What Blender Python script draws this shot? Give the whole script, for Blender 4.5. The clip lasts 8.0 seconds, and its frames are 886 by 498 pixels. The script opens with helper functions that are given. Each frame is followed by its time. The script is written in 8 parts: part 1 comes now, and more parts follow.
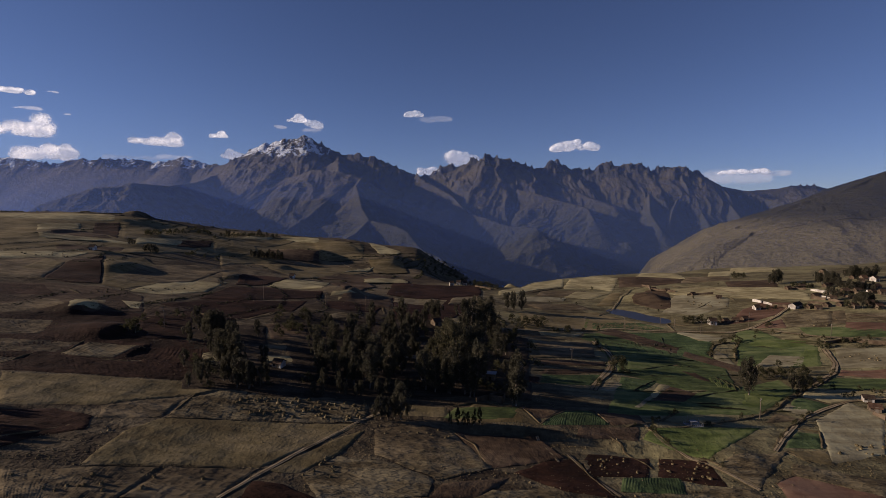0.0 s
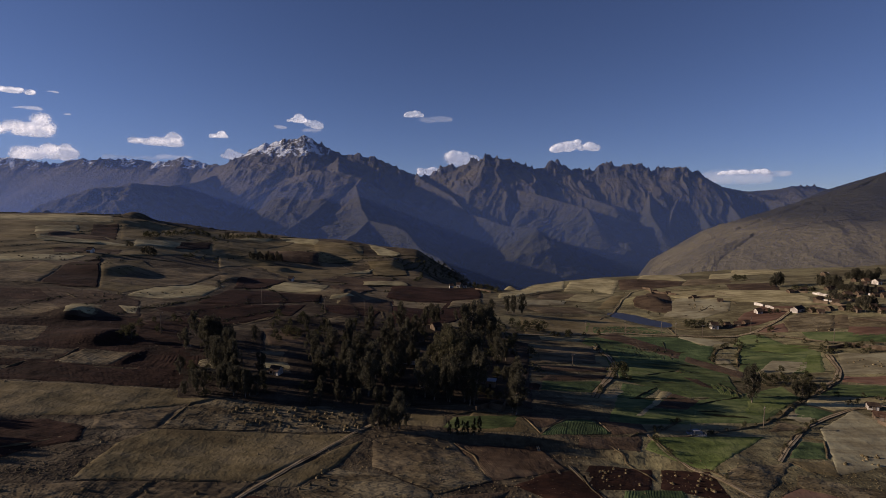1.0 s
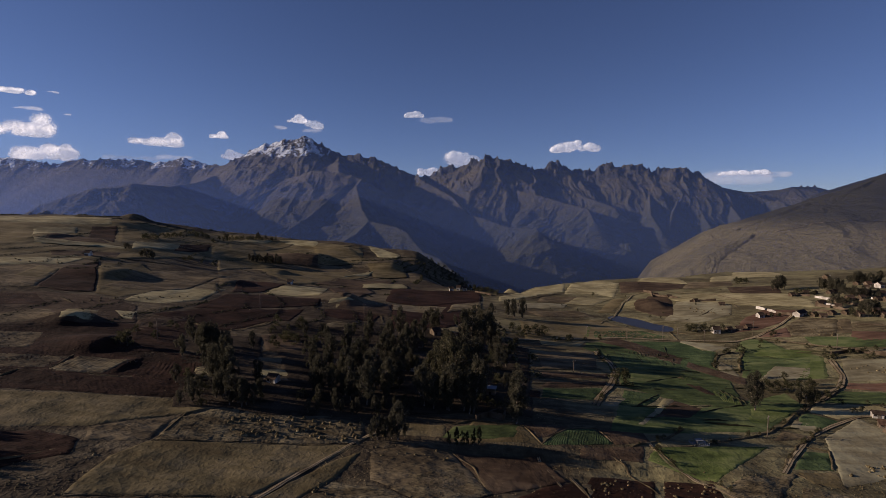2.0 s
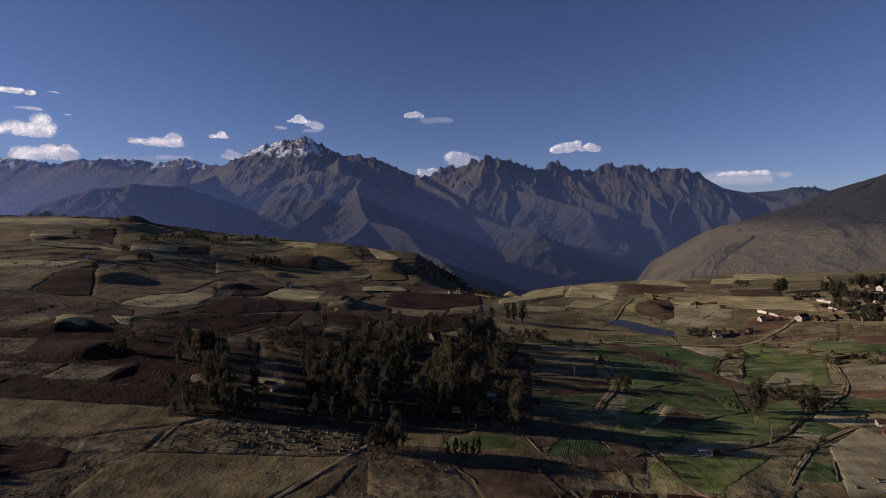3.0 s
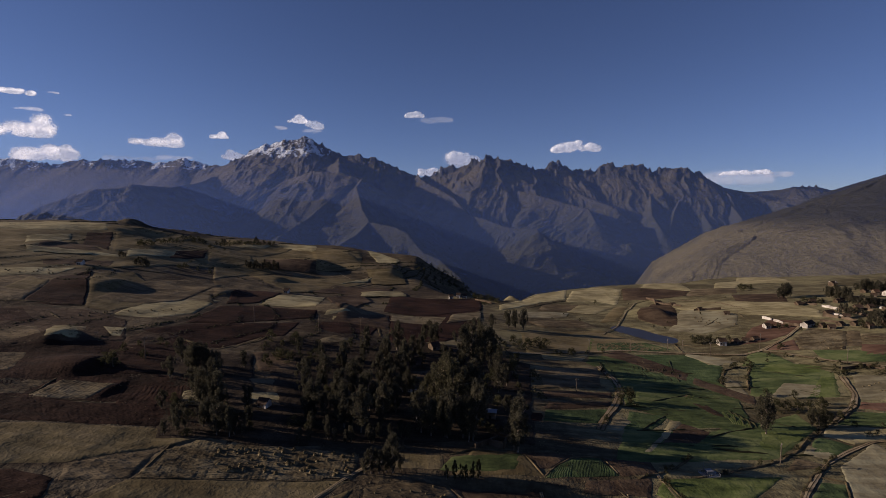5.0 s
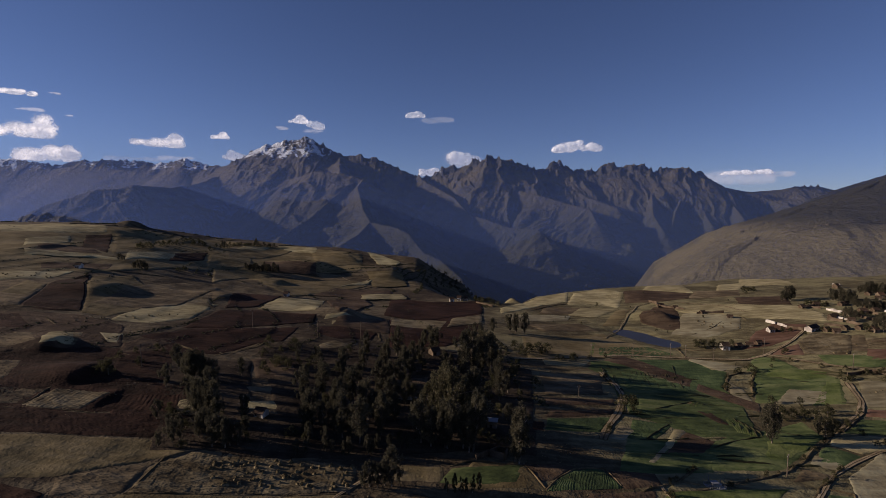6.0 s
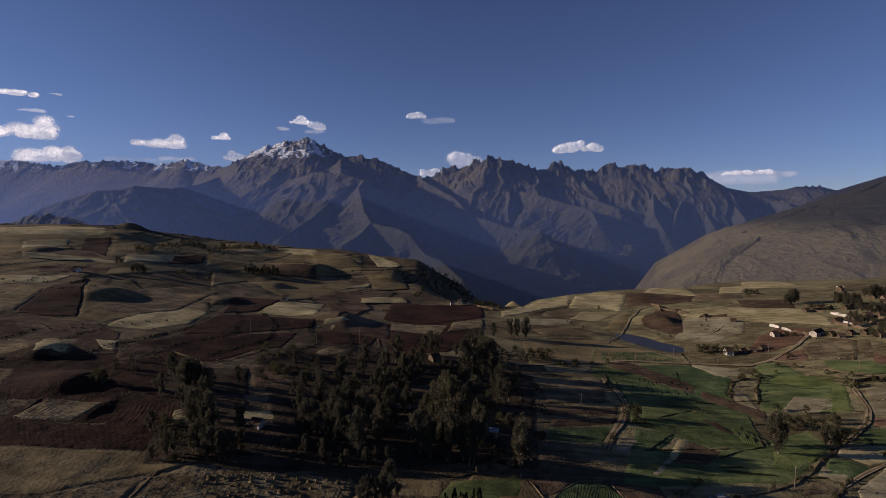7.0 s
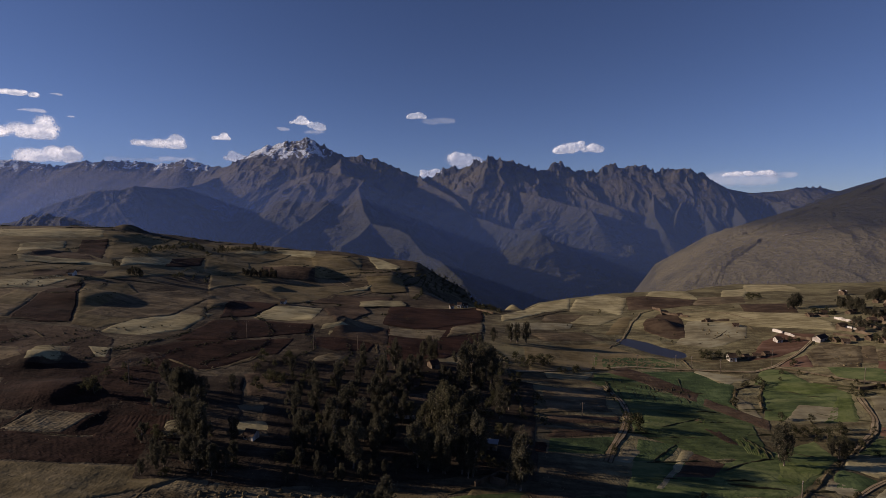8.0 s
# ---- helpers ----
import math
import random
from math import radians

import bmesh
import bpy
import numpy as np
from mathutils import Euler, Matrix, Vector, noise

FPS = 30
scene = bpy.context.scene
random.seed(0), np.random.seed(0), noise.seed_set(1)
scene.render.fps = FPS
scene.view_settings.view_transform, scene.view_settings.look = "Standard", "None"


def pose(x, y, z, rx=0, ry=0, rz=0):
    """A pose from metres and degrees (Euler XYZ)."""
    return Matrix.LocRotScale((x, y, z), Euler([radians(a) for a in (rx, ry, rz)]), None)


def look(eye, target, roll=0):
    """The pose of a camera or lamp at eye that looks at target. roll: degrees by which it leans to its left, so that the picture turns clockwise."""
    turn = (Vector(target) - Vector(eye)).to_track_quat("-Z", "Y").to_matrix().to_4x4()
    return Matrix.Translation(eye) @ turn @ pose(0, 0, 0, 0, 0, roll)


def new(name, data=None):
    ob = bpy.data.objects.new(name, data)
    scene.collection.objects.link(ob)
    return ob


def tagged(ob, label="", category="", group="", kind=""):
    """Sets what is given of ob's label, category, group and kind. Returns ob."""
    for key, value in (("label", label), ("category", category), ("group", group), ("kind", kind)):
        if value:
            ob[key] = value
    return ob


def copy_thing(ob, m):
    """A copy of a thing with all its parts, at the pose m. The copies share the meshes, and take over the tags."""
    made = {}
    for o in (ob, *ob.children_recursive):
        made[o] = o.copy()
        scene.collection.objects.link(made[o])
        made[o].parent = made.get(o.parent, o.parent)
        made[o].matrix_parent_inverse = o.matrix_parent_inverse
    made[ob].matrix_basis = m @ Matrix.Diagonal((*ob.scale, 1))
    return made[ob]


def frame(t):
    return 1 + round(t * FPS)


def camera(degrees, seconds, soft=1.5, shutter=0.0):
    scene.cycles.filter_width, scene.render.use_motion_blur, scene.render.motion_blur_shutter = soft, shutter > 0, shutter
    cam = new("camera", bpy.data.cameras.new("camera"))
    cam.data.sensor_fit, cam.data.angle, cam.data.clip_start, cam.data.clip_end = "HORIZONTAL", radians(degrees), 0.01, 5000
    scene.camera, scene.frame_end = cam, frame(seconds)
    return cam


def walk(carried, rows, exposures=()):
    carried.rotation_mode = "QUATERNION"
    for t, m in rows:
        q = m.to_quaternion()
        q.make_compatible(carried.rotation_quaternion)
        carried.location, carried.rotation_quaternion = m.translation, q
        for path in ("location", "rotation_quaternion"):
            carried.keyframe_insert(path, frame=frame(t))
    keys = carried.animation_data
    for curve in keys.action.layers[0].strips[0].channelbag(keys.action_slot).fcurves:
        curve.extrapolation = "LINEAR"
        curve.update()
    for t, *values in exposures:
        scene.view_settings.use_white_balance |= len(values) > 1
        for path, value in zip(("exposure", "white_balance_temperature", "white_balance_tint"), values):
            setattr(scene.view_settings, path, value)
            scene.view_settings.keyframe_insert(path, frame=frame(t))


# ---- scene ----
# ---------------------------------------------------------------- camera
cam = camera(85.0, 8.0, soft=0.8)
ROWS = [
    (0.0, 0.00, 0.00, 74.00, -5.000, 0.000, 0.000),
    (0.5, 0.08, 1.08, 74.83, -4.992, 0.004, -0.030),
    (1.0, 0.18, 2.14, 75.68, -4.990, 0.008, -0.045),
    (1.5, 0.28, 3.20, 76.53, -4.970, 0.022, -0.055),
    (3.0, 0.63, 6.44, 79.14, -4.940, 0.034, -0.110),
    (3.5, 0.76, 7.56, 80.02, -4.945, 0.036, -0.106),
    (4.0, 0.91, 8.73, 80.91, -4.963, 0.042, -0.095),
    (4.5, 1.07, 9.94, 81.81, -4.975, 0.062, -0.058),
    (6.0, 1.59, 13.92, 84.54, -4.995, 0.228, 0.025),
    (6.5, 1.79, 15.40, 85.46, -4.980, 0.292, 0.065),
    (7.0, 1.99, 16.96, 86.39, -4.962, 0.342, 0.075),
    (7.5, 2.21, 18.61, 87.32, -4.950, 0.366, 0.060),
    (8.0, 2.44, 20.37, 88.26, -4.925, 0.368, 0.000),
]
EXPOSURE, KELVIN, TINT = 0.36, 6200.0, 33.0
walk(cam, [(t, pose(x, y, z, 90 + pitch, roll, yaw)) for t, x, y, z, pitch, yaw, roll in ROWS], [(0.0, EXPOSURE, KELVIN, TINT), (3.0, EXPOSURE, KELVIN - 70, TINT), (8.0, EXPOSURE - 0.03, KELVIN - 70, TINT)])

# ---------------------------------------------------------------- light
SUN_EL, SUN_AZ = 16.4, -88.0        # degrees above the horizon; clockwise from straight ahead
world = bpy.data.worlds.new("sky")
scene.world = world
world.use_nodes = True
wt = world.node_tree
sky = wt.nodes.new("ShaderNodeTexSky")
sky.sky_type = "NISHITA"
sky.sun_disc = False
sky.sun_elevation, sky.sun_rotation = radians(SUN_EL), radians(SUN_AZ)
sky.altitude, sky.air_density, sky.dust_density, sky.ozone_density = 3600, 1.0, 0.6, 3.0
wt.links.new(sky.outputs[0], wt.nodes["Background"].inputs[0])
wt.nodes["Background"].inputs[1].default_value = 0.049
sun_data = bpy.data.lights.new("sun", "SUN")
sun_data.energy, sun_data.angle, sun_data.color = 4.25, radians(0.53), (1.0, 0.88, 0.58)
sun = new("sun", sun_data)
sun.matrix_world = look((-400, 130, 500), (-400 + math.sin(radians(-SUN_AZ)), 130 - math.cos(radians(SUN_AZ)), 500 - math.tan(radians(SUN_EL))))
# ---------------------------------------------------------------- materials
def material(name, rough=0.9):
    m = bpy.data.materials.new(name)
    m.use_nodes = True
    bsdf = m.node_tree.nodes["Principled BSDF"]
    bsdf.inputs["Roughness"].default_value = rough
    bsdf.inputs["Specular IOR Level"].default_value = 0.15
    return m, m.node_tree, bsdf


def link(tree, a, b):
    tree.links.new(a, b)


def noise_node(tree, scale, detail=6, rough=0.6, vector=None, stretch=None):
    n = tree.nodes.new("ShaderNodeTexNoise")
    n.inputs["Scale"].default_value, n.inputs["Detail"].default_value, n.inputs["Roughness"].default_value = scale, detail, rough
    if vector is None:
        vector = tree.nodes.new("ShaderNodeTexCoord").outputs["Object"]
    if stretch:
        mp = tree.nodes.new("ShaderNodeMapping")
        mp.inputs["Rotation"].default_value = (0, 0, radians(stretch[0]))
        mp.inputs["Scale"].default_value = (stretch[1], stretch[2], 1)
        link(tree, vector, mp.inputs["Vector"])
        vector = mp.outputs["Vector"]
    link(tree, vector, n.inputs["Vector"])
    return n.outputs["Fac"]


def ramp(tree, fac, stops):
    r = tree.nodes.new("ShaderNodeValToRGB")
    while len(r.color_ramp.elements) < len(stops):
        r.color_ramp.elements.new(0.5)
    for e, (at, c) in zip(r.color_ramp.elements, stops):
        e.position, e.color = at, (*c, 1) if len(c) == 3 else c
    link(tree, fac, r.inputs["Fac"])
    return r.outputs["Color"]


def mix(tree, fac, a, b, blend="MIX"):
    n = tree.nodes.new("ShaderNodeMix")
    n.data_type, n.blend_type = "RGBA", blend
    for sock, v in ((n.inputs["Factor"], fac), (n.inputs["A"], a), (n.inputs["B"], b)):
        if isinstance(v, (int, float)):
            sock.default_value = v
        elif isinstance(v, tuple):
            sock.default_value = (*v, 1)
        else:
            link(tree, v, sock)
    return n.outputs["Result"]


def calc(tree, op, a, b=0.0, clamp=False):
    n = tree.nodes.new("ShaderNodeMath")
    n.operation, n.use_clamp = op, clamp
    for sock, v in zip(n.inputs, (a, b)):
        if isinstance(v, (int, float)):
            sock.default_value = v
        else:
            link(tree, v, sock)
    return n.outputs[0]


def bump(tree, bsdf, height, strength, distance):
    b = tree.nodes.new("ShaderNodeBump")
    b.inputs["Strength"].default_value, b.inputs["Distance"].default_value = strength, distance
    link(tree, height, b.inputs["Height"])
    link(tree, b.outputs["Normal"], bsdf.inputs["Normal"])


def soil(name, dark, mid, light, grain=1.2, patch=0.04, relief=0.25, stretch=None, tint=0.12, rough=0.95, east=None, grit=0.29):
    """Earth, grass or crop: patches of tens of metres, clods and tufts of a metre, grain finer still."""
    m, t, bsdf = material(name, rough)
    bsdf.inputs["Specular IOR Level"].default_value = 0.08
    big = noise_node(t, patch, 3, 0.55)
    mid_n = noise_node(t, grain * 0.4, 2, 0.5, stretch=stretch)
    fine = noise_node(t, grain * 1.35, 3, 0.6, stretch=stretch)
    both = calc(t, "ADD", calc(t, "MULTIPLY", calc(t, "SUBTRACT", big, 0.18), 0.5), calc(t, "ADD", calc(t, "ADD", 0.06 * (1 - grit), calc(t, "MULTIPLY", mid_n, 0.24 * (0.5 + 0.5 * grit))), calc(t, "ADD", 0.22 * (1 - grit), calc(t, "MULTIPLY", fine, 0.44 * grit))))
    # long streaks that follow the contours
    streak = noise_node(t, 0.16, 4, 0.65, stretch=(4, 0.35, 1.8))
    both = calc(t, "ADD", both, calc(t, "MULTIPLY", calc(t, "SUBTRACT", streak, 0.5), 0.48))
    col = ramp(t, both, [(0.41, dark), (0.5, mid), (0.59, light)])
    if east:
        # red earth on the western upland, paler grassland to the east
        sep = t.nodes.new("ShaderNodeSeparateXYZ")
        link(t, t.nodes.new("ShaderNodeTexCoord").outputs["Object"], sep.inputs[0])
        side = calc(t, "ADD", calc(t, "MULTIPLY", sep.outputs[0], 0.012), calc(t, "MULTIPLY", calc(t, "SUBTRACT", big, 0.5), 2.5), True)
        col = mix(t, side, col, ramp(t, both, [(0.425, east[0]), (0.5, east[1]), (0.575, east[2])]))
    weed = noise_node(t, grain * 2.1, 2, 0.5, stretch=stretch)
    spots = calc(t, "MULTIPLY", calc(t, "SUBTRACT", weed, 0.55), 8.0, True)
    col = mix(t, calc(t, "MULTIPLY", spots, 0.6 * grit), col, tuple(0.6 * c for c in dark))
    rnd = t.nodes.new("ShaderNodeObjectInfo").outputs["Random"]
    shade = calc(t, "ADD", 1 - tint, calc(t, "MULTIPLY", rnd, 2 * tint))
    comb = t.nodes.new("ShaderNodeCombineColor")
    for i in range(3):
        link(t, shade, comb.inputs[i])
    link(t, mix(t, 1.0, col, comb.outputs[0], "MULTIPLY"), bsdf.inputs["Base Color"])
    tufts = calc(t, "ADD", calc(t, "ADD", fine, calc(t, "MULTIPLY", mid_n, 2.2)), calc(t, "ADD", calc(t, "MULTIPLY", weed, 0.6), calc(t, "MULTIPLY", spots, 0.15)))
    bump(t, bsdf, tufts, 1.0, relief * (0.3 + 0.8 * grit))
    return m


EARTH = soil("dry_upland", (0.042, 0.031, 0.020), (0.078, 0.061, 0.038), (0.135, 0.109, 0.068), 0.6, 0.02, 0.4, east=((0.075, 0.062, 0.033), (0.125, 0.108, 0.059), (0.198, 0.177, 0.094)))
FIELD = {
    "stubble": soil("pale_stubble", (0.184, 0.155, 0.081), (0.274, 0.236, 0.128), (0.369, 0.324, 0.182), 0.9, 0.06, 0.25, stretch=(12, 0.7, 1.3), grit=0.23),
    "straw": soil("rough_straw", (0.072, 0.055, 0.031), (0.134, 0.107, 0.062), (0.200, 0.166, 0.100), 0.55, 0.09, 0.6, stretch=(25, 0.55, 1.6), grit=0.43),
    "grass": soil("dry_olive_grass", (0.100, 0.076, 0.037), (0.139, 0.110, 0.055), (0.185, 0.147, 0.080), 0.7, 0.05, 0.25, grit=0.17),
    "plough": soil("red_ploughed_earth", (0.018, 0.009, 0.006), (0.030, 0.014, 0.009), (0.046, 0.023, 0.015), 0.9, 0.05, 0.3, stretch=(8, 0.6, 1.5), grit=0.17),
    "brown": soil("brown_bare_earth", (0.044, 0.029, 0.019), (0.070, 0.047, 0.030), (0.106, 0.075, 0.048), 0.6, 0.05, 0.3, grit=0.25),
    "fallow": soil("grey_brown_fallow", (0.070, 0.053, 0.032), (0.116, 0.089, 0.052), (0.178, 0.140, 0.084), 0.5, 0.06, 0.5, stretch=(-32, 0.6, 1.5), grit=0.35),
    "green": soil("green_young_crop", (0.040, 0.056, 0.022), (0.076, 0.101, 0.037), (0.130, 0.150, 0.060), 0.7, 0.05, 0.3, stretch=(-15, 0.6, 1.4), grit=0.20),
    "deep": soil("dark_green_crop", (0.032, 0.049, 0.022), (0.054, 0.082, 0.033), (0.094, 0.128, 0.053), 0.7, 0.06, 0.3, grit=0.22),
    "lime": soil("bright_green_crop", (0.052, 0.070, 0.020), (0.086, 0.111, 0.033), (0.132, 0.153, 0.055), 0.7, 0.06, 0.3, grit=0.16),
    # fallen leaves and the grove's shade in one dark colour
    "litter": soil("shaded_leaf_floor", (0.022, 0.016, 0.011), (0.038, 0.028, 0.019), (0.062, 0.047, 0.031), 0.8, 0.06, 0.3, grit=0.36),
    "tan": soil("tan_bare_slope", (0.134, 0.115, 0.070), (0.202, 0.178, 0.111), (0.265, 0.246, 0.157), 0.6, 0.05, 0.2, grit=0.18),
    "red": soil("dry_red_earth", (0.095, 0.053, 0.035), (0.134, 0.076, 0.051), (0.174, 0.107, 0.073), 0.8, 0.05, 0.15, grit=0.13),
    "track": soil("trodden_dirt_track", (0.182, 0.137, 0.081), (0.267, 0.208, 0.130), (0.334, 0.270, 0.175), 0.8, 0.1, 0.15, grit=0.22),
}


def rock_slopes(name, rock, grass, scale, scrub=None, above=False):
    """Mountain flanks: grey rock where steep, dry grass where gentler, snow as the mesh tells."""
    m, t, bsdf = material(name, 0.95)
    geo = t.nodes.new("ShaderNodeNewGeometry")
    sep = t.nodes.new("ShaderNodeSeparateXYZ")
    link(t, geo.outputs["Normal"], sep.inputs[0])
    big = noise_node(t, scale, 8, 0.62)
    fine = noise_node(t, scale * 9, 6, 0.7)
    rock_col = ramp(t, big, [(0.3, tuple(0.72 * c for c in rock)), (0.52, rock), (0.72, tuple(1.35 * c for c in rock))])
    grass_col = ramp(t, fine, [(0.3, tuple(0.8 * c for c in grass)), (0.5, grass), (0.7, tuple(1.2 * c for c in grass))])
    k = calc(t, "ADD", sep.outputs[2], calc(t, "MULTIPLY", calc(t, "SUBTRACT", big, 0.5), 0.9))
    lush = t.nodes.new("ShaderNodeMapRange")
    lush.inputs[1].default_value, lush.inputs[2].default_value = 0.62, 0.86
    link(t, k, lush.inputs[0])
    col = mix(t, lush.outputs[0], rock_col, grass_col)
    if scrub:
        # the gorge's shade painted up to its edge; on the hill, scrub above pastures
        pos = t.nodes.new("ShaderNodeSeparateXYZ")
        link(t, geo.outputs["Position"], pos.inputs[0])
        belt = calc(t, "ADD", calc(t, "MULTIPLY", pos.outputs[2], -1 / 320), calc(t, "ADD", 0.8, calc(t, "MULTIPLY", calc(t, "SUBTRACT", big, 0.5), 1.6)), True)
        if above:
            # more of the dark colour the farther back
            back = calc(t, "MULTIPLY", calc(t, "SUBTRACT", pos.outputs[1], 1550.0), 1 / 800, True)
            belt = calc(t, "ADD", calc(t, "ADD", back, calc(t, "MULTIPLY", pos.outputs[2], 1 / 40)), calc(t, "ADD", -0.3, calc(t, "MULTIPLY", calc(t, "SUBTRACT", big, 0.5), 1.6)), True)
        col = mix(t, calc(t, "MULTIPLY", belt, 0.85), col, scrub)
    at = t.nodes.new("ShaderNodeAttribute")
    at.attribute_name = "snow"
    s = calc(t, "ADD", at.outputs["Fac"], calc(t, "MULTIPLY", calc(t, "SUBTRACT", fine, 0.5), 2.8))
    s = calc(t, "MULTIPLY", calc(t, "SUBTRACT", s, 0.70), 5.0, True)
    link(t, mix(t, s, col, (0.70, 0.76, 0.86)), bsdf.inputs["Base Color"])
    bump(t, bsdf, fine, 0.9, 0.12 / scale)
    return m


MOUNTAIN = rock_slopes("mountain_rock", (0.056, 0.057, 0.062), (0.098, 0.084, 0.056), 0.004, (0.026, 0.029, 0.023))
HILLSIDE = rock_slopes("hill_scrub", (0.070, 0.064, 0.047), (0.122, 0.106, 0.065), 0.008, (0.020, 0.020, 0.015), True)
# ---------------------------------------------------------------- landforms
def hashed(ix, iy, seed):
    n = (ix.astype(np.int64) * 374761393 + iy.astype(np.int64) * 668265263 + seed * 1442695041) & 0xFFFFFFFF
    n = ((n ^ (n >> 13)) * 1274126177) & 0xFFFFFFFF
    return ((n ^ (n >> 16)) & 0xFFFF) / 65535.0


def value(x, y, seed=0):
    """Smooth noise of -1 to 1 over the plane."""
    x, y = np.asarray(x, float), np.asarray(y, float)
    ix, iy = np.floor(x), np.floor(y)
    fx, fy = x - ix, y - iy
    fx, fy = fx * fx * fx * (fx * (fx * 6 - 15) + 10), fy * fy * fy * (fy * (fy * 6 - 15) + 10)
    a, b = hashed(ix, iy, seed), hashed(ix + 1, iy, seed)
    c, d = hashed(ix, iy + 1, seed), hashed(ix + 1, iy + 1, seed)
    return ((a + (b - a) * fx) * (1 - fy) + (c + (d - c) * fx) * fy) * 2 - 1


def fbm(x, y, octaves=4, seed=0, gain=0.5):
    total, amp, k = 0.0, 1.0, 1.0
    for i in range(octaves):
        total = total + amp * value(np.asarray(x) * k + 17.3 * i, np.asarray(y) * k - 9.1 * i, seed + i)
        amp, k = amp * gain, k * 2.03
    return total


def ridged(x, y, octaves=5, seed=0, gain=0.55):
    total, amp, k, weight = 0.0, 1.0, 1.0, 1.0
    for i in range(octaves):
        n = (1 - np.abs(value(np.asarray(x) * k + 5.7 * i, np.asarray(y) * k + 3.3 * i, seed + i))) ** 2
        total = total + amp * n * weight
        weight = np.clip(n * 1.6, 0, 1)
        amp, k = amp * gain, k * 2.07
    return total


# spot heights every 130 m across and 120 m ahead
SPOTS = np.array([
    [66, 58, 51, 42, 33, 21, 12, 12, 13, 15, 17],
    [66, 60, 54, 45, 31, 16, 8, 12, 16, 18, 19],
    [66, 63, 58, 47, 31, 15, 5, 15, 19, 21, 21],
    [68, 67, 62, 47, 24, 12, 5, 15, 20, 22, 24],
    [71, 70, 67, 46, 19, 8, 7, 8, 14, 20, 30],
    [75, 71, 70, 45, 32, 19, 10, 5, 4, 18, 35],
    [80, 73, 63, 53, 45, 31, 15, 5, 5, 17, 34]], float)
LAKE_Z, LAKE = 4.2, ((117.0, 316.0), (132.0, 292.0), 8.5)


def smooth_table(table, gx, gy):
    ny, nx = table.shape
    gx, gy = np.clip(gx, 0, nx - 1.0001), np.clip(gy, 0, ny - 1.0001)
    i, j = gx.astype(int), gy.astype(int)
    fx, fy = gx - i, gy - j

    def w(f):
        return (-.5 * f + f * f - .5 * f ** 3, 1 - 2.5 * f * f + 1.5 * f ** 3, .5 * f + 2 * f * f - 1.5 * f ** 3, -.5 * f * f + .5 * f ** 3)
    out = 0.0
    for a, wy in enumerate(w(fy)):
        for b, wx in enumerate(w(fx)):
            out = out + wx * wy * table[np.clip(j + a - 1, 0, ny - 1), np.clip(i + b - 1, 0, nx - 1)]
    return out


def rim(x):
    """How far ahead the plateau breaks off into the gorge."""
    xs = [-1500, -447, -375, -272, -207, -118, -60, -16, 24, 46, 65, 84, 107, 130, 177, 249, 319, 373, 419, 1500]
    ys = [640, 535, 547, 620, 625, 617, 613, 600, 596, 500, 418, 448, 461, 474, 490, 508, 552, 532, 516, 620]
    return np.interp(x, xs, ys)


# knolls and lynchets: centre x, y, half width across, half depth, height, steepness of the lee side
KNOLLS = [
    (-326, 500, 35, 25, 3.4, 0.6),
    (-278, 524, 37, 20, 2.0, 0.6),
    (-349, 556, 14, 13, 6.0, 0.9),
    (-190, 283, 26, 16, 4.2, 0.38),
    (-134, 313, 20, 13, 2.4, 0.35),
    (-136, 407, 21, 14, 3.2, 0.35),
    (-130, 493, 35, 22, 5.0, 0.33),
    (-56, 511, 33, 26, 6.5, 0.43),
    (-57, 294, 21, 14, 4.6, 0.36),
    (-144, 189, 12, 7, 2.4, 0.30),
    (-118, 168, 13, 8, 2.2, 0.34),
    (153, 353, 19, 14, 4.4, 0.38),
    (-100, 154, 5, 6, 0.7, 0.3),
    (77, 118, 8, 7, 0.7, 0.5),
    (-304, 380, 27, 18, 2.1, 0.3),
]


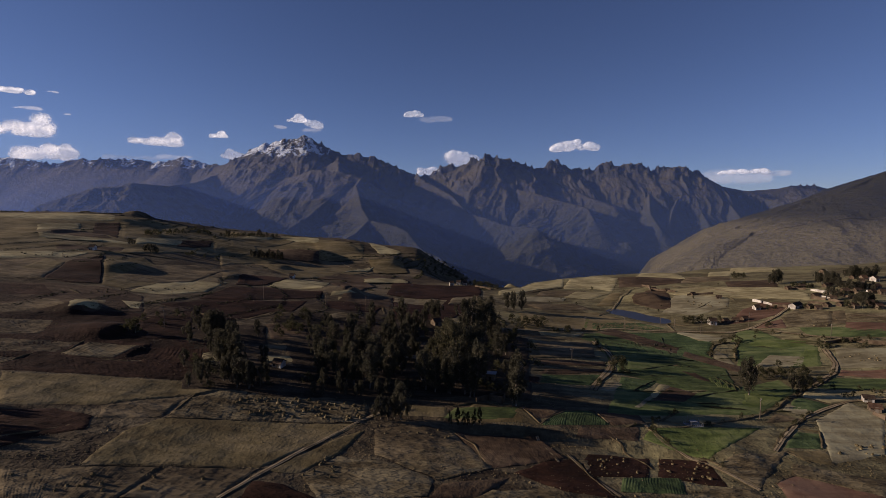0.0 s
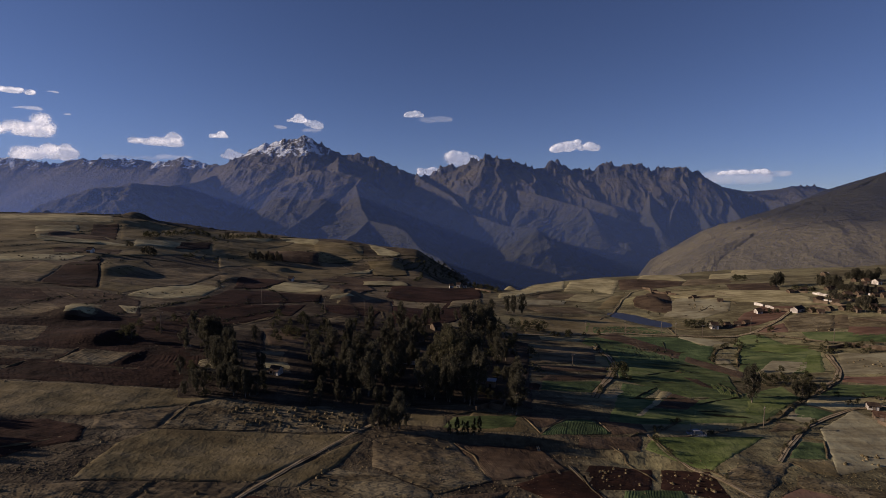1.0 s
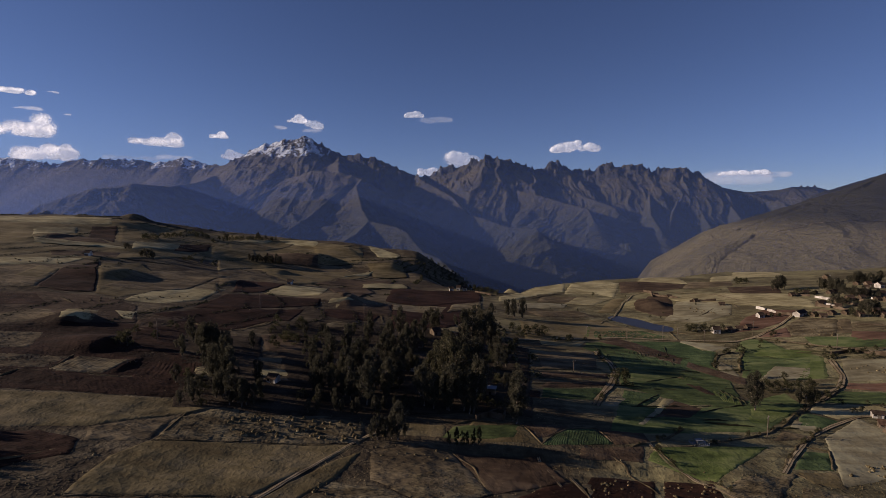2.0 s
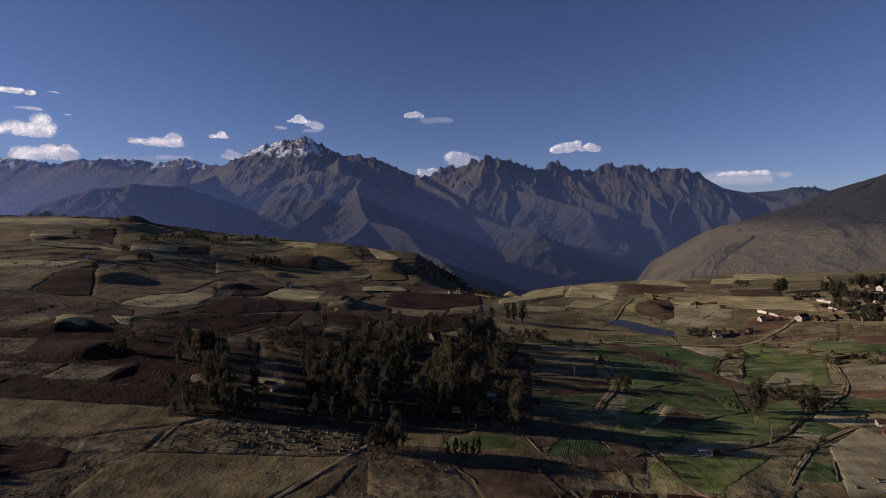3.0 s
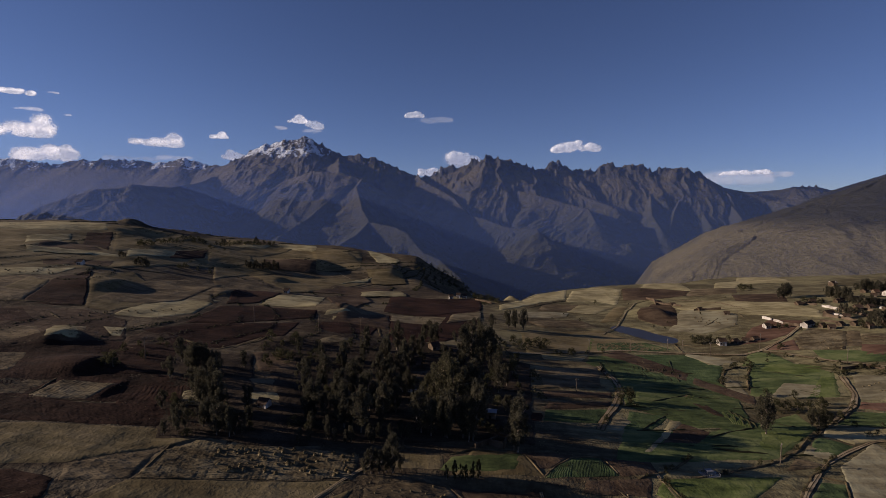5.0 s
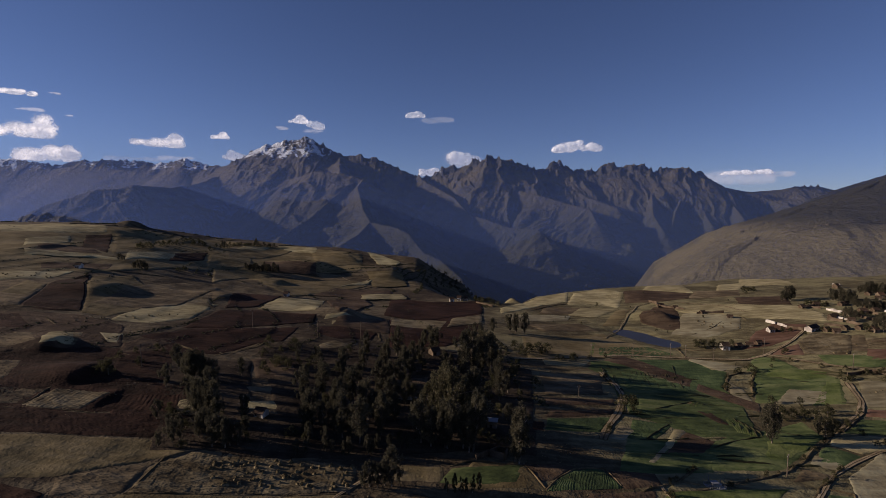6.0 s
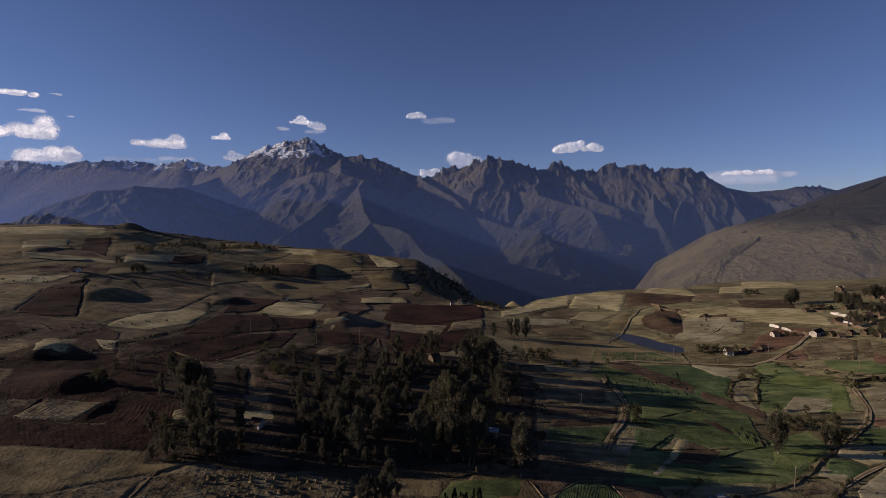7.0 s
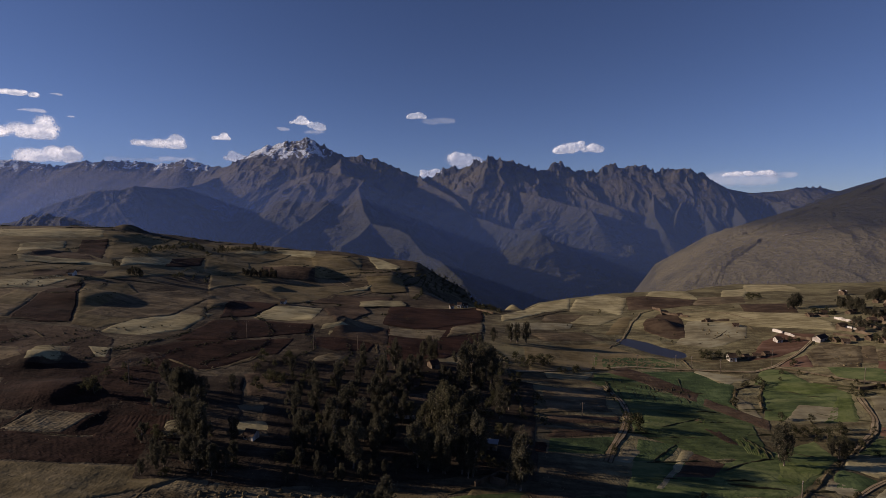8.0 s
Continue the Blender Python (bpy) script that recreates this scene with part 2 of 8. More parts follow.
def ground_z(x, y, fine=True):
    x, y = np.asarray(x, float), np.asarray(y, float)
    z = smooth_table(SPOTS, (x + 650) / 130, y / 120)
    for kx, ky, rx, ry, h, lee in KNOLLS:
        dx, dy = x - kx, (y - ky) / ry
        dx = np.where(dx > 0, dx / (rx * lee), dx / rx)
        z = z + h * np.exp(-(dx * dx + dy * dy) ** 1.3)
    # the western upland ends in a brow that runs down to the gorge
    z = z + 4.0 * np.exp(-((y - 545) / 70) ** 4 - ((x + 118) / 45) ** 2) - 2.6 * np.exp(-((y - 530) / 70) ** 2 - ((x + 435) / 45) ** 2)
    z = z + 3.5 * np.exp(-((x + 34) / 26) ** 2 - ((y - 575) / 50) ** 2)
    k = np.clip((y - np.interp(x, [-30, 15, 45], [468, 402, 392])) / 85, 0, 1)
    z = z - 0.42 * np.clip(x + 30, 0, None) * k * k * (3 - 2 * k) * np.clip((60 - x) / 14, 0, 1)
    left = 1 / (1 + np.exp((x - 20) / 30))
    far = np.clip((y - 120) / 200, 0, 1)
    z = z + left * far * (1.5 * fbm(x / 85, y / 60, 3, 3)) + 0.35 * fbm(x / 24, y / 24, 3, 7)
    z = z + left * far * (0.2 * fbm(x / 22, y / 14, 2, 23, 0.5) + 0.15 * ridged(x / 60, y / 24, 2, 29))
    # a steep terrace riser below the meadow
    d = np.interp(x, [-4, 2.4, 22.4, 40.3, 54.3, 62.6, 70], [126, 125.8, 126.7, 124.8, 122, 119.2, 117]) + 0.7 * value(x / 6, y / 30, 41) - y
    k = np.clip(d / 2.2, 0, 1)
    z = z - 2.0 * k * k * (3 - 2 * k) * np.exp(-np.clip(d - 2, 0, None) / 11) * np.clip((x + 4) / 12, 0, 1) * np.clip((68 - x) / 14, 0, 1)
    # lynchets: the western slope is stepped along its contours
    step = 2.4
    t = z / step + 0.5 * value(x / 70, y / 50, 13)
    f = t - np.floor(t)
    k = np.clip((f - 0.76) / 0.24, 0, 1)
    rise = np.clip((-x - 5) / 40, 0, 1) * np.clip((y - 170) / 40, 0, 1) * np.clip(0.55 + 0.8 * value(x / 60, y / 45, 17), 0, 1)
    level = 0.15 - 0.08 * np.clip((y - 320) / 60, 0, 1) * np.clip((-x - 110) / 60, 0, 1)
    z = z + level * step * (k * k * (3 - 2 * k) - f) * rise
    if fine:
        near = np.clip((240 - y) / 120, 0, 1)
        z = z + near * (0.08 * fbm(x / 4.2, y / 4.2, 2, 11) + 0.15 * value(x / 11 + 0.4 * y / 11, y / 8, 15))
    d = y - rim(x) - 6 * value(x / 40, y / 40, 5)
    fall = np.where(d > -60, np.logaddexp(0, d / 7) * 7, 0)
    z = z - 0.62 * fall - np.clip(fall - 40, 0, None) * 0.2
    # the lake lies in a hollow
    (ax, ay), (bx, by), r = LAKE
    k = np.clip(((x - ax) * (bx - ax) + (y - ay) * (by - ay)) / ((bx - ax) ** 2 + (by - ay) ** 2), 0, 1)
    d = np.hypot(x - ax - k * (bx - ax), y - ay - k * (by - ay)) + 1.5 * value(x / 9, y / 9, 8)
    w = np.clip((r + 16 - d) / 16, 0, 1)
    z = z + (LAKE_Z + (d - r) * 0.12 - z) * w * w * (3 - 2 * w)
    return np.maximum(z, -520)
# ---------------------------------------------------------------- meshes
def mesh_object(name, verts, faces, mats, parent=None, smooth=False):
    me = bpy.data.meshes.new(name)
    me.from_pydata([tuple(v) for v in verts], [], faces)
    for m in mats if isinstance(mats, (list, tuple)) else [mats]:
        me.materials.append(m)
    if smooth:
        me.polygons.foreach_set("use_smooth", [True] * len(me.polygons))
    ob = new(name, me)
    if parent is not None:
        ob.parent = parent
    return ob


def sheet(name, X, Y, Z, mat, smooth=True):
    """A sheet from three arrays of rows by columns."""
    r, c = X.shape
    me = bpy.data.meshes.new(name)
    n = (r - 1) * (c - 1)
    i = (np.arange(r - 1)[:, None] * c + np.arange(c - 1)[None, :]).ravel()
    loops = np.stack([i, i + 1, i + c + 1, i + c], 1).ravel().astype(np.int32)
    me.vertices.add(r * c)
    me.vertices.foreach_set("co", np.stack([X, Y, Z], -1).astype(np.float32).ravel())
    me.loops.add(n * 4)
    me.loops.foreach_set("vertex_index", loops)
    me.polygons.add(n)
    me.polygons.foreach_set("loop_start", np.arange(0, n * 4, 4, dtype=np.int32))
    me.polygons.foreach_set("use_smooth", np.full(n, smooth))
    me.update(calc_edges=True)
    me.materials.append(mat)
    return new(name, me)


def steps(a, b, ratio, least):
    out = [a]
    while out[-1] < b:
        out.append(out[-1] + max(least, ratio * abs(out[-1])))
    return np.array(out)


def along(line, n):
    """n points at even steps along a line."""
    p = np.array(line, float)
    d = np.concatenate([[0], np.cumsum(np.hypot(*(p[1:] - p[:-1]).T))])
    s = np.linspace(0, d[-1], n)
    return np.stack([np.interp(s, d, p[:, 0]), np.interp(s, d, p[:, 1])], 1)


def length(line):
    p = np.array(line, float)
    return float(np.hypot(*(p[1:] - p[:-1]).T).sum())


# ---------------------------------------------------------------- ground, gorge and mountains
ys = np.concatenate([[-6000, -4200, -2800, -1700, -900], np.arange(-400, 70, 12.0), steps(70, 420, 0.0075, 0.8), np.arange(424, 720, 2.6), steps(723, 1500, 0.015, 8), [1700, 2200, 3000, 4000, 4900]])
us = np.linspace(-1.25, 1.25, 760)
Y = np.repeat(ys[:, None], len(us), 1)
X = us[None, :] * np.sqrt(Y * Y + 180.0 ** 2)
# beyond both sides the land goes on to the horizon
wide = np.abs(X[:, -1:])
reach = np.array([0.06, 0.2, 0.5, 1.0])[None, :] * np.maximum(7600 - wide, 40)
X = np.concatenate([-(wide + reach[:, ::-1]), X, wide + reach], 1)
Y = np.repeat(ys[:, None], X.shape[1], 1)
ground = sheet("ground", X, Y, ground_z(X, Y), EARTH)
tagged(ground, "dry brown upland farmland, rolling and breaking off into a gorge", "ground", kind="structure")


def ridge_field(X, Y, ridges, floor, seed, ribs, rills, sharp=22.0):
    """Heights of a range: flanks that fall away from crest lines, with ribs and gullies that run down them."""
    H, D, S = np.full(X.shape, floor, float), np.full(X.shape, 1e4), np.zeros(X.shape)
    bend = 70 * fbm(X / 420, Y / 420, 3, seed)
    for i, (slope, pts) in enumerate(ridges):
        run = 900.0 * i
        for (ax, ay, az), (bx, by, bz) in zip(pts, pts[1:]):
            ux, uy = bx - ax, by - ay
            long = math.hypot(ux, uy)
            free = ((X - ax) * ux + (Y - ay) * uy) / (long * long)
            s = np.clip(free, 0, 1)
            d = np.hypot(X - ax - s * ux, Y - ay - s * uy)
            h = az + (bz - az) * s - slope * (0.82 * d + sharp * (1 - np.exp(-d / 55)))
            up = h > H
            D, S = np.where(up, d, D), np.where(up, run + free * long, S)
            H = np.maximum(H, h)
            run += long
    S = S + bend * np.clip(D / 200, 0, 1)
    low = np.clip((H - floor) / 150, 0.15, 1) * np.where((X < -1850) & (Y > 3800), 0.10, 1.0)
    big = ridged(S / 260 + 0.4 * fbm(X / 300, Y / 300, 2, seed + 21), D / 700 + 3, 3, seed + 20) - 0.95
    fine = ridged(S / 50 + D / 700, D / 420, 3, seed + 31) - 0.95
    crumble = fbm(X / 60, Y / 60, 4, seed + 44, 0.6)
    Z = H + low * (ribs * big * np.clip(D / 240, 0, 1) + rills * fine * np.clip(D / 90, 0.05, 1)) + 0.5 * rills * crumble * np.where((X < -1850) & (Y > 3800), 0.3, 1.0) * np.clip(D / 50, 0.2, 1)
    return Z, D, S


RIDGES = {
    "snow_range": (0.75, [(-5401, 4750, 479), (-4627, 4750, 545), (-4297, 4750, 561), (-4052, 4750, 539), (-3758, 4700, 486), (-3509, 4720, 531), (-3117, 4720, 536), (-2682, 4700, 502), (-2474, 4700, 545), (-2171, 4650, 471)]),
    "main_summit": (0.85, [(-2362, 4600, 425), (-2022, 4500, 474), (-1817, 4450, 555), (-1598, 4420, 642), (-1437, 4400, 680), (-1224, 4380, 702), (-1074, 4360, 635), (-937, 4320, 546), (-754, 4300, 539), (-603, 4280, 508), (-413, 4250, 437), (-225, 4220, 333)]),
    "second_range": (0.85, [(-226, 4250, 335), (-29, 4250, 403), (176, 4230, 464), (301, 4200, 485), (357, 4180, 521), (562, 4200, 504), (753, 4230, 411), (989, 4260, 477), (1123, 4260, 418), (1280, 4240, 412), (1467, 4220, 458), (1689, 4200, 437), (1774, 4190, 389), (1922, 4180, 445), (2077, 4160, 415), (2262, 4120, 312), (2356, 4060, 225)]),
    "far_range": (0.6, [(2568, 4850, 221), (3075, 4850, 232), (3327, 4850, 254), (3465, 4850, 288), (3690, 4850, 293), (3890, 4850, 243), (4600, 4850, 165)]),
    "foothill": (0.68, [(-2558, 2600, -24), (-2295, 2650, 21), (-2239, 2700, 89), (-2150, 2750, 130), (-2043, 2850, 188), (-1945, 2900, 194), (-1885, 2950, 220), (-1833, 3050, 214), (-1823, 3250, 212), (-1882, 3700, 260), (-1939, 4200, 352)]),
    "front_crest": (0.74, [(-916, 4310, 533), (-839, 3900, 414), (-746, 3500, 328)]),
    "front_west": (0.74, [(-576, 3450, 281), (-746, 3500, 328), (-940, 3550, 343), (-1142, 3600, 293), (-1275, 3500, 187), (-1379, 3350, 97), (-1431, 3200, 11), (-1443, 3100, -41)]),
    "front_spur": (0.68, [(-576, 3450, 281), (-590, 3300, 220), (-549, 3150, 159), (-495, 2950, 69), (-423, 2750, 0), (-255, 2600, -26), (-187, 2500, -51), (-138, 2400, -102), (-97, 2300, -132), (-23, 2200, -153), (19, 2100, -177), (73, 2000, -212)]),
    "front_rib": (0.68, [(-663, 3380, 242), (-747, 3150, 122), (-807, 2900, 18), (-893, 2600, -82)]),
    "front_fan": (0.61, [(-423, 2750, 0), (-450, 2500, -60), (-495, 2300, -95)]),
    "pass_spur": (0.74, [(-231, 4200, 355), (-185, 4050, 308), (-65, 3900, 237), (67, 3700, 161), (172, 3400, 29), (286, 3250, 1), (400, 3100, -45), (433, 3000, -76)]),
    "bench": (0.68, [(400, 3100, -45), (492, 3000, -48), (560, 2900, -50), (614, 2800, -124)]),
    "crag_spur": (0.74, [(413, 4190, 451), (494, 4050, 323), (537, 3850, 223), (700, 3650, 174), (876, 3500, 109), (995, 3350, 70), (997, 3200, -11)]),
    "notch_spur": (0.81, [(1056, 4250, 418), (1031, 3950, 227), (1126, 3800, 156), (1278, 3600, 78)]),
    "tower_spur": (0.74, [(1567, 4240, 447), (1619, 4050, 278), (1631, 3850, 180), (1496, 3500, 29), (1461, 3250, -73)]),
    "fan_spur": (0.74, [(1963, 4200, 445), (1923, 4000, 253), (1876, 3850, 180), (1705, 3600, 49), (1564, 3350, -65)]),
    "fan_side": (0.74, [(1891, 3900, 204), (1933, 3650, 49), (1876, 3400, -55)]),
    "end_spur": (0.74, [(2268, 4080, 267), (2305, 4060, 247), (2229, 3800, 114), (2118, 3450, -1)]),
    "saddle": (0.68, [(2305, 4060, 247), (2528, 4000, 199), (2603, 3900, 138), (2645, 3700, 80), (2134, 3300, -16)]),
}
# a near hillside and, behind it, a bluer one
HILL = [
    (0.47, [(1594, 1520, 255), (1307, 1450, 181), (1172, 1420, 130), (1078, 1400, 81), (986, 1380, 41), (857, 1350, 7), (706, 1300, -39), (593, 1250, -76), (473, 1200, -109)]),
    (0.62, [(2262, 2300, 300), (1910, 2250, 205), (1718, 2200, 156), (1534, 2150, 88), (1332, 2100, 17), (1135, 2050, -18), (970, 2000, -60), (835, 1950, -125), (770, 1900, -158)]),
]

us = np.linspace(-1.25, 1.25, 1400)
ys = np.concatenate([np.arange(1000, 1900, 22.0), np.arange(1900, 2600, 13.0), np.arange(2600, 4910, 10.0)])
Y = np.repeat(ys[:, None], len(us), 1)
X = us[None, :] * Y
Z, D, S = ridge_field(X, Y, list(RIDGES.values()), -520, 40, 36.0, 10.0)
# crags and towers along the crests
high = np.clip((Z - 230) / 170, 0, 1) * np.exp(-D / 110)
Z = Z + high * np.where(X > -260, 38.0, 19.0) * (ridged(X / 62, Y / 95, 4, 77, 0.6) - 0.95)
mountains = sheet("mountain_range", X, Y, Z, MOUNTAIN)
near_top = np.exp(-((X + 1480) / 520) ** 4)
drift = ridged((X + 0.8 * Y) / 150, (Y - 0.5 * X) / 420, 3, 55) - 0.9
snow = near_top * np.clip((Z - 440) / 110, 0, 1.1) * np.clip(0.85 + 1.0 * drift, 0.1, 1.4)
snow += (Y > 4540) * (X < -1900) * np.clip((Z - 400) / 60, 0, 1) * np.clip(1.0 + 0.8 * drift, 0, 1.25) * np.where((X > -2750) | (X < -3900), 1.25, 0.65)
snow += 0.62 * np.exp(-((X - 1010) / 150) ** 2) * np.clip((Z - 400) / 60, 0, 1)
snow += 0.9 * np.exp(-((X + 110) / 120) ** 2) * np.clip((Z - 330) / 60, 0, 1)
attr = mountains.data.attributes.new("snow", "FLOAT", "POINT")
attr.data.foreach_set("value", np.clip(snow, 0, 1).astype(np.float32).ravel())
tagged(mountains, "jagged mountain range with gullied dark flanks and snowy summits", "mountain range", kind="structure")

def hill_z(x, y):
    """The hillside: gullies run slantwise down its face, its western end falls off into the gorge."""
    near, d, _ = ridge_field(x, y, HILL[:1], -545, 77, 0.0, 3.0, 2.0)
    far, d_far, _ = ridge_field(x, y, HILL[1:], -545, 78, 0.0, 3.0, 2.0)
    z = 14 * np.logaddexp(near / 14, far / 14) - 6
    w = 1 / (1 + np.exp(np.clip((far - near) / 14, -50, 50)))
    d = w * d + (1 - w) * d_far
    a = -0.958 * x - 0.287 * y - 0.85 * d + 18 * fbm(x / 120, y / 120, 2, 83)
    z = z + 2.5 * (ridged(a / 170, d / 1400, 2, 85) - 0.8) * np.clip(d / 140, 0, 1)
    z = z + (3.2 * (ridged(a / 44, d / 900, 3, 86) - 0.9) + 1.6 * (ridged(a / 17, d / 500, 2, 88) - 0.9)) * np.clip(d / 50, 0, 1)
    return z - 0.3 * np.clip(700 + 0.424 * (y - 1200) - x, 0, None) - 0.75 * np.clip(520 + 0.424 * (y - 1200) - x, 0, None)


us = np.linspace(0.02, 1.35, 620)
ys = np.concatenate([np.arange(640, 1500, 4.5), np.arange(1500, 2700, 10.0)])
Y = np.repeat(ys[:, None], len(us), 1)
X = us[None, :] * Y
Z = hill_z(X, Y)
hill = sheet("hillside", X, Y, Z, HILLSIDE)
tagged(hill, "long brown scrub-covered hillside above the village", "hill", kind="structure")
# a dirt road climbs across its face
way = along([(905, 1322), (930, 1312), (1000, 1277), (1068, 1222), (1110, 1190), (1180, 1180)], 160)
across = np.linspace(-3.4, 3.4, 4)[:, None]
slope_way = np.gradient(way, axis=0)
slope_way /= np.hypot(slope_way[:, 0], slope_way[:, 1])[:, None]
X, Y = way[None, :, 0] - across * slope_way[None, :, 1], way[None, :, 1] + across * slope_way[None, :, 0]
hill_road = sheet("hill_road", X, Y, np.max(hill_z(X, Y), 0)[None, :] + 0.3 + 0 * X, FIELD["track"])
tagged(hill_road, "pale dirt road cut across the hillside", "road", kind="structure")

# ---------------------------------------------------------------- haze of the gorge, put in as blue-tinted sheets
HAZE_VEIL = bpy.data.materials.new("blue_haze_veil")
HAZE_VEIL.use_nodes = True
at = HAZE_VEIL.node_tree
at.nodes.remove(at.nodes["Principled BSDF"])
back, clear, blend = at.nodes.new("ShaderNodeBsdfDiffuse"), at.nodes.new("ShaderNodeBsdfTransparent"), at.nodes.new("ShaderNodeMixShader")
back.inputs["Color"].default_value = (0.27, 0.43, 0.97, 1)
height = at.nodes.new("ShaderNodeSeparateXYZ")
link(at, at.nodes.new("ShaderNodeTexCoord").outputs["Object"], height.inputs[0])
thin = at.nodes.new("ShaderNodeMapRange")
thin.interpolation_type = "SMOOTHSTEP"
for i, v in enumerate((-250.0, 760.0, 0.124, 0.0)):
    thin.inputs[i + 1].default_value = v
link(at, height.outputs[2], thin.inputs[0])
# denser to the west, for haze brightened by the low sun there
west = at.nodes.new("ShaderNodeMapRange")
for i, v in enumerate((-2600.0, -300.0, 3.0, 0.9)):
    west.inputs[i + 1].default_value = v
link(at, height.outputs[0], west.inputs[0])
# fainter again towards the bottom, so that the gorge stays dark
gorge_fade = at.nodes.new("ShaderNodeMapRange")
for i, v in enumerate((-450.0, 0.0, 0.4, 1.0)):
    gorge_fade.inputs[i + 1].default_value = v
link(at, height.outputs[2], gorge_fade.inputs[0])
link(at, calc(at, "MULTIPLY", calc(at, "MULTIPLY", thin.outputs[0], gorge_fade.outputs[0]), west.outputs[0]), blend.inputs[0])
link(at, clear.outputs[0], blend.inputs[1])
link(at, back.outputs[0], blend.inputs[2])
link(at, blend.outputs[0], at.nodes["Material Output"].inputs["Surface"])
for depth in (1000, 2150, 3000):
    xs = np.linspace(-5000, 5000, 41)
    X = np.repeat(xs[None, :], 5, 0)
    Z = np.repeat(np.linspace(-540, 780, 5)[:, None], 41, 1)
    haze = sheet("haze_sheet", X, depth - 0.22 * X, Z, HAZE_VEIL)
    tagged(haze, "see-through blue sheet standing in for haze over the gorge", "haze", kind="stuff")
# ---------------------------------------------------------------- things of the fields
LEAF = {}


def leaf_material(name, dark, mid, light):
    m, t, bsdf = material(name, 0.75)
    geo = t.nodes.new("ShaderNodeNewGeometry")
    info = t.nodes.new("ShaderNodeObjectInfo")
    f = calc(t, "ADD", calc(t, "MULTIPLY", geo.outputs["Random Per Island"], 0.65), calc(t, "MULTIPLY", info.outputs["Random"], 0.35))
    col = ramp(t, f, [(0.1, dark), (0.5, mid), (0.95, light)])
    link(t, col, bsdf.inputs["Base Color"])
    glow, both = t.nodes.new("ShaderNodeBsdfTranslucent"), t.nodes.new("ShaderNodeMixShader")
    link(t, col, glow.inputs["Color"])
    both.inputs[0].default_value = 0.4
    link(t, bsdf.outputs[0], both.inputs[1])
    link(t, glow.outputs[0], both.inputs[2])
    link(t, both.outputs[0], t.nodes["Material Output"].inputs["Surface"])
    return m


LEAF["e"] = leaf_material("eucalyptus_leaf", (0.042, 0.040, 0.027), (0.066, 0.062, 0.041), (0.102, 0.094, 0.062))
LEAF["w"] = leaf_material("broad_leaf", (0.040, 0.038, 0.022), (0.066, 0.061, 0.034), (0.104, 0.094, 0.053))
LEAF["b"] = leaf_material("bush_leaf", (0.030, 0.031, 0.015), (0.052, 0.052, 0.024), (0.089, 0.081, 0.041))
LEAF["s"] = LEAF["b"]
BARK = soil("grey_bark", (0.10, 0.08, 0.06), (0.2, 0.165, 0.13), (0.32, 0.28, 0.23), 3.0, 0.5, 0.05)
VERGE = soil("rough_verge", (0.048, 0.038, 0.021), (0.088, 0.068, 0.037), (0.145, 0.113, 0.065), 0.9, 0.15, 0.4)
rng = np.random.default_rng(7)
FIELD_LABEL = {
    "stubble": "pale straw-coloured stubble field on the dry upland",
    "straw": "rough field of cut straw with clods and tufts",
    "grass": "olive dry-grass meadow edged by low banks",
    "plough": "dark red-brown freshly ploughed field with low banks",
    "brown": "bare brown earth field left unsown",
    "fallow": "grey-brown fallow field with weeds and clods",
    "green": "green field of young crop on the valley floor",
    "deep": "dark green crop field on the valley floor",
    "litter": "dark floor of the grove, fallen leaves and tree shade in its colour",
    "tan": "tan bare-earth slope dotted with tufts",
    "red": "dry red earth field lying bare",
    "lime": "bright green meadow-like crop field by the stream",
}
layer = 0


def ridge_mesh(name, line, width, height, mat, parent=None, lift=0.0):
    """A lumpy bank of earth and grass along a line."""
    pts = along(line, max(3, int(length(line) / max(0.9, 0.006 * line[0][1]))))
    t = np.gradient(pts, axis=0)
    t /= np.hypot(t[:, 0], t[:, 1])[:, None] + 1e-9
    side = np.stack([-t[:, 1], t[:, 0]], 1)
    wob = 0.5 * width * value(pts[:, 0] / 5, pts[:, 1] / 5, 21)
    rows_x, rows_y, rows_z = [], [], []
    for k, up in ((-1.0, -0.5), (-0.75, 0.25), (-0.35, 0.85), (0.1, 1.0), (0.5, 0.7), (0.85, 0.15), (1.0, -0.5)):
        q = pts + side * (k * width * 0.5 + wob)[:, None]
        lump = np.clip(0.5 + 0.5 * value(q[:, 0] / 1.7, q[:, 1] / 1.7, 31) + 0.9 * value(q[:, 0] / 9, q[:, 1] / 9, 33), -0.3, 1.6)
        if width > 4:
            lump = 0.8 + 0.22 * value(q[:, 0] / 7, q[:, 1] / 7, 33)
        rows_x.append(q[:, 0]), rows_y.append(q[:, 1])
        ends = np.clip(np.minimum(np.arange(len(q)), len(q) - 1 - np.arange(len(q))) / max(3.0, len(q) * (0.3 if width > 4 else 0.08)), 0.05, 1)
        rows_z.append(ground_z(q[:, 0], q[:, 1]) + lift + up * height * (lump * ends if up > 0 else 1))
    ob = sheet(name, np.array(rows_x), np.array(rows_y), np.array(rows_z), mat)
    if parent is not None:
        ob.parent = parent
    return ob


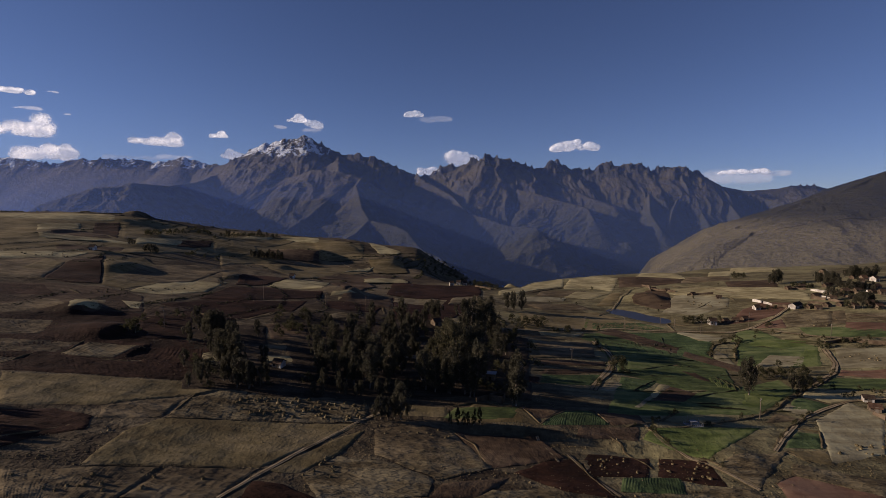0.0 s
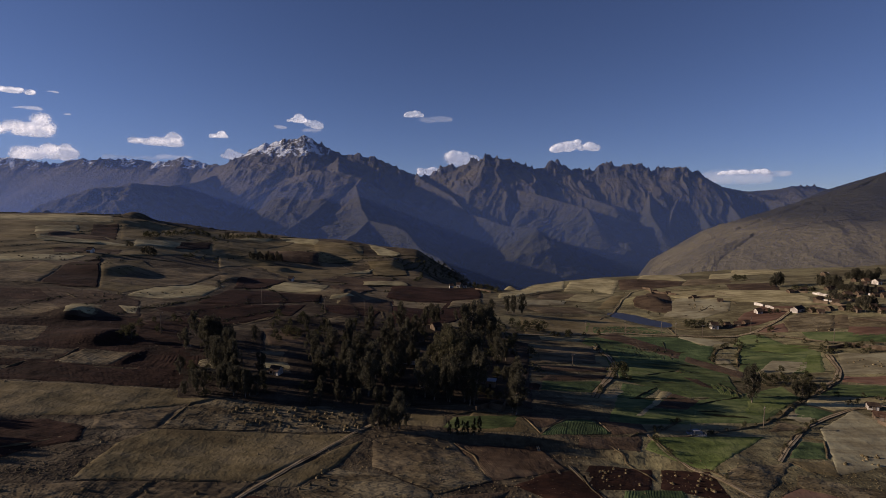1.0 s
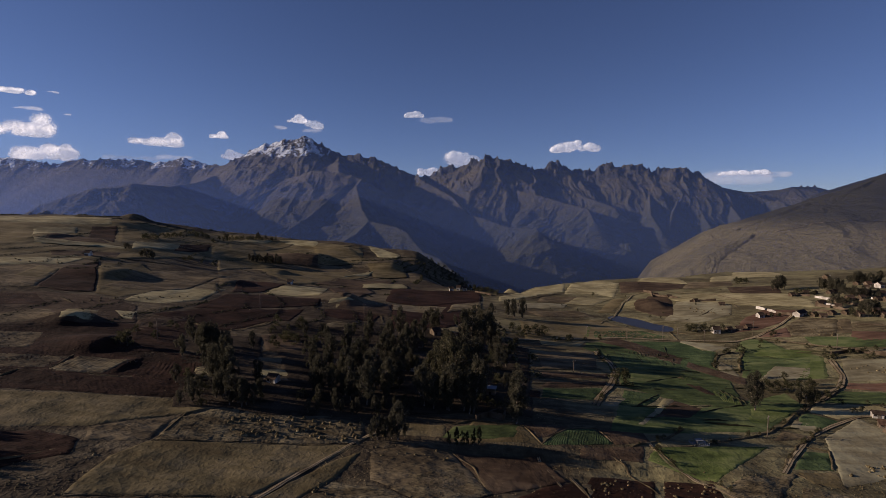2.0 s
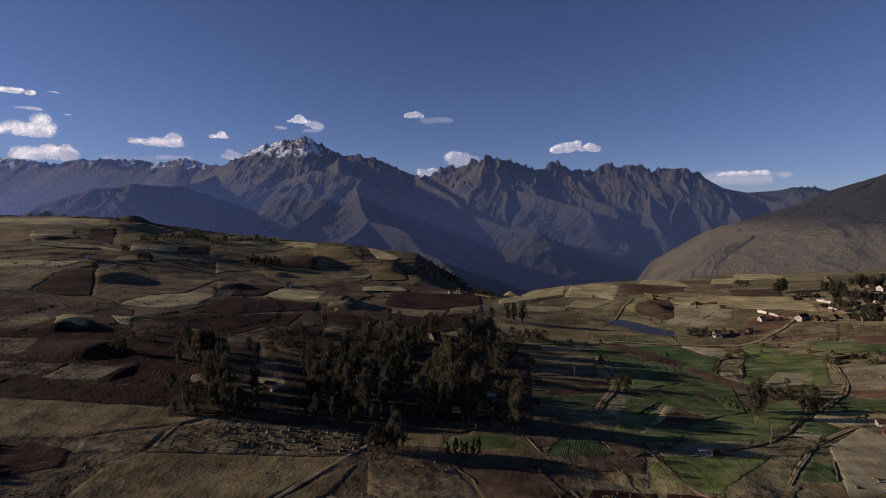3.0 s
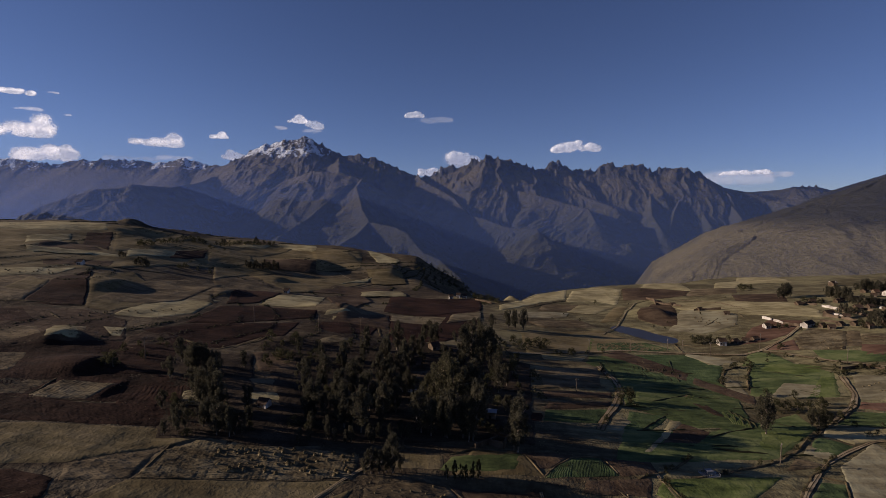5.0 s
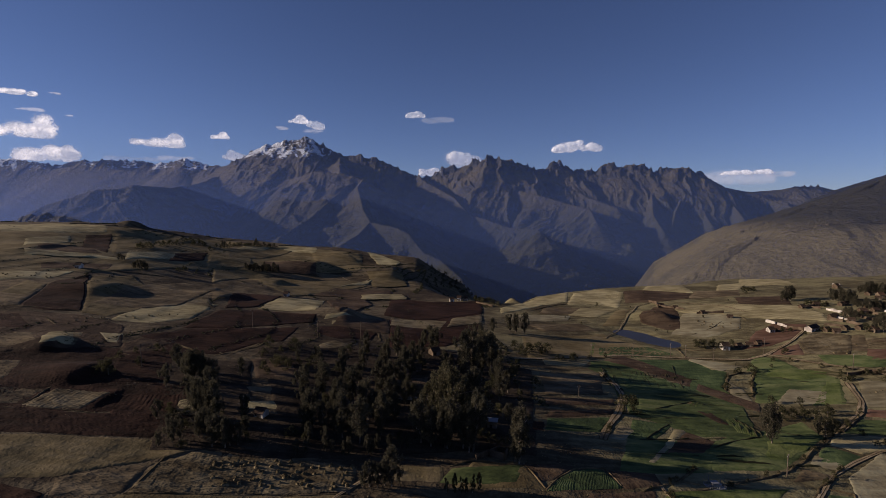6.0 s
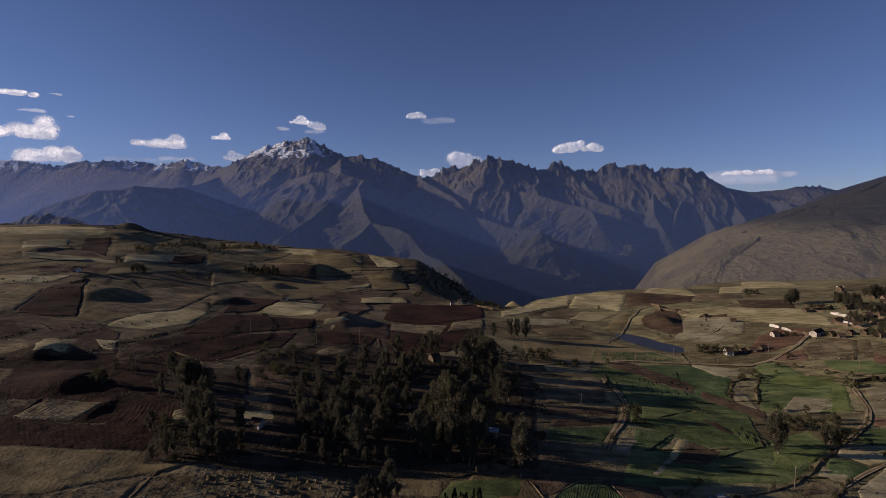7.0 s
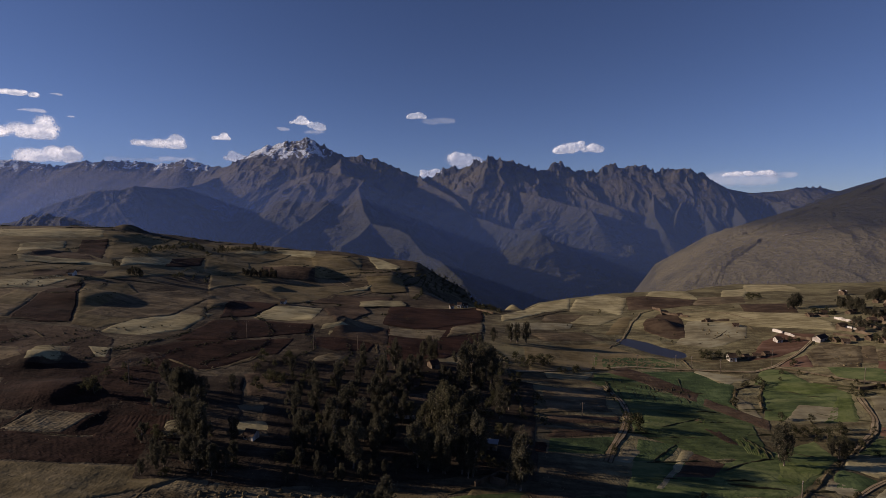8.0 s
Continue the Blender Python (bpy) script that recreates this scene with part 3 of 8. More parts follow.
def field(kind, furrows, near, far, banked=True):
    global layer
    layer += 1
    dist = np.mean([p[1] for p in near + far])
    step = max(0.75, 0.0054 * dist)
    m = int(np.clip(max(length(near), length(far)) / step, 4, 190))
    if furrows:
        m = max(m, furrows * 6 + 1)
    wide = np.hypot(*(np.array(far[0]) - np.array(near[0]))), np.hypot(*(np.array(far[-1]) - np.array(near[-1])))
    n = int(np.clip(max(wide) / step, 4, 110))
    a, b = along(near, m), along(far, m)
    v = np.linspace(0, 1, n)[:, None]
    X, Y = a[None, :, 0] * (1 - v) + b[None, :, 0] * v, a[None, :, 1] * (1 - v) + b[None, :, 1] * v
    u = np.linspace(0, 1, m)[None, :] + 0 * v
    amp = 0.15 + 0.0009 * dist
    X, Y = X + amp * fbm(X / 7, Y / 7, 3, 51, 0.7), Y + amp * fbm(X / 7, Y / 7, 3, 52, 0.7)
    Z = ground_z(X, Y) + (0.0005 if dist < 180 else 0.0009) * layer + (0.12 if layer < 3 else 0.22 + 0.004 * layer) * float(np.clip((dist - 230) / 160, 0, 1)) * (1.0 if near[0][0] < 20 else 0.25)
    if dist < 280:
        rough = {"straw": 0.10, "fallow": 0.08, "plough": 0.04, "stubble": 0.04, "grass": 0.025, "brown": 0.05}.get(kind, 0.03)
        Z = Z + rough * np.clip(0.35 + fbm(X / 1.7, Y / 1.7, 2, 61, 0.75), 0, 1.4)
    if furrows and dist < 340:
        Z = Z + (0.02 if kind in ("straw", "fallow", "plough") and furrows > 14 else 0.07) * np.abs(np.sin(np.pi * (furrows * u + 0.25 * value(X / 5, Y / 5, 65)))) * (0.7 + 0.8 * value(X / 2, Y / 2, 63))
    # the edge runs out ragged into the ground beside it
    inner = np.minimum(np.minimum(u, 1 - u) * max(length(near), length(far)), np.minimum(v, 1 - v) * max(wide))
    rag = 0.45 + 0.0010 * dist
    rise = np.clip((inner - rag * (0.55 + 0.5 * fbm(X / 3, Y / 3, 2, 57))) / rag, -1, 1)
    Z = Z + (0.06 + 0.0003 * dist) * rise
    name = {"stubble": "stubble_field", "straw": "straw_field", "grass": "meadow", "plough": "ploughed_field", "litter": "grove_floor"}.get(kind, "crop_field" if kind in ("green", "deep", "lime") else "fallow_field")
    ob = sheet(name, X, Y, Z, FIELD[kind])
    tagged(ob, FIELD_LABEL[kind] + (", sown in raised rows" if furrows else ""), "field", "fields of the upland")
    if banked:
        h = (0.06 + 0.16 * (layer * 0.618 % 1)) * (1 + dist / 700)
        ridge_mesh("bank", near, 0.5 + dist / 500, h, VERGE, ob, 0.05)
        if layer % 3:
            ridge_mesh("bank", [near[-1], far[-1]], 0.5 + dist / 500, h, VERGE, ob, 0.05)
    return ob


def track(line, width):
    pts = along(line, max(4, int(length(line) / 1.2)))
    k = np.ones(5) / 5
    if len(pts) > 9:
        for c in (0, 1):
            pts[2:-2, c] = np.convolve(pts[:, c], k, "valid")
    t = np.gradient(pts, axis=0)
    t /= np.hypot(t[:, 0], t[:, 1])[:, None] + 1e-9
    side = np.stack([-t[:, 1], t[:, 0]], 1)
    xs_, ys_, zs_ = [], [], []
    for f, up in ((-1.25, -0.5), (-1.0, 0.12), (-0.75, 0.0), (-0.45, -0.03), (-0.2, 0.14), (0.2, 0.14), (0.45, -0.03), (0.75, 0.0), (1.0, 0.12), (1.25, -0.5)):
        q = pts + side * (f * width / 2 * (1 + 0.25 * value(pts[:, 0] / 3, pts[:, 1] / 3, 71)))[:, None]
        xs_.append(q[:, 0]), ys_.append(q[:, 1])
        zs_.append(ground_z(q[:, 0], q[:, 1]) + up * 0.22 + 0.10 + 0.0006 * q[:, 1] + 0.12 * np.clip((q[:, 1] - 160) / 40, 0, 1))
    ob = sheet("dirt_track", np.array(xs_), np.array(ys_), np.array(zs_), FIELD["track"])
    ob.data.materials.append(VERGE)
    cols = len(pts) - 1
    ob.data.polygons.foreach_set("material_index", [1 if i // cols in (0, 4, 8) else 0 for i in range(len(ob.data.polygons))])
    return tagged(ob, "pale rutted dirt track between the fields", "track", "dirt tracks")


def crop_row(line, width, height):
    # crop rows within fields and hedges between them share this shape
    ob = ridge_mesh("hedge", line, width, height, LEAF["b"], None, 0.12)
    return tagged(ob, "low dark green row of plants in or along a crop field", "hedge", "hedges of the valley")


def bank(line, width, height):
    if line[0][1] < 185:
        width *= 0.6
    ob = ridge_mesh("field_bank", line, width, height * (0.3 if line[0][1] < 185 else 0.5), VERGE if width < 4 else EARTH, None, 0.12 if width < 4 else 0.0)
    return tagged(ob, "dark overgrown field bank with rough grass and scrub", "field bank", "field banks")


# ---------------------------------------------------------------- trees
def tube(verts, faces, a, b, ra, rb, sides=6):
    a, b = Vector(a), Vector(b)
    d = (b - a).normalized()
    u = d.orthogonal().normalized()
    w = d.cross(u)
    base = len(verts)
    for p, r in ((a, ra), (b, rb)):
        for i in range(sides):
            an = 2 * math.pi * i / sides
            verts.append(p + (u * math.cos(an) + w * math.sin(an)) * r)
    for i in range(sides):
        j = (i + 1) % sides
        faces.append((base + i, base + j, base + sides + j, base + sides + i))


def tree_prototype(kind, seed):
    """An Empty with trunk and crown, about 16 m tall (a bush 3 m)."""
    r = np.random.default_rng(seed)
    tall = {"e": 16.0, "w": 15.0, "b": 4.0, "s": 5.0}[kind]
    names = {"e": "eucalyptus_tree", "w": "broadleaf_tree", "b": "bush", "s": "sapling"}
    root = new(names[kind])
    verts, faces, clumps = [], [], []
    p, rad = Vector((0, 0, -0.6)), 0.021 * tall
    joints = [p]
    for i in range(5):
        q = Vector((r.normal(0, 0.016) * tall, r.normal(0, 0.016) * tall, tall * (0.18 * (i + 1)))) + Vector((joints[-1].x, joints[-1].y, 0)) * 0.7
        tube(verts, faces, joints[-1], q, rad, rad * 0.78)
        rad *= 0.78
        joints.append(q)
    low = {"e": 0.17, "w": 0.16, "b": 0.05, "s": 0.12}[kind]
    spread = {"e": 0.205, "w": 0.32, "b": 0.52, "s": 0.15}[kind]
    count = {"e": 44, "w": 44, "b": 14, "s": 14}[kind]
    for i in range(count):
        f = low + (1.0 - low) * ((i + r.uniform(0, 1)) / count) ** 0.85
        shape = (math.sin(math.pi * min(1.0, (f - low) / (1.04 - low)) ** (1.15 if kind == "e" else 0.8)) ** 0.7 + 0.12) if kind != "b" else math.sqrt(max(0.05, 1 - f * f))
        an = r.uniform(0, 2 * math.pi)
        out = spread * tall * shape * r.uniform(0.15, 1.2)
        zc = f * tall * (1.0 if kind != "b" else 0.85)
        k = min(4, int(f * 5 * 0.9))
        start = joints[k].lerp(joints[k + 1], r.uniform(0, 0.9))
        end = Vector((joints[k].x + math.cos(an) * out, joints[k].y + math.sin(an) * out, max(zc, start.z + 0.3)))
        tube(verts, faces, start, end, 0.0065 * tall, 0.003 * tall, 4)
        size = tall * {"e": 0.058, "w": 0.068, "b": 0.19, "s": 0.06}[kind] * r.uniform(0.5, 1.35)
        clumps.append((end, size))
    trunk = mesh_object("trunk", verts, faces, BARK, root, True)
    lv, lf = [], []
    leaves = {"e": 88, "w": 88, "b": 80, "s": 60}[kind]
    for c, size in clumps:
        for _ in range(leaves):
            d = r.normal(0, 1, 3)
            d = d / np.linalg.norm(d) * size * r.uniform(0.25, 1.0) ** 0.5
            d[2] *= 2.1 if kind != "b" else 0.8
            o = np.array(c) + d
            if o[2] < 0.15:
                o[2] = 0.15 + abs(r.normal(0, 0.2))
            ax = d / (np.linalg.norm(d) + 1e-6) + np.array([0, 0, -0.6]) + r.normal(0, 0.5, 3)
            ax /= np.linalg.norm(ax)
            bx = np.cross(ax, r.normal(0, 1, 3))
            bx /= np.linalg.norm(bx) + 1e-9
            ln, wd = tall * r.uniform(0.012, 0.023) * (1.9 if kind in "bs" else 1.0), tall * r.uniform(0.007, 0.014) * (1.9 if kind in "bs" else 1.0)
            i = len(lv)
            nrm = np.cross(ax, bx) * wd * 0.35
            lv += [o - ax * ln, o + bx * wd + nrm, o + ax * ln, o - bx * wd + nrm]
            lf.append((i, i + 1, i + 2, i + 3))
    mesh_object("crown", lv, lf, LEAF[kind], root)
    label = {"e": "tall dark-leaved eucalyptus tree with a pale slender trunk", "w": "broad olive-leaved tree with a dense drooping crown",
             "b": "dark green scrubby bush growing close to the ground", "s": "slender young tree in a row beside the meadow"}[kind]
    tagged(root, label, {"e": "tree", "w": "tree", "b": "bush", "s": "sapling"}[kind], {"e": "eucalyptus trees", "w": "broadleaf trees", "b": "bushes", "s": "saplings in a row"}[kind])
    return [root, tall, False]


PROTOTYPES = {k: [tree_prototype(k, 100 * i + ord(k)) for i in range(n)] for k, n in (("e", 6), ("w", 3), ("b", 4), ("s", 2))}
planted = 0


def tree(kind, x, y, h):
    global planted
    planted += 1
    proto = PROTOTYPES[kind][planted % len(PROTOTYPES[kind])]
    root, tall, used = proto
    turn = (planted * 137.5) % 360
    lean = 3.0 * math.sin(planted * 1.7)
    slim = 0.88 + 0.24 * (planted * 0.618 % 1)
    m = pose(x, y, float(ground_z(x, y)), lean, lean * 0.6, turn) @ Matrix.Diagonal((h / tall * slim, h / tall * slim, h / tall, 1))
    if not used:
        root.matrix_basis = m
        proto[2] = True
        return root
    return copy_thing(root, m @ Matrix.Diagonal((*(1 / s for s in root.scale), 1)))


far_bushes = []


def far_bush(x, y, h):
    far_bushes.append((x, y, h))


def plant_far_bushes():
    """The scrub along the far edges of the fields, too small to count."""
    crowns = []
    for root, tall, _ in PROTOTYPES["b"]:
        me = [o for o in root.children if o.name.startswith("crown")][0].data
        co = np.empty(3 * len(me.vertices), np.float32)
        me.vertices.foreach_get("co", co)
        crowns.append(co.reshape(-1, 3) / tall)
    xs, faces, base = [], [], 0
    for i, (x, y, h) in enumerate(far_bushes):
        co, a = crowns[i % len(crowns)], 2.4 * i
        turned = np.stack([co[:, 0] * math.cos(a) - co[:, 1] * math.sin(a), co[:, 0] * math.sin(a) + co[:, 1] * math.cos(a), co[:, 2]], 1)
        xs.append(turned * h + np.array([x, y, float(ground_z(x, y))]))
        faces += [(k, k + 1, k + 2, k + 3) for k in range(base, base + len(co), 4)]
        base += len(co)
    ob = mesh_object("far_bushes", np.concatenate(xs), faces, LEAF["b"])
    tagged(ob, "dark scrub along the far field edges and the brow", "bushes", kind="stuff")


# ---------------------------------------------------------------- the plan
# fields: kind, furrows, near edge and far edge, each from west to east
field("grass", 0, [(-269.7, 277.7), (-220.5, 330.5), (-190.7, 432.2), (-82.9, 501.6)], [(-470.2, 480.8), (-340.1, 508.1), (-256.4, 580.2), (-96.7, 584.4)], False)
field("fallow", 0, [(-136.8, 296.8), (-106.3, 351.8), (-63.2, 445.5)], [(-195.3, 420.7), (-141.4, 465.7), (-54.6, 508.3)], False)
field("green", 0, [(69.3, 185.6), (87.1, 168.3), (107.9, 172.2)], [(76.7, 252.0), (125.8, 260.1), (122.4, 204.4)], False)
field("green", 0, [(77.6, 146.9), (101.5, 149.8), (130.3, 171.7)], [(87.8, 166.1), (111.6, 176.5), (132.2, 185.4)], False)
field("green", 0, [(126.3, 203.1), (161.2, 200.2)], [(150.6, 242.2), (172.6, 241.8), (179.7, 226.4)], False)
field("green", 0, [(49.4, 141.0), (78.8, 146.1)], [(60.4, 164.2), (87.8, 166.1)], False)
field("grass", 0, [(42.0, 244.7), (89.1, 258.4), (124.3, 270.0)], [(46.1, 288.4), (99.9, 310.5), (114.1, 283.4)], False)
field("deep", 0, [(81.4, 260.5), (102.5, 262.1), (125.9, 269.9)], [(86.6, 279.2), (101.4, 284.4), (117.4, 283.5)], False)
field("lime", 0, [(76.0, 262.5), (81.2, 261.6)], [(84.9, 288.8), (91.8, 290.7)], False)
# ground west of the grove, coloured dark for its shade
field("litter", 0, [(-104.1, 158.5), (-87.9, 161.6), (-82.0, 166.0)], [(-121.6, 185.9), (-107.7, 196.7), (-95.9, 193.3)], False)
field("plough", 53, [(-130.1, 136.1), (-102.5, 144.1), (-76.7, 150.6)], [(-163.9, 170.4), (-142.6, 184.8), (-126.4, 194.8), (-96.1, 191.6)], False)
field("brown", 0, [(-163.9, 170.4), (-141.8, 183.7), (-123.0, 196.4)], [(-210.9, 218.1), (-165.3, 229.8), (-139.2, 221.5)], False)
field("plough", 27, [(-24.8, 237.5), (2.6, 251.1), (23.2, 293.7)], [(-31.7, 299.8), (-4.3, 315.3), (27.5, 349.9)], False)
field("stubble", 0, [(-399.3, 409.4), (-346.4, 442.6), (-323.0, 478.5)], [(-471.5, 482.2), (-401.2, 511.8), (-345.8, 512.2)], False)
field("plough", 0, [(-292.5, 401.9), (-257.1, 382.3)], [(-327.2, 454.3), (-316.7, 475.7)], False)
field("stubble", 0, [(-308.5, 365.7), (-310.6, 415.0)], [(-339.7, 404.8), (-330.1, 440.8)], False)
field("brown", 0, [(-296.0, 360.6), (-257.5, 379.2)], [(-307.0, 381.8), (-294.6, 406.0)], False)
field("stubble", 0, [(-286.4, 339.8), (-267.2, 363.0), (-237.3, 367.9)], [(-294.3, 351.5), (-278.3, 372.4), (-244.4, 375.5)], False)
field("grass", 0, [(-255.6, 382.8), (-247.9, 430.7)], [(-315.1, 475.6), (-297.4, 506.0)], False)
field("stubble", 0, [(-238.2, 372.5), (-224.1, 441.6)], [(-263.0, 414.5), (-239.2, 451.2)], False)
field("plough", 0, [(-225.7, 406.6), (-212.3, 441.3)], [(-240.5, 442.3), (-228.2, 480.8)], False)
field("grass", 0, [(-200.6, 419.0), (-175.2, 459.1)], [(-224.8, 476.2), (-213.6, 539.3)], False)
field("brown", 0, [(-252.6, 312.5), (-223.9, 335.6)], [(-265.1, 327.7), (-235.8, 359.3)], False)
field("stubble", 0, [(-256.1, 263.9), (-227.4, 287.7), (-234.6, 319.2)], [(-272.5, 280.6), (-255.2, 309.1), (-242.0, 334.3)], False)
field("fallow", 0, [(-215.7, 222.9), (-194.1, 232.1)], [(-250.9, 258.6), (-232.2, 281.8), (-216.0, 275.1)], False)
field("plough", 27, [(-192.8, 230.9), (-179.2, 230.8), (-168.7, 235.5)], [(-214.7, 273.8), (-219.2, 294.1), (-223.3, 317.1)], False)
field("grass", 0, [(-166.7, 233.5), (-153.3, 231.3), (-149.4, 250.8)], [(-217.9, 311.1), (-206.2, 331.8), (-187.2, 314.0)], False)
field("stubble", 0, [(-149.1, 226.1), (-131.3, 229.5), (-121.2, 244.6)], [(-152.3, 247.6), (-150.2, 272.3), (-127.5, 286.7)], False)
field("straw", 0, [(-141.6, 275.0), (-122.9, 272.6)], [(-155.4, 298.0), (-139.5, 299.5)], False)
field("stubble", 0, [(-129.9, 197.7), (-126.0, 198.3)], [(-141.8, 208.4), (-131.5, 210.4)], False)
field("straw", 0, [(-146.5, 184.4), (-135.9, 189.8)], [(-155.7, 201.3), (-144.3, 206.2)], False)
field("plough", 23, [(-186.4, 193.2), (-163.6, 204.8)], [(-206.2, 213.3), (-184.9, 222.2)], False)
field("brown", 0, [(-166.2, 210.9), (-149.7, 213.5)], [(-181.4, 221.6), (-162.5, 226.0)], False)
field("fallow", 0, [(-163.9, 170.4), (-147.1, 186.5)], [(-173.7, 180.4), (-165.6, 198.2), (-159.4, 198.8)], False)
field("plough", 14, [(-120.2, 276.1), (-108.6, 295.5)], [(-140.2, 336.5), (-111.1, 344.3)], False)
field("plough", 25, [(-116.9, 227.0), (-97.5, 236.2), (-68.2, 268.4)], [(-119.1, 268.9), (-104.7, 283.5), (-71.3, 282.7)], False)
field("plough", 17, [(-101.7, 196.0), (-87.3, 201.1), (-81.4, 216.7), (-70.6, 226.1)], [(-124.6, 209.2), (-112.4, 228.3), (-90.9, 239.9), (-71.8, 254.1)], False)
field("stubble", 0, [(-106.0, 287.9), (-90.1, 288.7), (-73.9, 290.2)], [(-110.3, 332.7), (-100.0, 344.1), (-82.7, 347.8)], False)
field("grass", 0, [(-105.4, 348.7), (-85.0, 403.2), (-68.8, 447.9)], [(-172.9, 424.8), (-135.5, 446.4), (-75.8, 465.7)], False)
field("grass", 0, [(-162.6, 351.5), (-166.0, 408.2), (-153.1, 445.1)], [(-195.3, 420.7), (-179.1, 440.1), (-157.3, 449.8)], False)
field("brown", 0, [(-98.1, 369.0), (-35.3, 380.0)], [(-92.1, 418.2), (-46.1, 430.3)], False)
field("plough", 0, [(-36.4, 310.6), (-7.7, 306.7), (28.3, 350.4)], [(-40.6, 388.7), (-9.8, 380.0), (31.3, 400.2)], False)
field("straw", 0, [(-29.8, 283.1), (-0.5, 283.0)], [(-31.5, 304.9), (3.7, 310.7)], False)
field("stubble", 0, [(-71.9, 540.6), (-51.0, 544.5)], [(-94.3, 603.2), (-85.8, 602.5), (-50.1, 561.6)], False)
field("grass", 0, [(-205.7, 466.4), (-186.5, 500.4), (-173.8, 571.5)], [(-230.5, 521.7), (-219.4, 553.9), (-188.8, 577.4)], False)
field("stubble", 0, [(-185.9, 568.4), (-145.1, 563.0)], [(-199.0, 587.7), (-154.3, 598.2)], False)
field("grass", 0, [(-127.7, 496.3), (-88.2, 533.5)], [(-152.6, 571.3), (-107.0, 567.6)], False)
field("stubble", 0, [(-65.4, 275.9), (-51.0, 285.2)], [(-65.3, 282.1), (-55.9, 286.8)], False)
field("plough", 15, [(-61.8, 246.2), (-49.9, 240.4), (-35.0, 247.6)], [(-63.0, 262.1), (-49.8, 268.5), (-33.3, 260.2)], False)
field("stubble", 0, [(-59.1, 268.7), (-42.2, 269.0)], [(-60.4, 274.5), (-44.9, 279.7)], False)
field("straw", 0, [(-56.1, 218.3), (-45.6, 220.2), (-40.3, 227.2)], [(-55.6, 230.0), (-50.2, 236.8), (-42.6, 234.1)], False)
field("plough", 19, [(-125.6, 151.9), (-117.1, 156.8), (-111.4, 166.5)], [(-143.7, 182.4), (-136.3, 190.3), (-121.8, 186.5)], False)
field("fallow", 0, [(-133.1, 139.1), (-118.2, 144.4), (-118.3, 156.5)], [(-143.1, 149.2), (-127.8, 153.3)], False)
field("fallow", 0, [(-144.9, 151.1), (-134.2, 158.6)], [(-161.1, 167.6), (-142.1, 174.5)], False)
field("brown", 0, [(-118.1, 183.9), (-104.6, 191.3)], [(-124.6, 198.9), (-122.9, 207.2), (-110.0, 213.9)], False)
field("brown", 0, [(-59.6, 285.7), (-49.4, 350.7)], [(-81.3, 348.6), (-63.1, 383.8)], False)
field("stubble", 0, [(42.3, 355.2), (81.4, 395.6), (103.2, 409.8)], [(43.2, 374.0), (83.1, 428.6), (114.5, 454.5)], False)
field("stubble", 0, [(100.9, 400.4), (124.8, 402.8), (138.4, 388.5)], [(117.3, 445.4), (150.4, 468.1), (163.0, 450.6)], False)
field("stubble", 0, [(139.8, 412.7), (151.8, 419.4)], [(143.1, 445.4), (165.5, 453.2)], False)
field("brown", 0, [(148.7, 404.3), (175.1, 400.8), (202.3, 408.9)], [(166.4, 455.7), (195.4, 459.4), (216.5, 432.5)], False)
field("stubble", 0, [(184.0, 457.3), (218.6, 431.7)], [(200.5, 484.4), (238.0, 492.2)], False)
field("stubble", 0, [(245.7, 444.7), (262.3, 438.1)], [(267.2, 481.4), (302.5, 495.4)], False)
field("stubble", 0, [(280.9, 470.8), (330.6, 462.9)], [(316.4, 528.1), (346.5, 509.6)], False)
field("fallow", 0, [(202.3, 408.9), (243.0, 406.0)], [(226.0, 444.3), (265.1, 442.8)], False)
field("stubble", 0, [(177.5, 358.7), (211.8, 328.6), (237.8, 308.7)], [(166.6, 391.6), (216.0, 375.4), (252.3, 353.8), (248.7, 325.2)], False)
field("brown", 0, [(220.9, 369.2), (250.6, 357.2)], [(234.9, 400.2), (269.5, 390.3)], False)
field("fallow", 0, [(70.3, 361.8), (108.3, 362.9)], [(79.8, 388.2), (116.8, 391.7)], False)
field("tan", 0, [(41.0, 327.9), (86.2, 341.8)], [(48.3, 354.0), (92.7, 359.6)], False)
field("fallow", 0, [(62.9, 305.6), (101.8, 316.4)], [(55.4, 323.7), (92.4, 335.5)], False)
field("brown", 0, [(135.9, 339.6), (144.8, 322.7), (154.4, 319.4)], [(139.0, 350.6), (164.0, 385.5), (178.7, 378.8)], False)
field("grass", 0, [(106.2, 330.3), (118.4, 332.3)], [(133.0, 379.5), (144.8, 381.9)], False)
field("tan", 0, [(142.8, 310.1), (158.6, 299.5), (186.4, 311.4)], [(174.1, 360.3), (196.0, 354.8), (200.7, 335.4)], False)
field("red", 0, [(164.5, 274.7), (181.4, 276.5), (204.8, 287.1)], [(190.0, 302.9), (210.4, 315.3), (223.3, 305.8)], False)
field("red", 0, [(173.0, 263.7), (186.3, 257.0)], [(183.9, 270.8), (195.6, 275.0)], False)
field("straw", 0, [(186.8, 257.7), (206.2, 252.6)], [(197.1, 277.1), (217.6, 293.3), (228.7, 279.4)], False)
field("fallow", 0, [(210.3, 257.6), (216.1, 254.6)], [(230.1, 281.1), (234.3, 277.0)], False)
field("straw", 0, [(220.9, 260.3), (247.7, 247.8)], [(231.5, 273.6), (264.3, 264.5)], False)
field("red", 0, [(205.6, 241.7), (232.4, 232.5)], [(219.4, 258.6), (245.4, 245.6)], False)
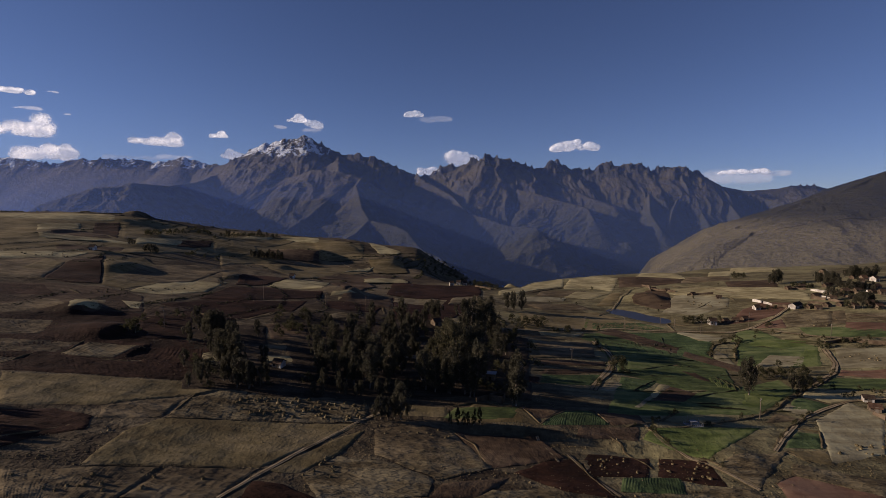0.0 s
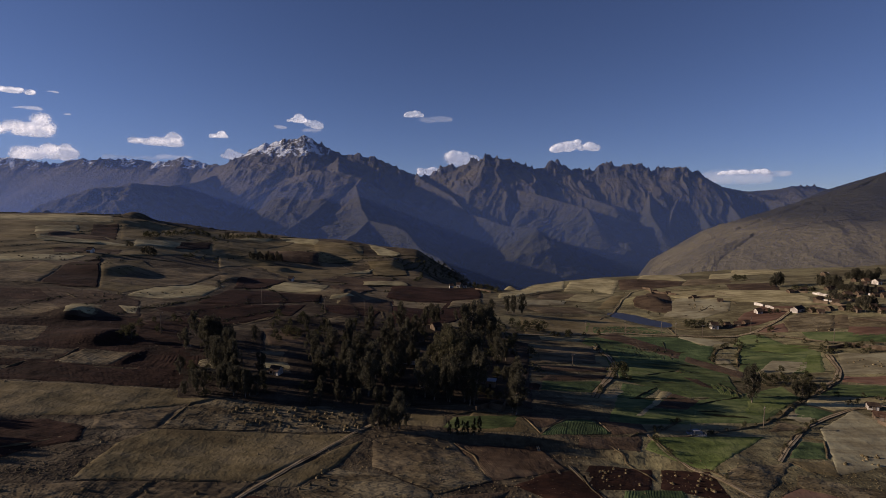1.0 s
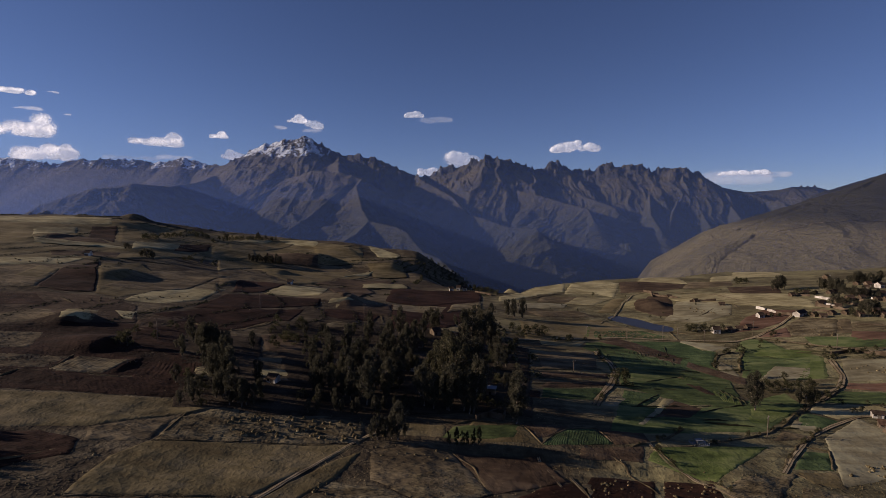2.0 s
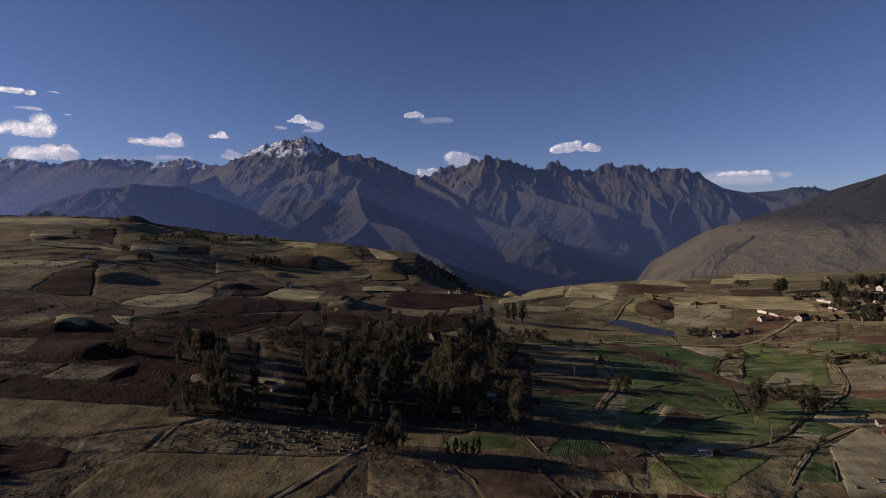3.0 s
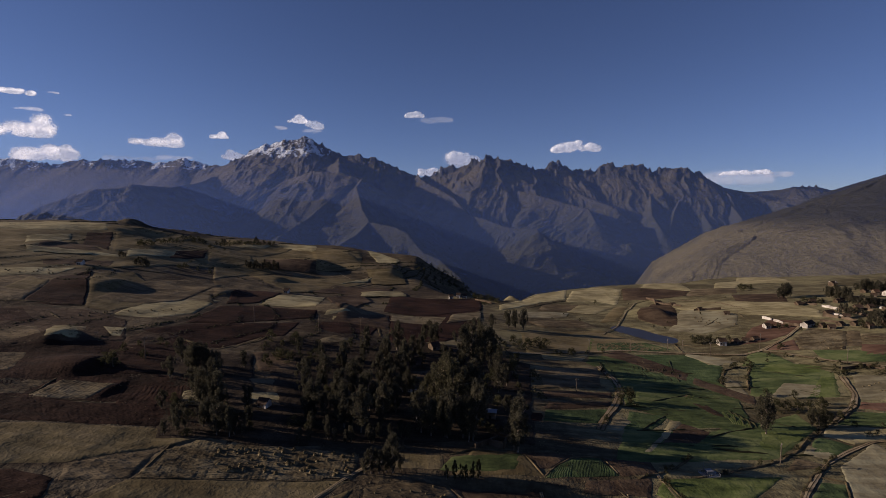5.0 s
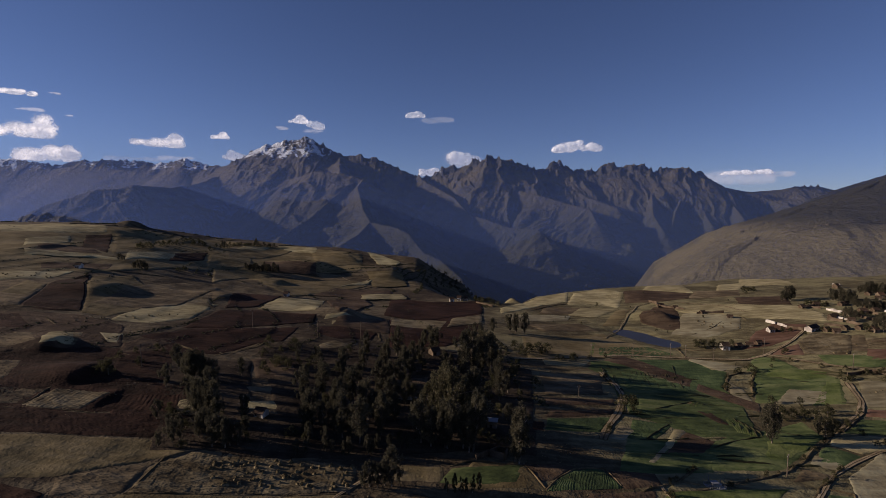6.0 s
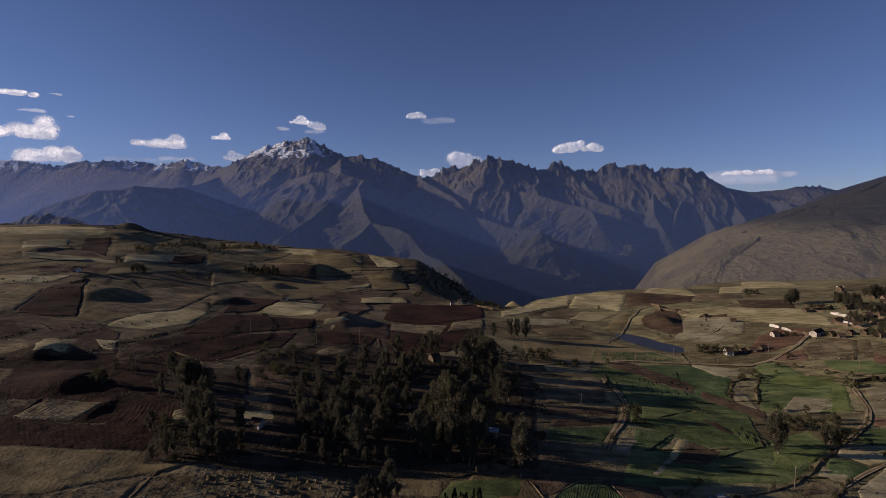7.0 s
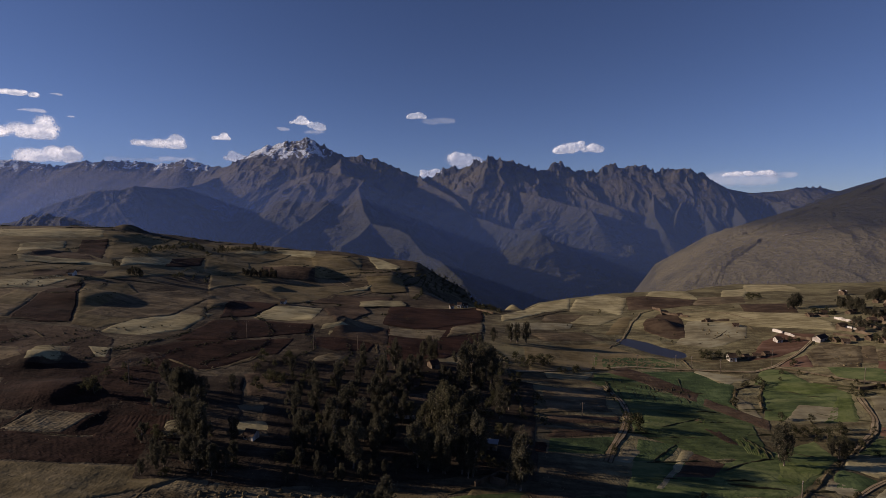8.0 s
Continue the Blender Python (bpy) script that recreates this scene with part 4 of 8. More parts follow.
field("green", 0, [(186.8, 242.3), (200.0, 235.0), (225.8, 225.9)], [(191.7, 256.3), (207.8, 251.0), (233.8, 234.0)], False)
field("green", 0, [(148.0, 242.5), (172.1, 241.1)], [(163.6, 263.1), (172.0, 257.6)], False)
field("stubble", 0, [(49.3, 238.8), (66.9, 238.0)], [(49.5, 246.9), (75.8, 253.9)], False)
field("green", 0, [(69.3, 236.8), (80.1, 217.8), (95.5, 218.6)], [(75.1, 251.4), (88.3, 256.1), (100.8, 230.6)], False)
field("deep", 10, [(78.6, 213.6), (93.7, 211.6), (114.5, 216.2)], [(83.8, 235.2), (103.7, 231.0), (117.3, 231.6)], False)
field("straw", 0, [(97.2, 228.3), (104.1, 223.3), (108.0, 219.3)], [(89.9, 256.4), (98.7, 252.3), (107.4, 233.3)], False)
field("deep", 0, [(107.4, 227.6), (122.5, 218.1)], [(101.3, 259.1), (127.8, 261.1), (137.5, 241.2)], False)
field("stubble", 0, [(131.5, 242.9), (143.6, 244.4)], [(128.2, 260.1), (149.7, 255.0)], False)
field("lime", 0, [(151.6, 235.1), (161.9, 226.8), (175.7, 227.9)], [(159.2, 244.7), (172.1, 241.1), (179.9, 234.7)], False)
field("lime", 0, [(147.0, 199.7), (161.7, 201.4)], [(172.2, 225.0), (174.8, 220.2)], False)
field("green", 0, [(136.0, 218.8), (160.4, 224.7), (165.3, 215.7)], [(149.1, 235.4), (161.9, 226.8), (175.3, 228.0)], False)
field("tan", 0, [(133.3, 202.5), (154.6, 200.6)], [(150.3, 217.5), (164.2, 213.0)], False)
field("tan", 0, [(121.8, 210.8), (127.1, 204.4)], [(130.3, 229.9), (131.3, 219.2)], False)
field("green", 0, [(73.7, 188.6), (92.0, 190.4), (108.0, 184.1)], [(83.2, 212.7), (103.2, 213.6), (122.6, 201.0)], False)
field("grass", 0, [(94.8, 198.6), (101.2, 197.8)], [(102.0, 205.2), (104.4, 201.7)], False)
field("green", 0, [(88.3, 170.8), (100.9, 168.9), (107.6, 173.3)], [(80.2, 188.6), (98.7, 190.6), (107.2, 175.9)], False)
field("lime", 9, [(100.7, 173.5), (105.4, 170.5)], [(104.6, 185.7), (111.1, 182.2)], False)
field("brown", 0, [(99.5, 180.4), (102.8, 178.7)], [(96.0, 194.0), (103.4, 191.3)], False)
field("deep", 0, [(60.4, 164.2), (70.0, 164.6)], [(68.5, 180.5), (81.8, 177.9)], False)
field("tan", 0, [(54.0, 163.3), (58.9, 162.6)], [(62.6, 175.8), (66.3, 169.7)], False)
field("tan", 0, [(59.7, 148.5), (63.5, 148.5)], [(82.9, 175.0), (83.9, 173.0)], False)
field("brown", 0, [(67.6, 154.9), (81.2, 157.2)], [(83.7, 172.5), (90.3, 165.5)], False)
field("deep", 0, [(34.3, 165.6), (52.8, 167.1)], [(37.3, 175.5), (62.4, 180.9)], False)
field("plough", 0, [(29.3, 164.3), (33.7, 164.5)], [(30.6, 171.4), (35.5, 171.8)], False)
field("brown", 0, [(36.4, 176.2), (62.0, 182.9)], [(39.8, 182.5), (65.1, 188.7)], False)
field("brown", 0, [(38.8, 187.5), (66.1, 191.7)], [(40.1, 193.9), (68.5, 198.5)], False)
field("fallow", 0, [(40.8, 197.3), (65.8, 204.4)], [(43.8, 224.6), (72.8, 230.3)], False)
field("green", 0, [(77.2, 149.3), (91.9, 148.2), (101.7, 150.1)], [(88.8, 161.1), (97.9, 163.9), (100.6, 159.2)], False)
field("lime", 0, [(98.0, 155.1), (104.6, 154.3), (117.5, 162.4)], [(108.3, 168.3), (119.3, 170.1), (124.8, 168.3)], False)
field("deep", 0, [(113.8, 153.7), (122.9, 151.8)], [(121.9, 162.7), (126.1, 165.0), (131.4, 159.3)], False)
field("tan", 0, [(111.1, 153.5), (118.6, 149.7)], [(116.6, 158.6), (118.2, 158.3), (123.2, 154.3)], False)
field("stubble", 0, [(127.7, 165.9), (132.8, 160.5), (139.8, 162.2)], [(132.3, 171.8), (145.8, 173.8), (167.5, 167.7)], False)
field("green", 0, [(139.5, 175.8), (169.7, 169.9)], [(155.5, 186.5), (180.1, 180.2)], False)
field("red", 0, [(158.5, 188.8), (180.1, 180.2)], [(165.1, 195.2), (189.3, 189.4)], False)
field("tan", 0, [(166.1, 197.8), (191.7, 191.9)], [(183.2, 221.2), (213.2, 213.3)], False)
field("fallow", 0, [(98.5, 143.0), (110.0, 145.2)], [(107.4, 150.8), (114.6, 147.9)], False)
field("brown", 0, [(-58.4, 265.9), (-27.3, 260.4)], [(-58.5, 280.6), (-31.7, 299.8)], False)
field("fallow", 0, [(-174.7, 250.3), (-150.3, 252.2), (-141.4, 270.4)], [(-187.2, 314.0), (-174.3, 335.7), (-150.6, 338.3)], False)
field("grass", 0, [(-204.8, 249.0), (-214.3, 271.5)], [(-218.5, 248.6), (-231.2, 280.6)], False)
field("stubble", 0, [(91.0, 361.1), (110.2, 355.6)], [(107.1, 389.1), (136.7, 383.6)], False)
field("straw", 0, [(2.8, 291.1), (24.6, 312.4)], [(6.7, 320.3), (26.9, 343.0)], False)
field("stubble", 0, [(-225.0, 537.0), (-201.3, 556.6)], [(-228.3, 560.1), (-202.8, 579.1)], False)
field("brown", 0, [(-168.6, 452.6), (-120.4, 467.6)], [(-175.3, 485.5), (-126.8, 492.9)], False)
field("stubble", 0, [(-90.6, 429.3), (-69.9, 455.5)], [(-76.7, 464.4), (-68.4, 481.4)], False)
field("grass", 0, [(-63.2, 445.5), (-33.8, 465.7)], [(-76.5, 497.6), (-42.6, 505.1)], False)
field("stubble", 0, [(-60.7, 369.6), (-27.8, 385.6)], [(-64.1, 389.4), (-34.5, 411.7)], False)
field("plough", 17, [(-106.2, 163.7), (-90.1, 170.2)], [(-120.4, 189.9), (-105.9, 203.1)], False)
field("plough", 21, [(-90.4, 141.1), (-77.8, 144.4), (-67.2, 145.8)], [(-101.4, 160.6), (-91.2, 168.5), (-79.2, 170.6)], False)
field("plough", 40, [(-120.7, 128.3), (-93.4, 133.2), (-63.0, 138.3)], [(-124.5, 132.5), (-123.1, 142.2), (-100.7, 144.0), (-69.3, 150.6)], False)
field("straw", 0, [(-78.6, 148.4), (-69.2, 149.6)], [(-80.8, 158.7), (-75.4, 162.6)], False)
field("grass", 0, [(-104.1, 110.0), (-83.9, 115.0), (-73.2, 122.8), (-61.2, 132.4)], [(-119.5, 127.1), (-92.9, 132.5), (-62.8, 137.3)], False)
field("fallow", 0, [(-79.8, 108.3), (-67.6, 111.9)], [(-83.5, 114.5), (-68.3, 124.8)], False)
field("straw", 59, [(-66.6, 112.6), (-43.1, 117.1), (-20.9, 121.6)], [(-67.7, 125.0), (-60.1, 132.9), (-42.1, 132.2), (-20.8, 133.7)], False)
field("grass", 0, [(-69.7, 88.9), (-54.6, 92.4), (-37.7, 94.8)], [(-71.0, 102.8), (-67.4, 111.6), (-46.9, 115.9), (-21.0, 120.6)], False)
field("fallow", 39, [(-56.7, 80.4), (-40.6, 83.4)], [(-54.8, 91.2), (-37.8, 94.0)], False)
field("fallow", 39, [(-74.0, 76.8), (-57.0, 80.1)], [(-80.8, 84.3), (-55.4, 91.5)], False)
field("plough", 0, [(-36.9, 83.6), (-23.6, 85.7)], [(-37.1, 89.8), (-31.2, 89.8)], False)
field("straw", 0, [(-23.4, 85.7), (-9.1, 88.6), (-2.9, 89.8)], [(-28.5, 93.7), (-22.9, 103.3), (-10.4, 101.7), (-1.9, 96.4)], False)
field("grass", 0, [(-35.9, 93.5), (-29.4, 94.7), (-23.3, 103.8)], [(-32.1, 99.6), (-25.1, 112.2), (-19.8, 117.3)], False)
field("fallow", 0, [(-15.4, 105.2), (-8.0, 101.9), (-1.4, 98.4), (10.6, 103.7)], [(-17.5, 118.1), (-12.3, 121.0), (-3.6, 123.4), (2.1, 124.7)], False)
field("straw", 0, [(-10.5, 102.2), (-1.4, 96.9), (10.9, 104.2)], [(-6.5, 108.3), (-1.9, 112.7), (3.1, 117.3)], False)
field("brown", 48, [(11.2, 104.4), (30.2, 112.7)], [(2.7, 124.0), (25.9, 124.8)], False)
field("plough", 0, [(15.9, 103.2), (25.6, 96.7), (36.9, 95.6)], [(23.5, 109.5), (31.1, 112.7), (34.9, 103.3)], False)
field("straw", 0, [(5.1, 90.7), (26.2, 94.2)], [(10.0, 94.8), (21.0, 97.4)], False)
field("brown", 0, [(-2.6, 89.5), (7.4, 91.9)], [(0.1, 95.4), (14.3, 101.0)], False)
field("grass", 0, [(2.5, 126.5), (13.4, 128.7), (26.9, 129.9)], [(9.2, 140.4), (19.7, 140.5), (24.2, 141.3)], False)
field("brown", 0, [(26.8, 133.3), (31.7, 136.5)], [(22.5, 142.5), (37.4, 143.1)], False)
field("brown", 0, [(47.9, 133.4), (59.4, 135.8)], [(46.2, 142.6), (60.1, 142.7)], False)
field("deep", 26, [(26.9, 129.1), (47.2, 133.4)], [(31.2, 135.5), (36.9, 141.2), (45.0, 142.6), (47.2, 136.4)], False)
field("brown", 0, [(36.0, 124.5), (52.6, 124.5)], [(37.9, 129.5), (56.1, 133.9)], False)
field("lime", 0, [(54.3, 126.2), (59.5, 120.5), (67.2, 116.7)], [(59.1, 133.1), (77.6, 137.4), (94.8, 138.8)], False)
field("plough", 0, [(49.8, 106.9), (64.4, 103.8)], [(55.1, 118.6), (66.1, 116.2)], False)
field("straw", 0, [(54.2, 98.4), (69.0, 99.1)], [(58.7, 103.8), (70.5, 103.3)], False)
field("deep", 22, [(38.2, 98.6), (52.9, 99.9)], [(41.1, 104.5), (55.4, 107.6)], False)
field("plough", 16, [(29.2, 103.3), (47.6, 106.1)], [(36.4, 116.8), (52.8, 118.4)], False)
field("tan", 0, [(97.9, 116.6), (117.7, 123.2)], [(117.2, 146.2), (139.6, 161.5), (141.9, 149.6)], False)
field("deep", 0, [(91.9, 125.0), (102.4, 125.2)], [(104.3, 137.3), (110.4, 136.5)], False)
field("grass", 0, [(91.3, 117.6), (98.5, 115.6)], [(91.7, 123.0), (103.4, 124.5)], False)
field("straw", 0, [(66.8, 113.0), (70.8, 102.8)], [(74.2, 118.1), (91.2, 122.6)], False)
field("straw", 0, [(84.0, 111.2), (97.8, 101.5)], [(87.4, 115.9), (104.8, 109.1)], False)
field("red", 0, [(75.2, 99.6), (94.6, 98.0)], [(77.1, 106.3), (84.3, 110.9), (99.6, 103.5)], False)
# dark sheets for the shade that the trees throw on the grove floor
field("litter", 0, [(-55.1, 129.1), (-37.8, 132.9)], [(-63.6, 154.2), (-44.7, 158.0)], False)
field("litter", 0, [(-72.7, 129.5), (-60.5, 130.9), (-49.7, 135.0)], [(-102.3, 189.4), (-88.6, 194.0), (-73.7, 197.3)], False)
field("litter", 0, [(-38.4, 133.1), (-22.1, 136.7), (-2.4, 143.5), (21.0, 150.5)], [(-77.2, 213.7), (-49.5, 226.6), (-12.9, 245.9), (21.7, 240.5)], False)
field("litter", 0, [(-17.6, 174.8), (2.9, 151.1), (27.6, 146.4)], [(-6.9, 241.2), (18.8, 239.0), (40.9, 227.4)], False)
field("brown", 0, [(-66.3, 182.8), (-53.2, 186.6)], [(-74.7, 200.0), (-60.0, 211.0)], False)
# pale colours for the sunlit strips left between the trees
field("stubble", 0, [(-59.4, 157.9), (-46.2, 161.3)], [(-63.7, 161.9), (-48.0, 167.7)], False)
field("fallow", 0, [(-63.8, 170.1), (-50.1, 175.4)], [(-67.2, 173.7), (-51.8, 181.4)], False)
field("brown", 0, [(-18.8, 187.5), (-4.4, 192.3)], [(-18.8, 198.9), (-4.7, 206.4)], False)
field("grass", 0, [(-13.1, 128.7), (0.9, 130.0)], [(-13.0, 136.1), (1.0, 136.5)], False)
field("straw", 0, [(32.5, 105.5), (34.9, 105.0)], [(32.9, 112.4), (36.0, 113.6)], False)
field("plough", 14, [(-97.4, 147.4), (-76.5, 150.2)], [(-99.2, 157.9), (-81.8, 162.1)], False)
field("straw", 13, [(-117.1, 143.8), (-108.7, 143.8), (-101.3, 145.2)], [(-117.1, 156.4), (-110.0, 156.7), (-100.3, 157.0)], False)
field("stubble", 0, [(-78.5, 149.4), (-70.1, 151.7)], [(-80.5, 157.8), (-74.4, 161.8)], False)

# dark field sheet put in for the shade of a hollow
field("plough", 0, [(-87.8, 92.0), (-85.8, 97.6), (-78.6, 102.2)], [(-101.9, 107.6), (-91.6, 110.9), (-81.3, 108.7)], False)
field("green", 0, [(-0.2, 129.5), (10.6, 129.4), (20.5, 130.4)], [(3.4, 136.3), (13.0, 139.2), (23.9, 142.0)], False)
field("stubble", 0, [(-287.9, 344.0), (-271.4, 351.6), (-258.7, 364.1)], [(-299.9, 357.4), (-284.2, 368.1), (-258.7, 368.4)], False)
field("stubble", 0, [(-78.6, 149.8), (-71.1, 152.2)], [(-81.1, 159.0), (-74.4, 160.5)], False)
field("stubble", 0, [(-145.9, 184.3), (-137.1, 190.5)], [(-156.0, 201.3), (-147.5, 204.9)], False)
# a brown strip and small garden plots across the green valley floor
field("brown", 0, [(82.1, 253.3), (95.5, 237.3), (108.7, 218.7)], [(93.9, 263.6), (104.7, 252.7), (115.4, 229.8)], False)
field("grass", 0, [(97.0, 240.2), (98.5, 236.9)], [(100.4, 250.8), (102.0, 247.2)], False)
field("grass", 0, [(98.9, 235.9), (100.4, 232.8)], [(102.4, 246.1), (103.8, 242.4)], False)
field("grass", 0, [(100.8, 231.9), (102.3, 228.9)], [(104.1, 241.3), (105.5, 237.8)], False)
field("grass", 0, [(102.7, 228.0), (104.2, 225.1)], [(105.9, 236.8), (107.3, 233.6)], False)
field("grass", 0, [(104.5, 224.3), (105.9, 221.4)], [(107.6, 232.6), (109.0, 229.6)], False)
field("grass", 0, [(106.2, 220.5), (107.4, 217.5)], [(109.4, 228.7), (110.8, 226.0)], False)
field("lime", 0, [(102.0, 179.1), (103.2, 177.8)], [(104.5, 186.2), (105.8, 184.8)], False)
field("lime", 0, [(103.1, 176.5), (104.3, 175.2)], [(105.7, 183.4), (107.0, 182.1)], False)
field("lime", 0, [(104.2, 173.9), (105.3, 172.5)], [(106.8, 180.7), (108.0, 179.2)], False)
field("lime", 0, [(105.1, 171.2), (106.2, 169.8)], [(107.8, 177.9), (108.9, 176.4)], False)
field("lime", 0, [(95.2, 195.7), (96.3, 195.2)], [(102.1, 203.9), (102.9, 202.7)], False)
field("lime", 0, [(96.9, 195.0), (98.0, 194.5)], [(103.8, 203.2), (104.6, 202.0)], False)
field("lime", 0, [(98.5, 194.2), (99.6, 193.6)], [(105.6, 202.5), (106.4, 201.5)], False)
field("tan", 0, [(127.7, 259.1), (134.4, 242.0)], [(129.7, 262.0), (149.7, 249.1)], False)
field("stubble", 0, [(68.9, 157.8), (72.5, 158.5)], [(80.6, 174.5), (83.8, 174.0)], False)
field("brown", 0, [(109.3, 217.3), (122.6, 193.7)], [(114.9, 225.8), (128.5, 202.9)], False)
# trees: kind, x, y, height
# the first eight stand out of view, added to shade the western foreground
tree("e", -118, 96, 7.0)
tree("e", -121, 98.5, 7.3)
tree("e", -115, 93.5, 6.3)
tree("e", -124, 101, 6.6)
tree("e", -119, 107.5, 4.9)
tree("e", -115, 106, 4.2)
tree("e", -122, 108.8, 5.2)
tree("e", -128, 94, 7.7)
tree("e", -58.8, 134.1, 8.1)
tree("e", -69.6, 154.5, 12.4)
tree("e", -84.9, 172.9, 9.6)
tree("e", -93.1, 180.9, 8.7)
tree("e", -55.5, 134.1, 8.1)
tree("e", -53.1, 136.3, 6.2)
tree("e", -44.0, 164.2, 11.9)
tree("e", -37.7, 150.0, 12.1)
tree("e", -40.3, 173.6, 11.5)
tree("e", -31.4, 141.7, 5.3)
tree("e", -32.5, 160.3, 12.2)
tree("e", -27.6, 146.9, 12.4)
tree("e", -29.4, 170.7, 12.4)
tree("e", -22.5, 144.9, 13.1)
tree("e", -22.5, 161.4, 12.7)
tree("e", -22.5, 184.8, 11.5)
tree("e", -17.1, 151.3, 12.9)
tree("e", -15.4, 169.1, 11.9)
tree("e", -35.1, 136.1, 4.0)
tree("e", -28.7, 138.2, 3.8)
tree("e", -24.1, 138.7, 4.5)
tree("e", -19.2, 139.4, 5.3)
tree("e", -13.6, 142.6, 5.2)
tree("e", -45.6, 192.0, 9.6)
tree("e", -38.5, 196.6, 9.9)
tree("e", -31.1, 202.3, 9.8)
tree("e", -23.5, 209.4, 9.5)
tree("e", -15.7, 206.3, 10.4)
tree("e", -12.6, 216.0, 10.4)
tree("e", -8.9, 218.9, 9.7)
tree("w", 1.2, 159.8, 19.1)
tree("w", 5.3, 158.8, 17.8)
tree("w", -2.3, 161.3, 13.2)
tree("e", 10.1, 164.7, 17.5)
tree("e", 9.4, 207.0, 19.2)
tree("e", 13.6, 211.2, 19.0)
tree("e", 17.5, 215.2, 18.1)
tree("e", 17.7, 244.5, 14.3)
tree("e", 21.7, 222.3, 15.6)
tree("e", 21.3, 185.7, 10.9)
tree("e", 25.9, 194.8, 9.1)
tree("e", 22.1, 142.8, 15.9)
tree("e", 21.1, 143.5, 11.7)
tree("s", 2.0, 125.8, 3.8)
tree("s", 3.7, 126.0, 4.4)
tree("s", 5.5, 126.0, 3.8)
tree("s", 6.9, 126.5, 3.3)
tree("s", 8.3, 126.5, 4.1)
tree("s", 10.2, 127.0, 4.5)
tree("e", 39.9, 295.1, 10.3)
tree("e", 43.2, 293.3, 11.0)
tree("e", 48.9, 294.5, 12.4)
tree("b", 44.2, 254.3, 5.9)
tree("b", 49.0, 255.5, 6.6)
tree("b", 54.0, 258.0, 6.0)
tree("b", 40.2, 251.9, 5.3)
tree("e", 108.4, 166.3, 12.8)
tree("e", 111.0, 172.7, 10.1)
tree("b", 127.0, 188.5, 4.8)
tree("b", 130.9, 188.5, 4.4)
tree("b", 133.9, 187.0, 4.4)
tree("b", 136.7, 185.3, 5.2)
tree("w", 130.6, 172.7, 6.5)
tree("w", 134.2, 173.9, 5.7)
tree("e", 129.6, 174.1, 6.1)
tree("b", 69.2, 188.5, 5.7)
tree("b", 71.4, 188.2, 6.2)
tree("b", 149.6, 243.0, 4.0)
tree("b", 147.5, 281.2, 4.6)
tree("b", 152.1, 280.5, 5.2)
tree("b", 155.5, 277.5, 4.5)
tree("b", 163.6, 282.0, 4.0)
tree("b", -109.8, 169.4, 5.9)
tree("b", -112.5, 169.9, 4.4)
tree("e", -5.8, 257.8, 8.4)
tree("e", 29.6, 290.2, 8.1)
tree("b", 37.1, 257.7, 5.4)
tree("w", -8.9, 177.0, 7.1)
tree("e", -64.7, 147.5, 7.5)
tree("e", -57.0, 149.4, 8.1)
tree("e", -60.5, 139.1, 4.6)
tree("e", -80.7, 174.1, 7.7)
tree("e", -68.3, 136.2, 6.8)
tree("e", -73.6, 140.9, 4.8)
tree("e", -71.4, 182.4, 6.5)
tree("e", -53.2, 142.0, 5.4)
tree("e", -69.2, 134.4, 6.5)
tree("e", -53.2, 141.0, 5.4)
tree("e", -88.9, 165.7, 7.6)
tree("e", -80.1, 145.7, 5.7)
tree("e", -77.7, 157.9, 7.7)
tree("e", -71.5, 132.0, 4.1)
tree("e", -17.4, 149.5, 4.6)
tree("e", -19.9, 186.8, 8.7)
tree("e", -58.0, 205.3, 7.2)
tree("e", -14.3, 208.5, 10.7)
tree("e", -10.9, 145.0, 3.8)
tree("e", -34.5, 167.8, 8.7)
tree("e", -38.9, 148.0, 7.8)
tree("e", -20.4, 226.7, 12.9)
tree("e", -47.4, 178.9, 8.5)
tree("e", -14.8, 191.7, 10.8)
tree("e", -30.6, 189.1, 7.4)
tree("e", -50.4, 206.4, 7.1)
tree("e", -18.2, 139.9, 3.2)
tree("e", -37.4, 134.9, 4.0)
tree("e", -37.1, 192.2, 9.0)
tree("e", -17.6, 179.5, 7.5)
tree("e", -38.0, 138.1, 2.8)
tree("e", -25.7, 147.1, 5.0)
tree("e", -17.2, 142.8, 4.4)
tree("e", -22.9, 215.1, 9.1)
tree("e", -36.2, 142.8, 5.5)
tree("e", -25.4, 137.7, 3.8)
tree("e", -11.7, 182.2, 8.0)
tree("e", -21.2, 176.6, 6.8)
tree("e", -39.2, 202.8, 8.3)
tree("e", -8.9, 144.5, 4.5)
tree("e", -32.0, 185.6, 6.1)
tree("e", -33.4, 148.5, 8.1)
tree("e", -30.5, 149.2, 7.8)
tree("e", -20.8, 162.2, 8.4)
tree("e", -31.5, 154.4, 5.9)
tree("e", -26.8, 152.1, 7.5)
tree("e", -30.6, 138.8, 4.4)
tree("e", -34.2, 223.6, 10.2)
tree("e", -35.6, 154.9, 6.7)
tree("e", -16.6, 164.6, 8.7)
tree("e", -32.9, 158.6, 8.1)
tree("e", -18.4, 189.0, 10.2)
tree("e", -14.3, 161.6, 9.3)
tree("e", -12.1, 175.8, 7.9)
tree("b", -65.6, 189.2, 4.8)
tree("b", -62.2, 196.4, 4.5)
tree("b", -63.7, 218.3, 5.1)
tree("b", -60.8, 198.1, 3.8)
tree("b", -58.8, 194.1, 4.2)
tree("b", -64.8, 221.6, 4.1)
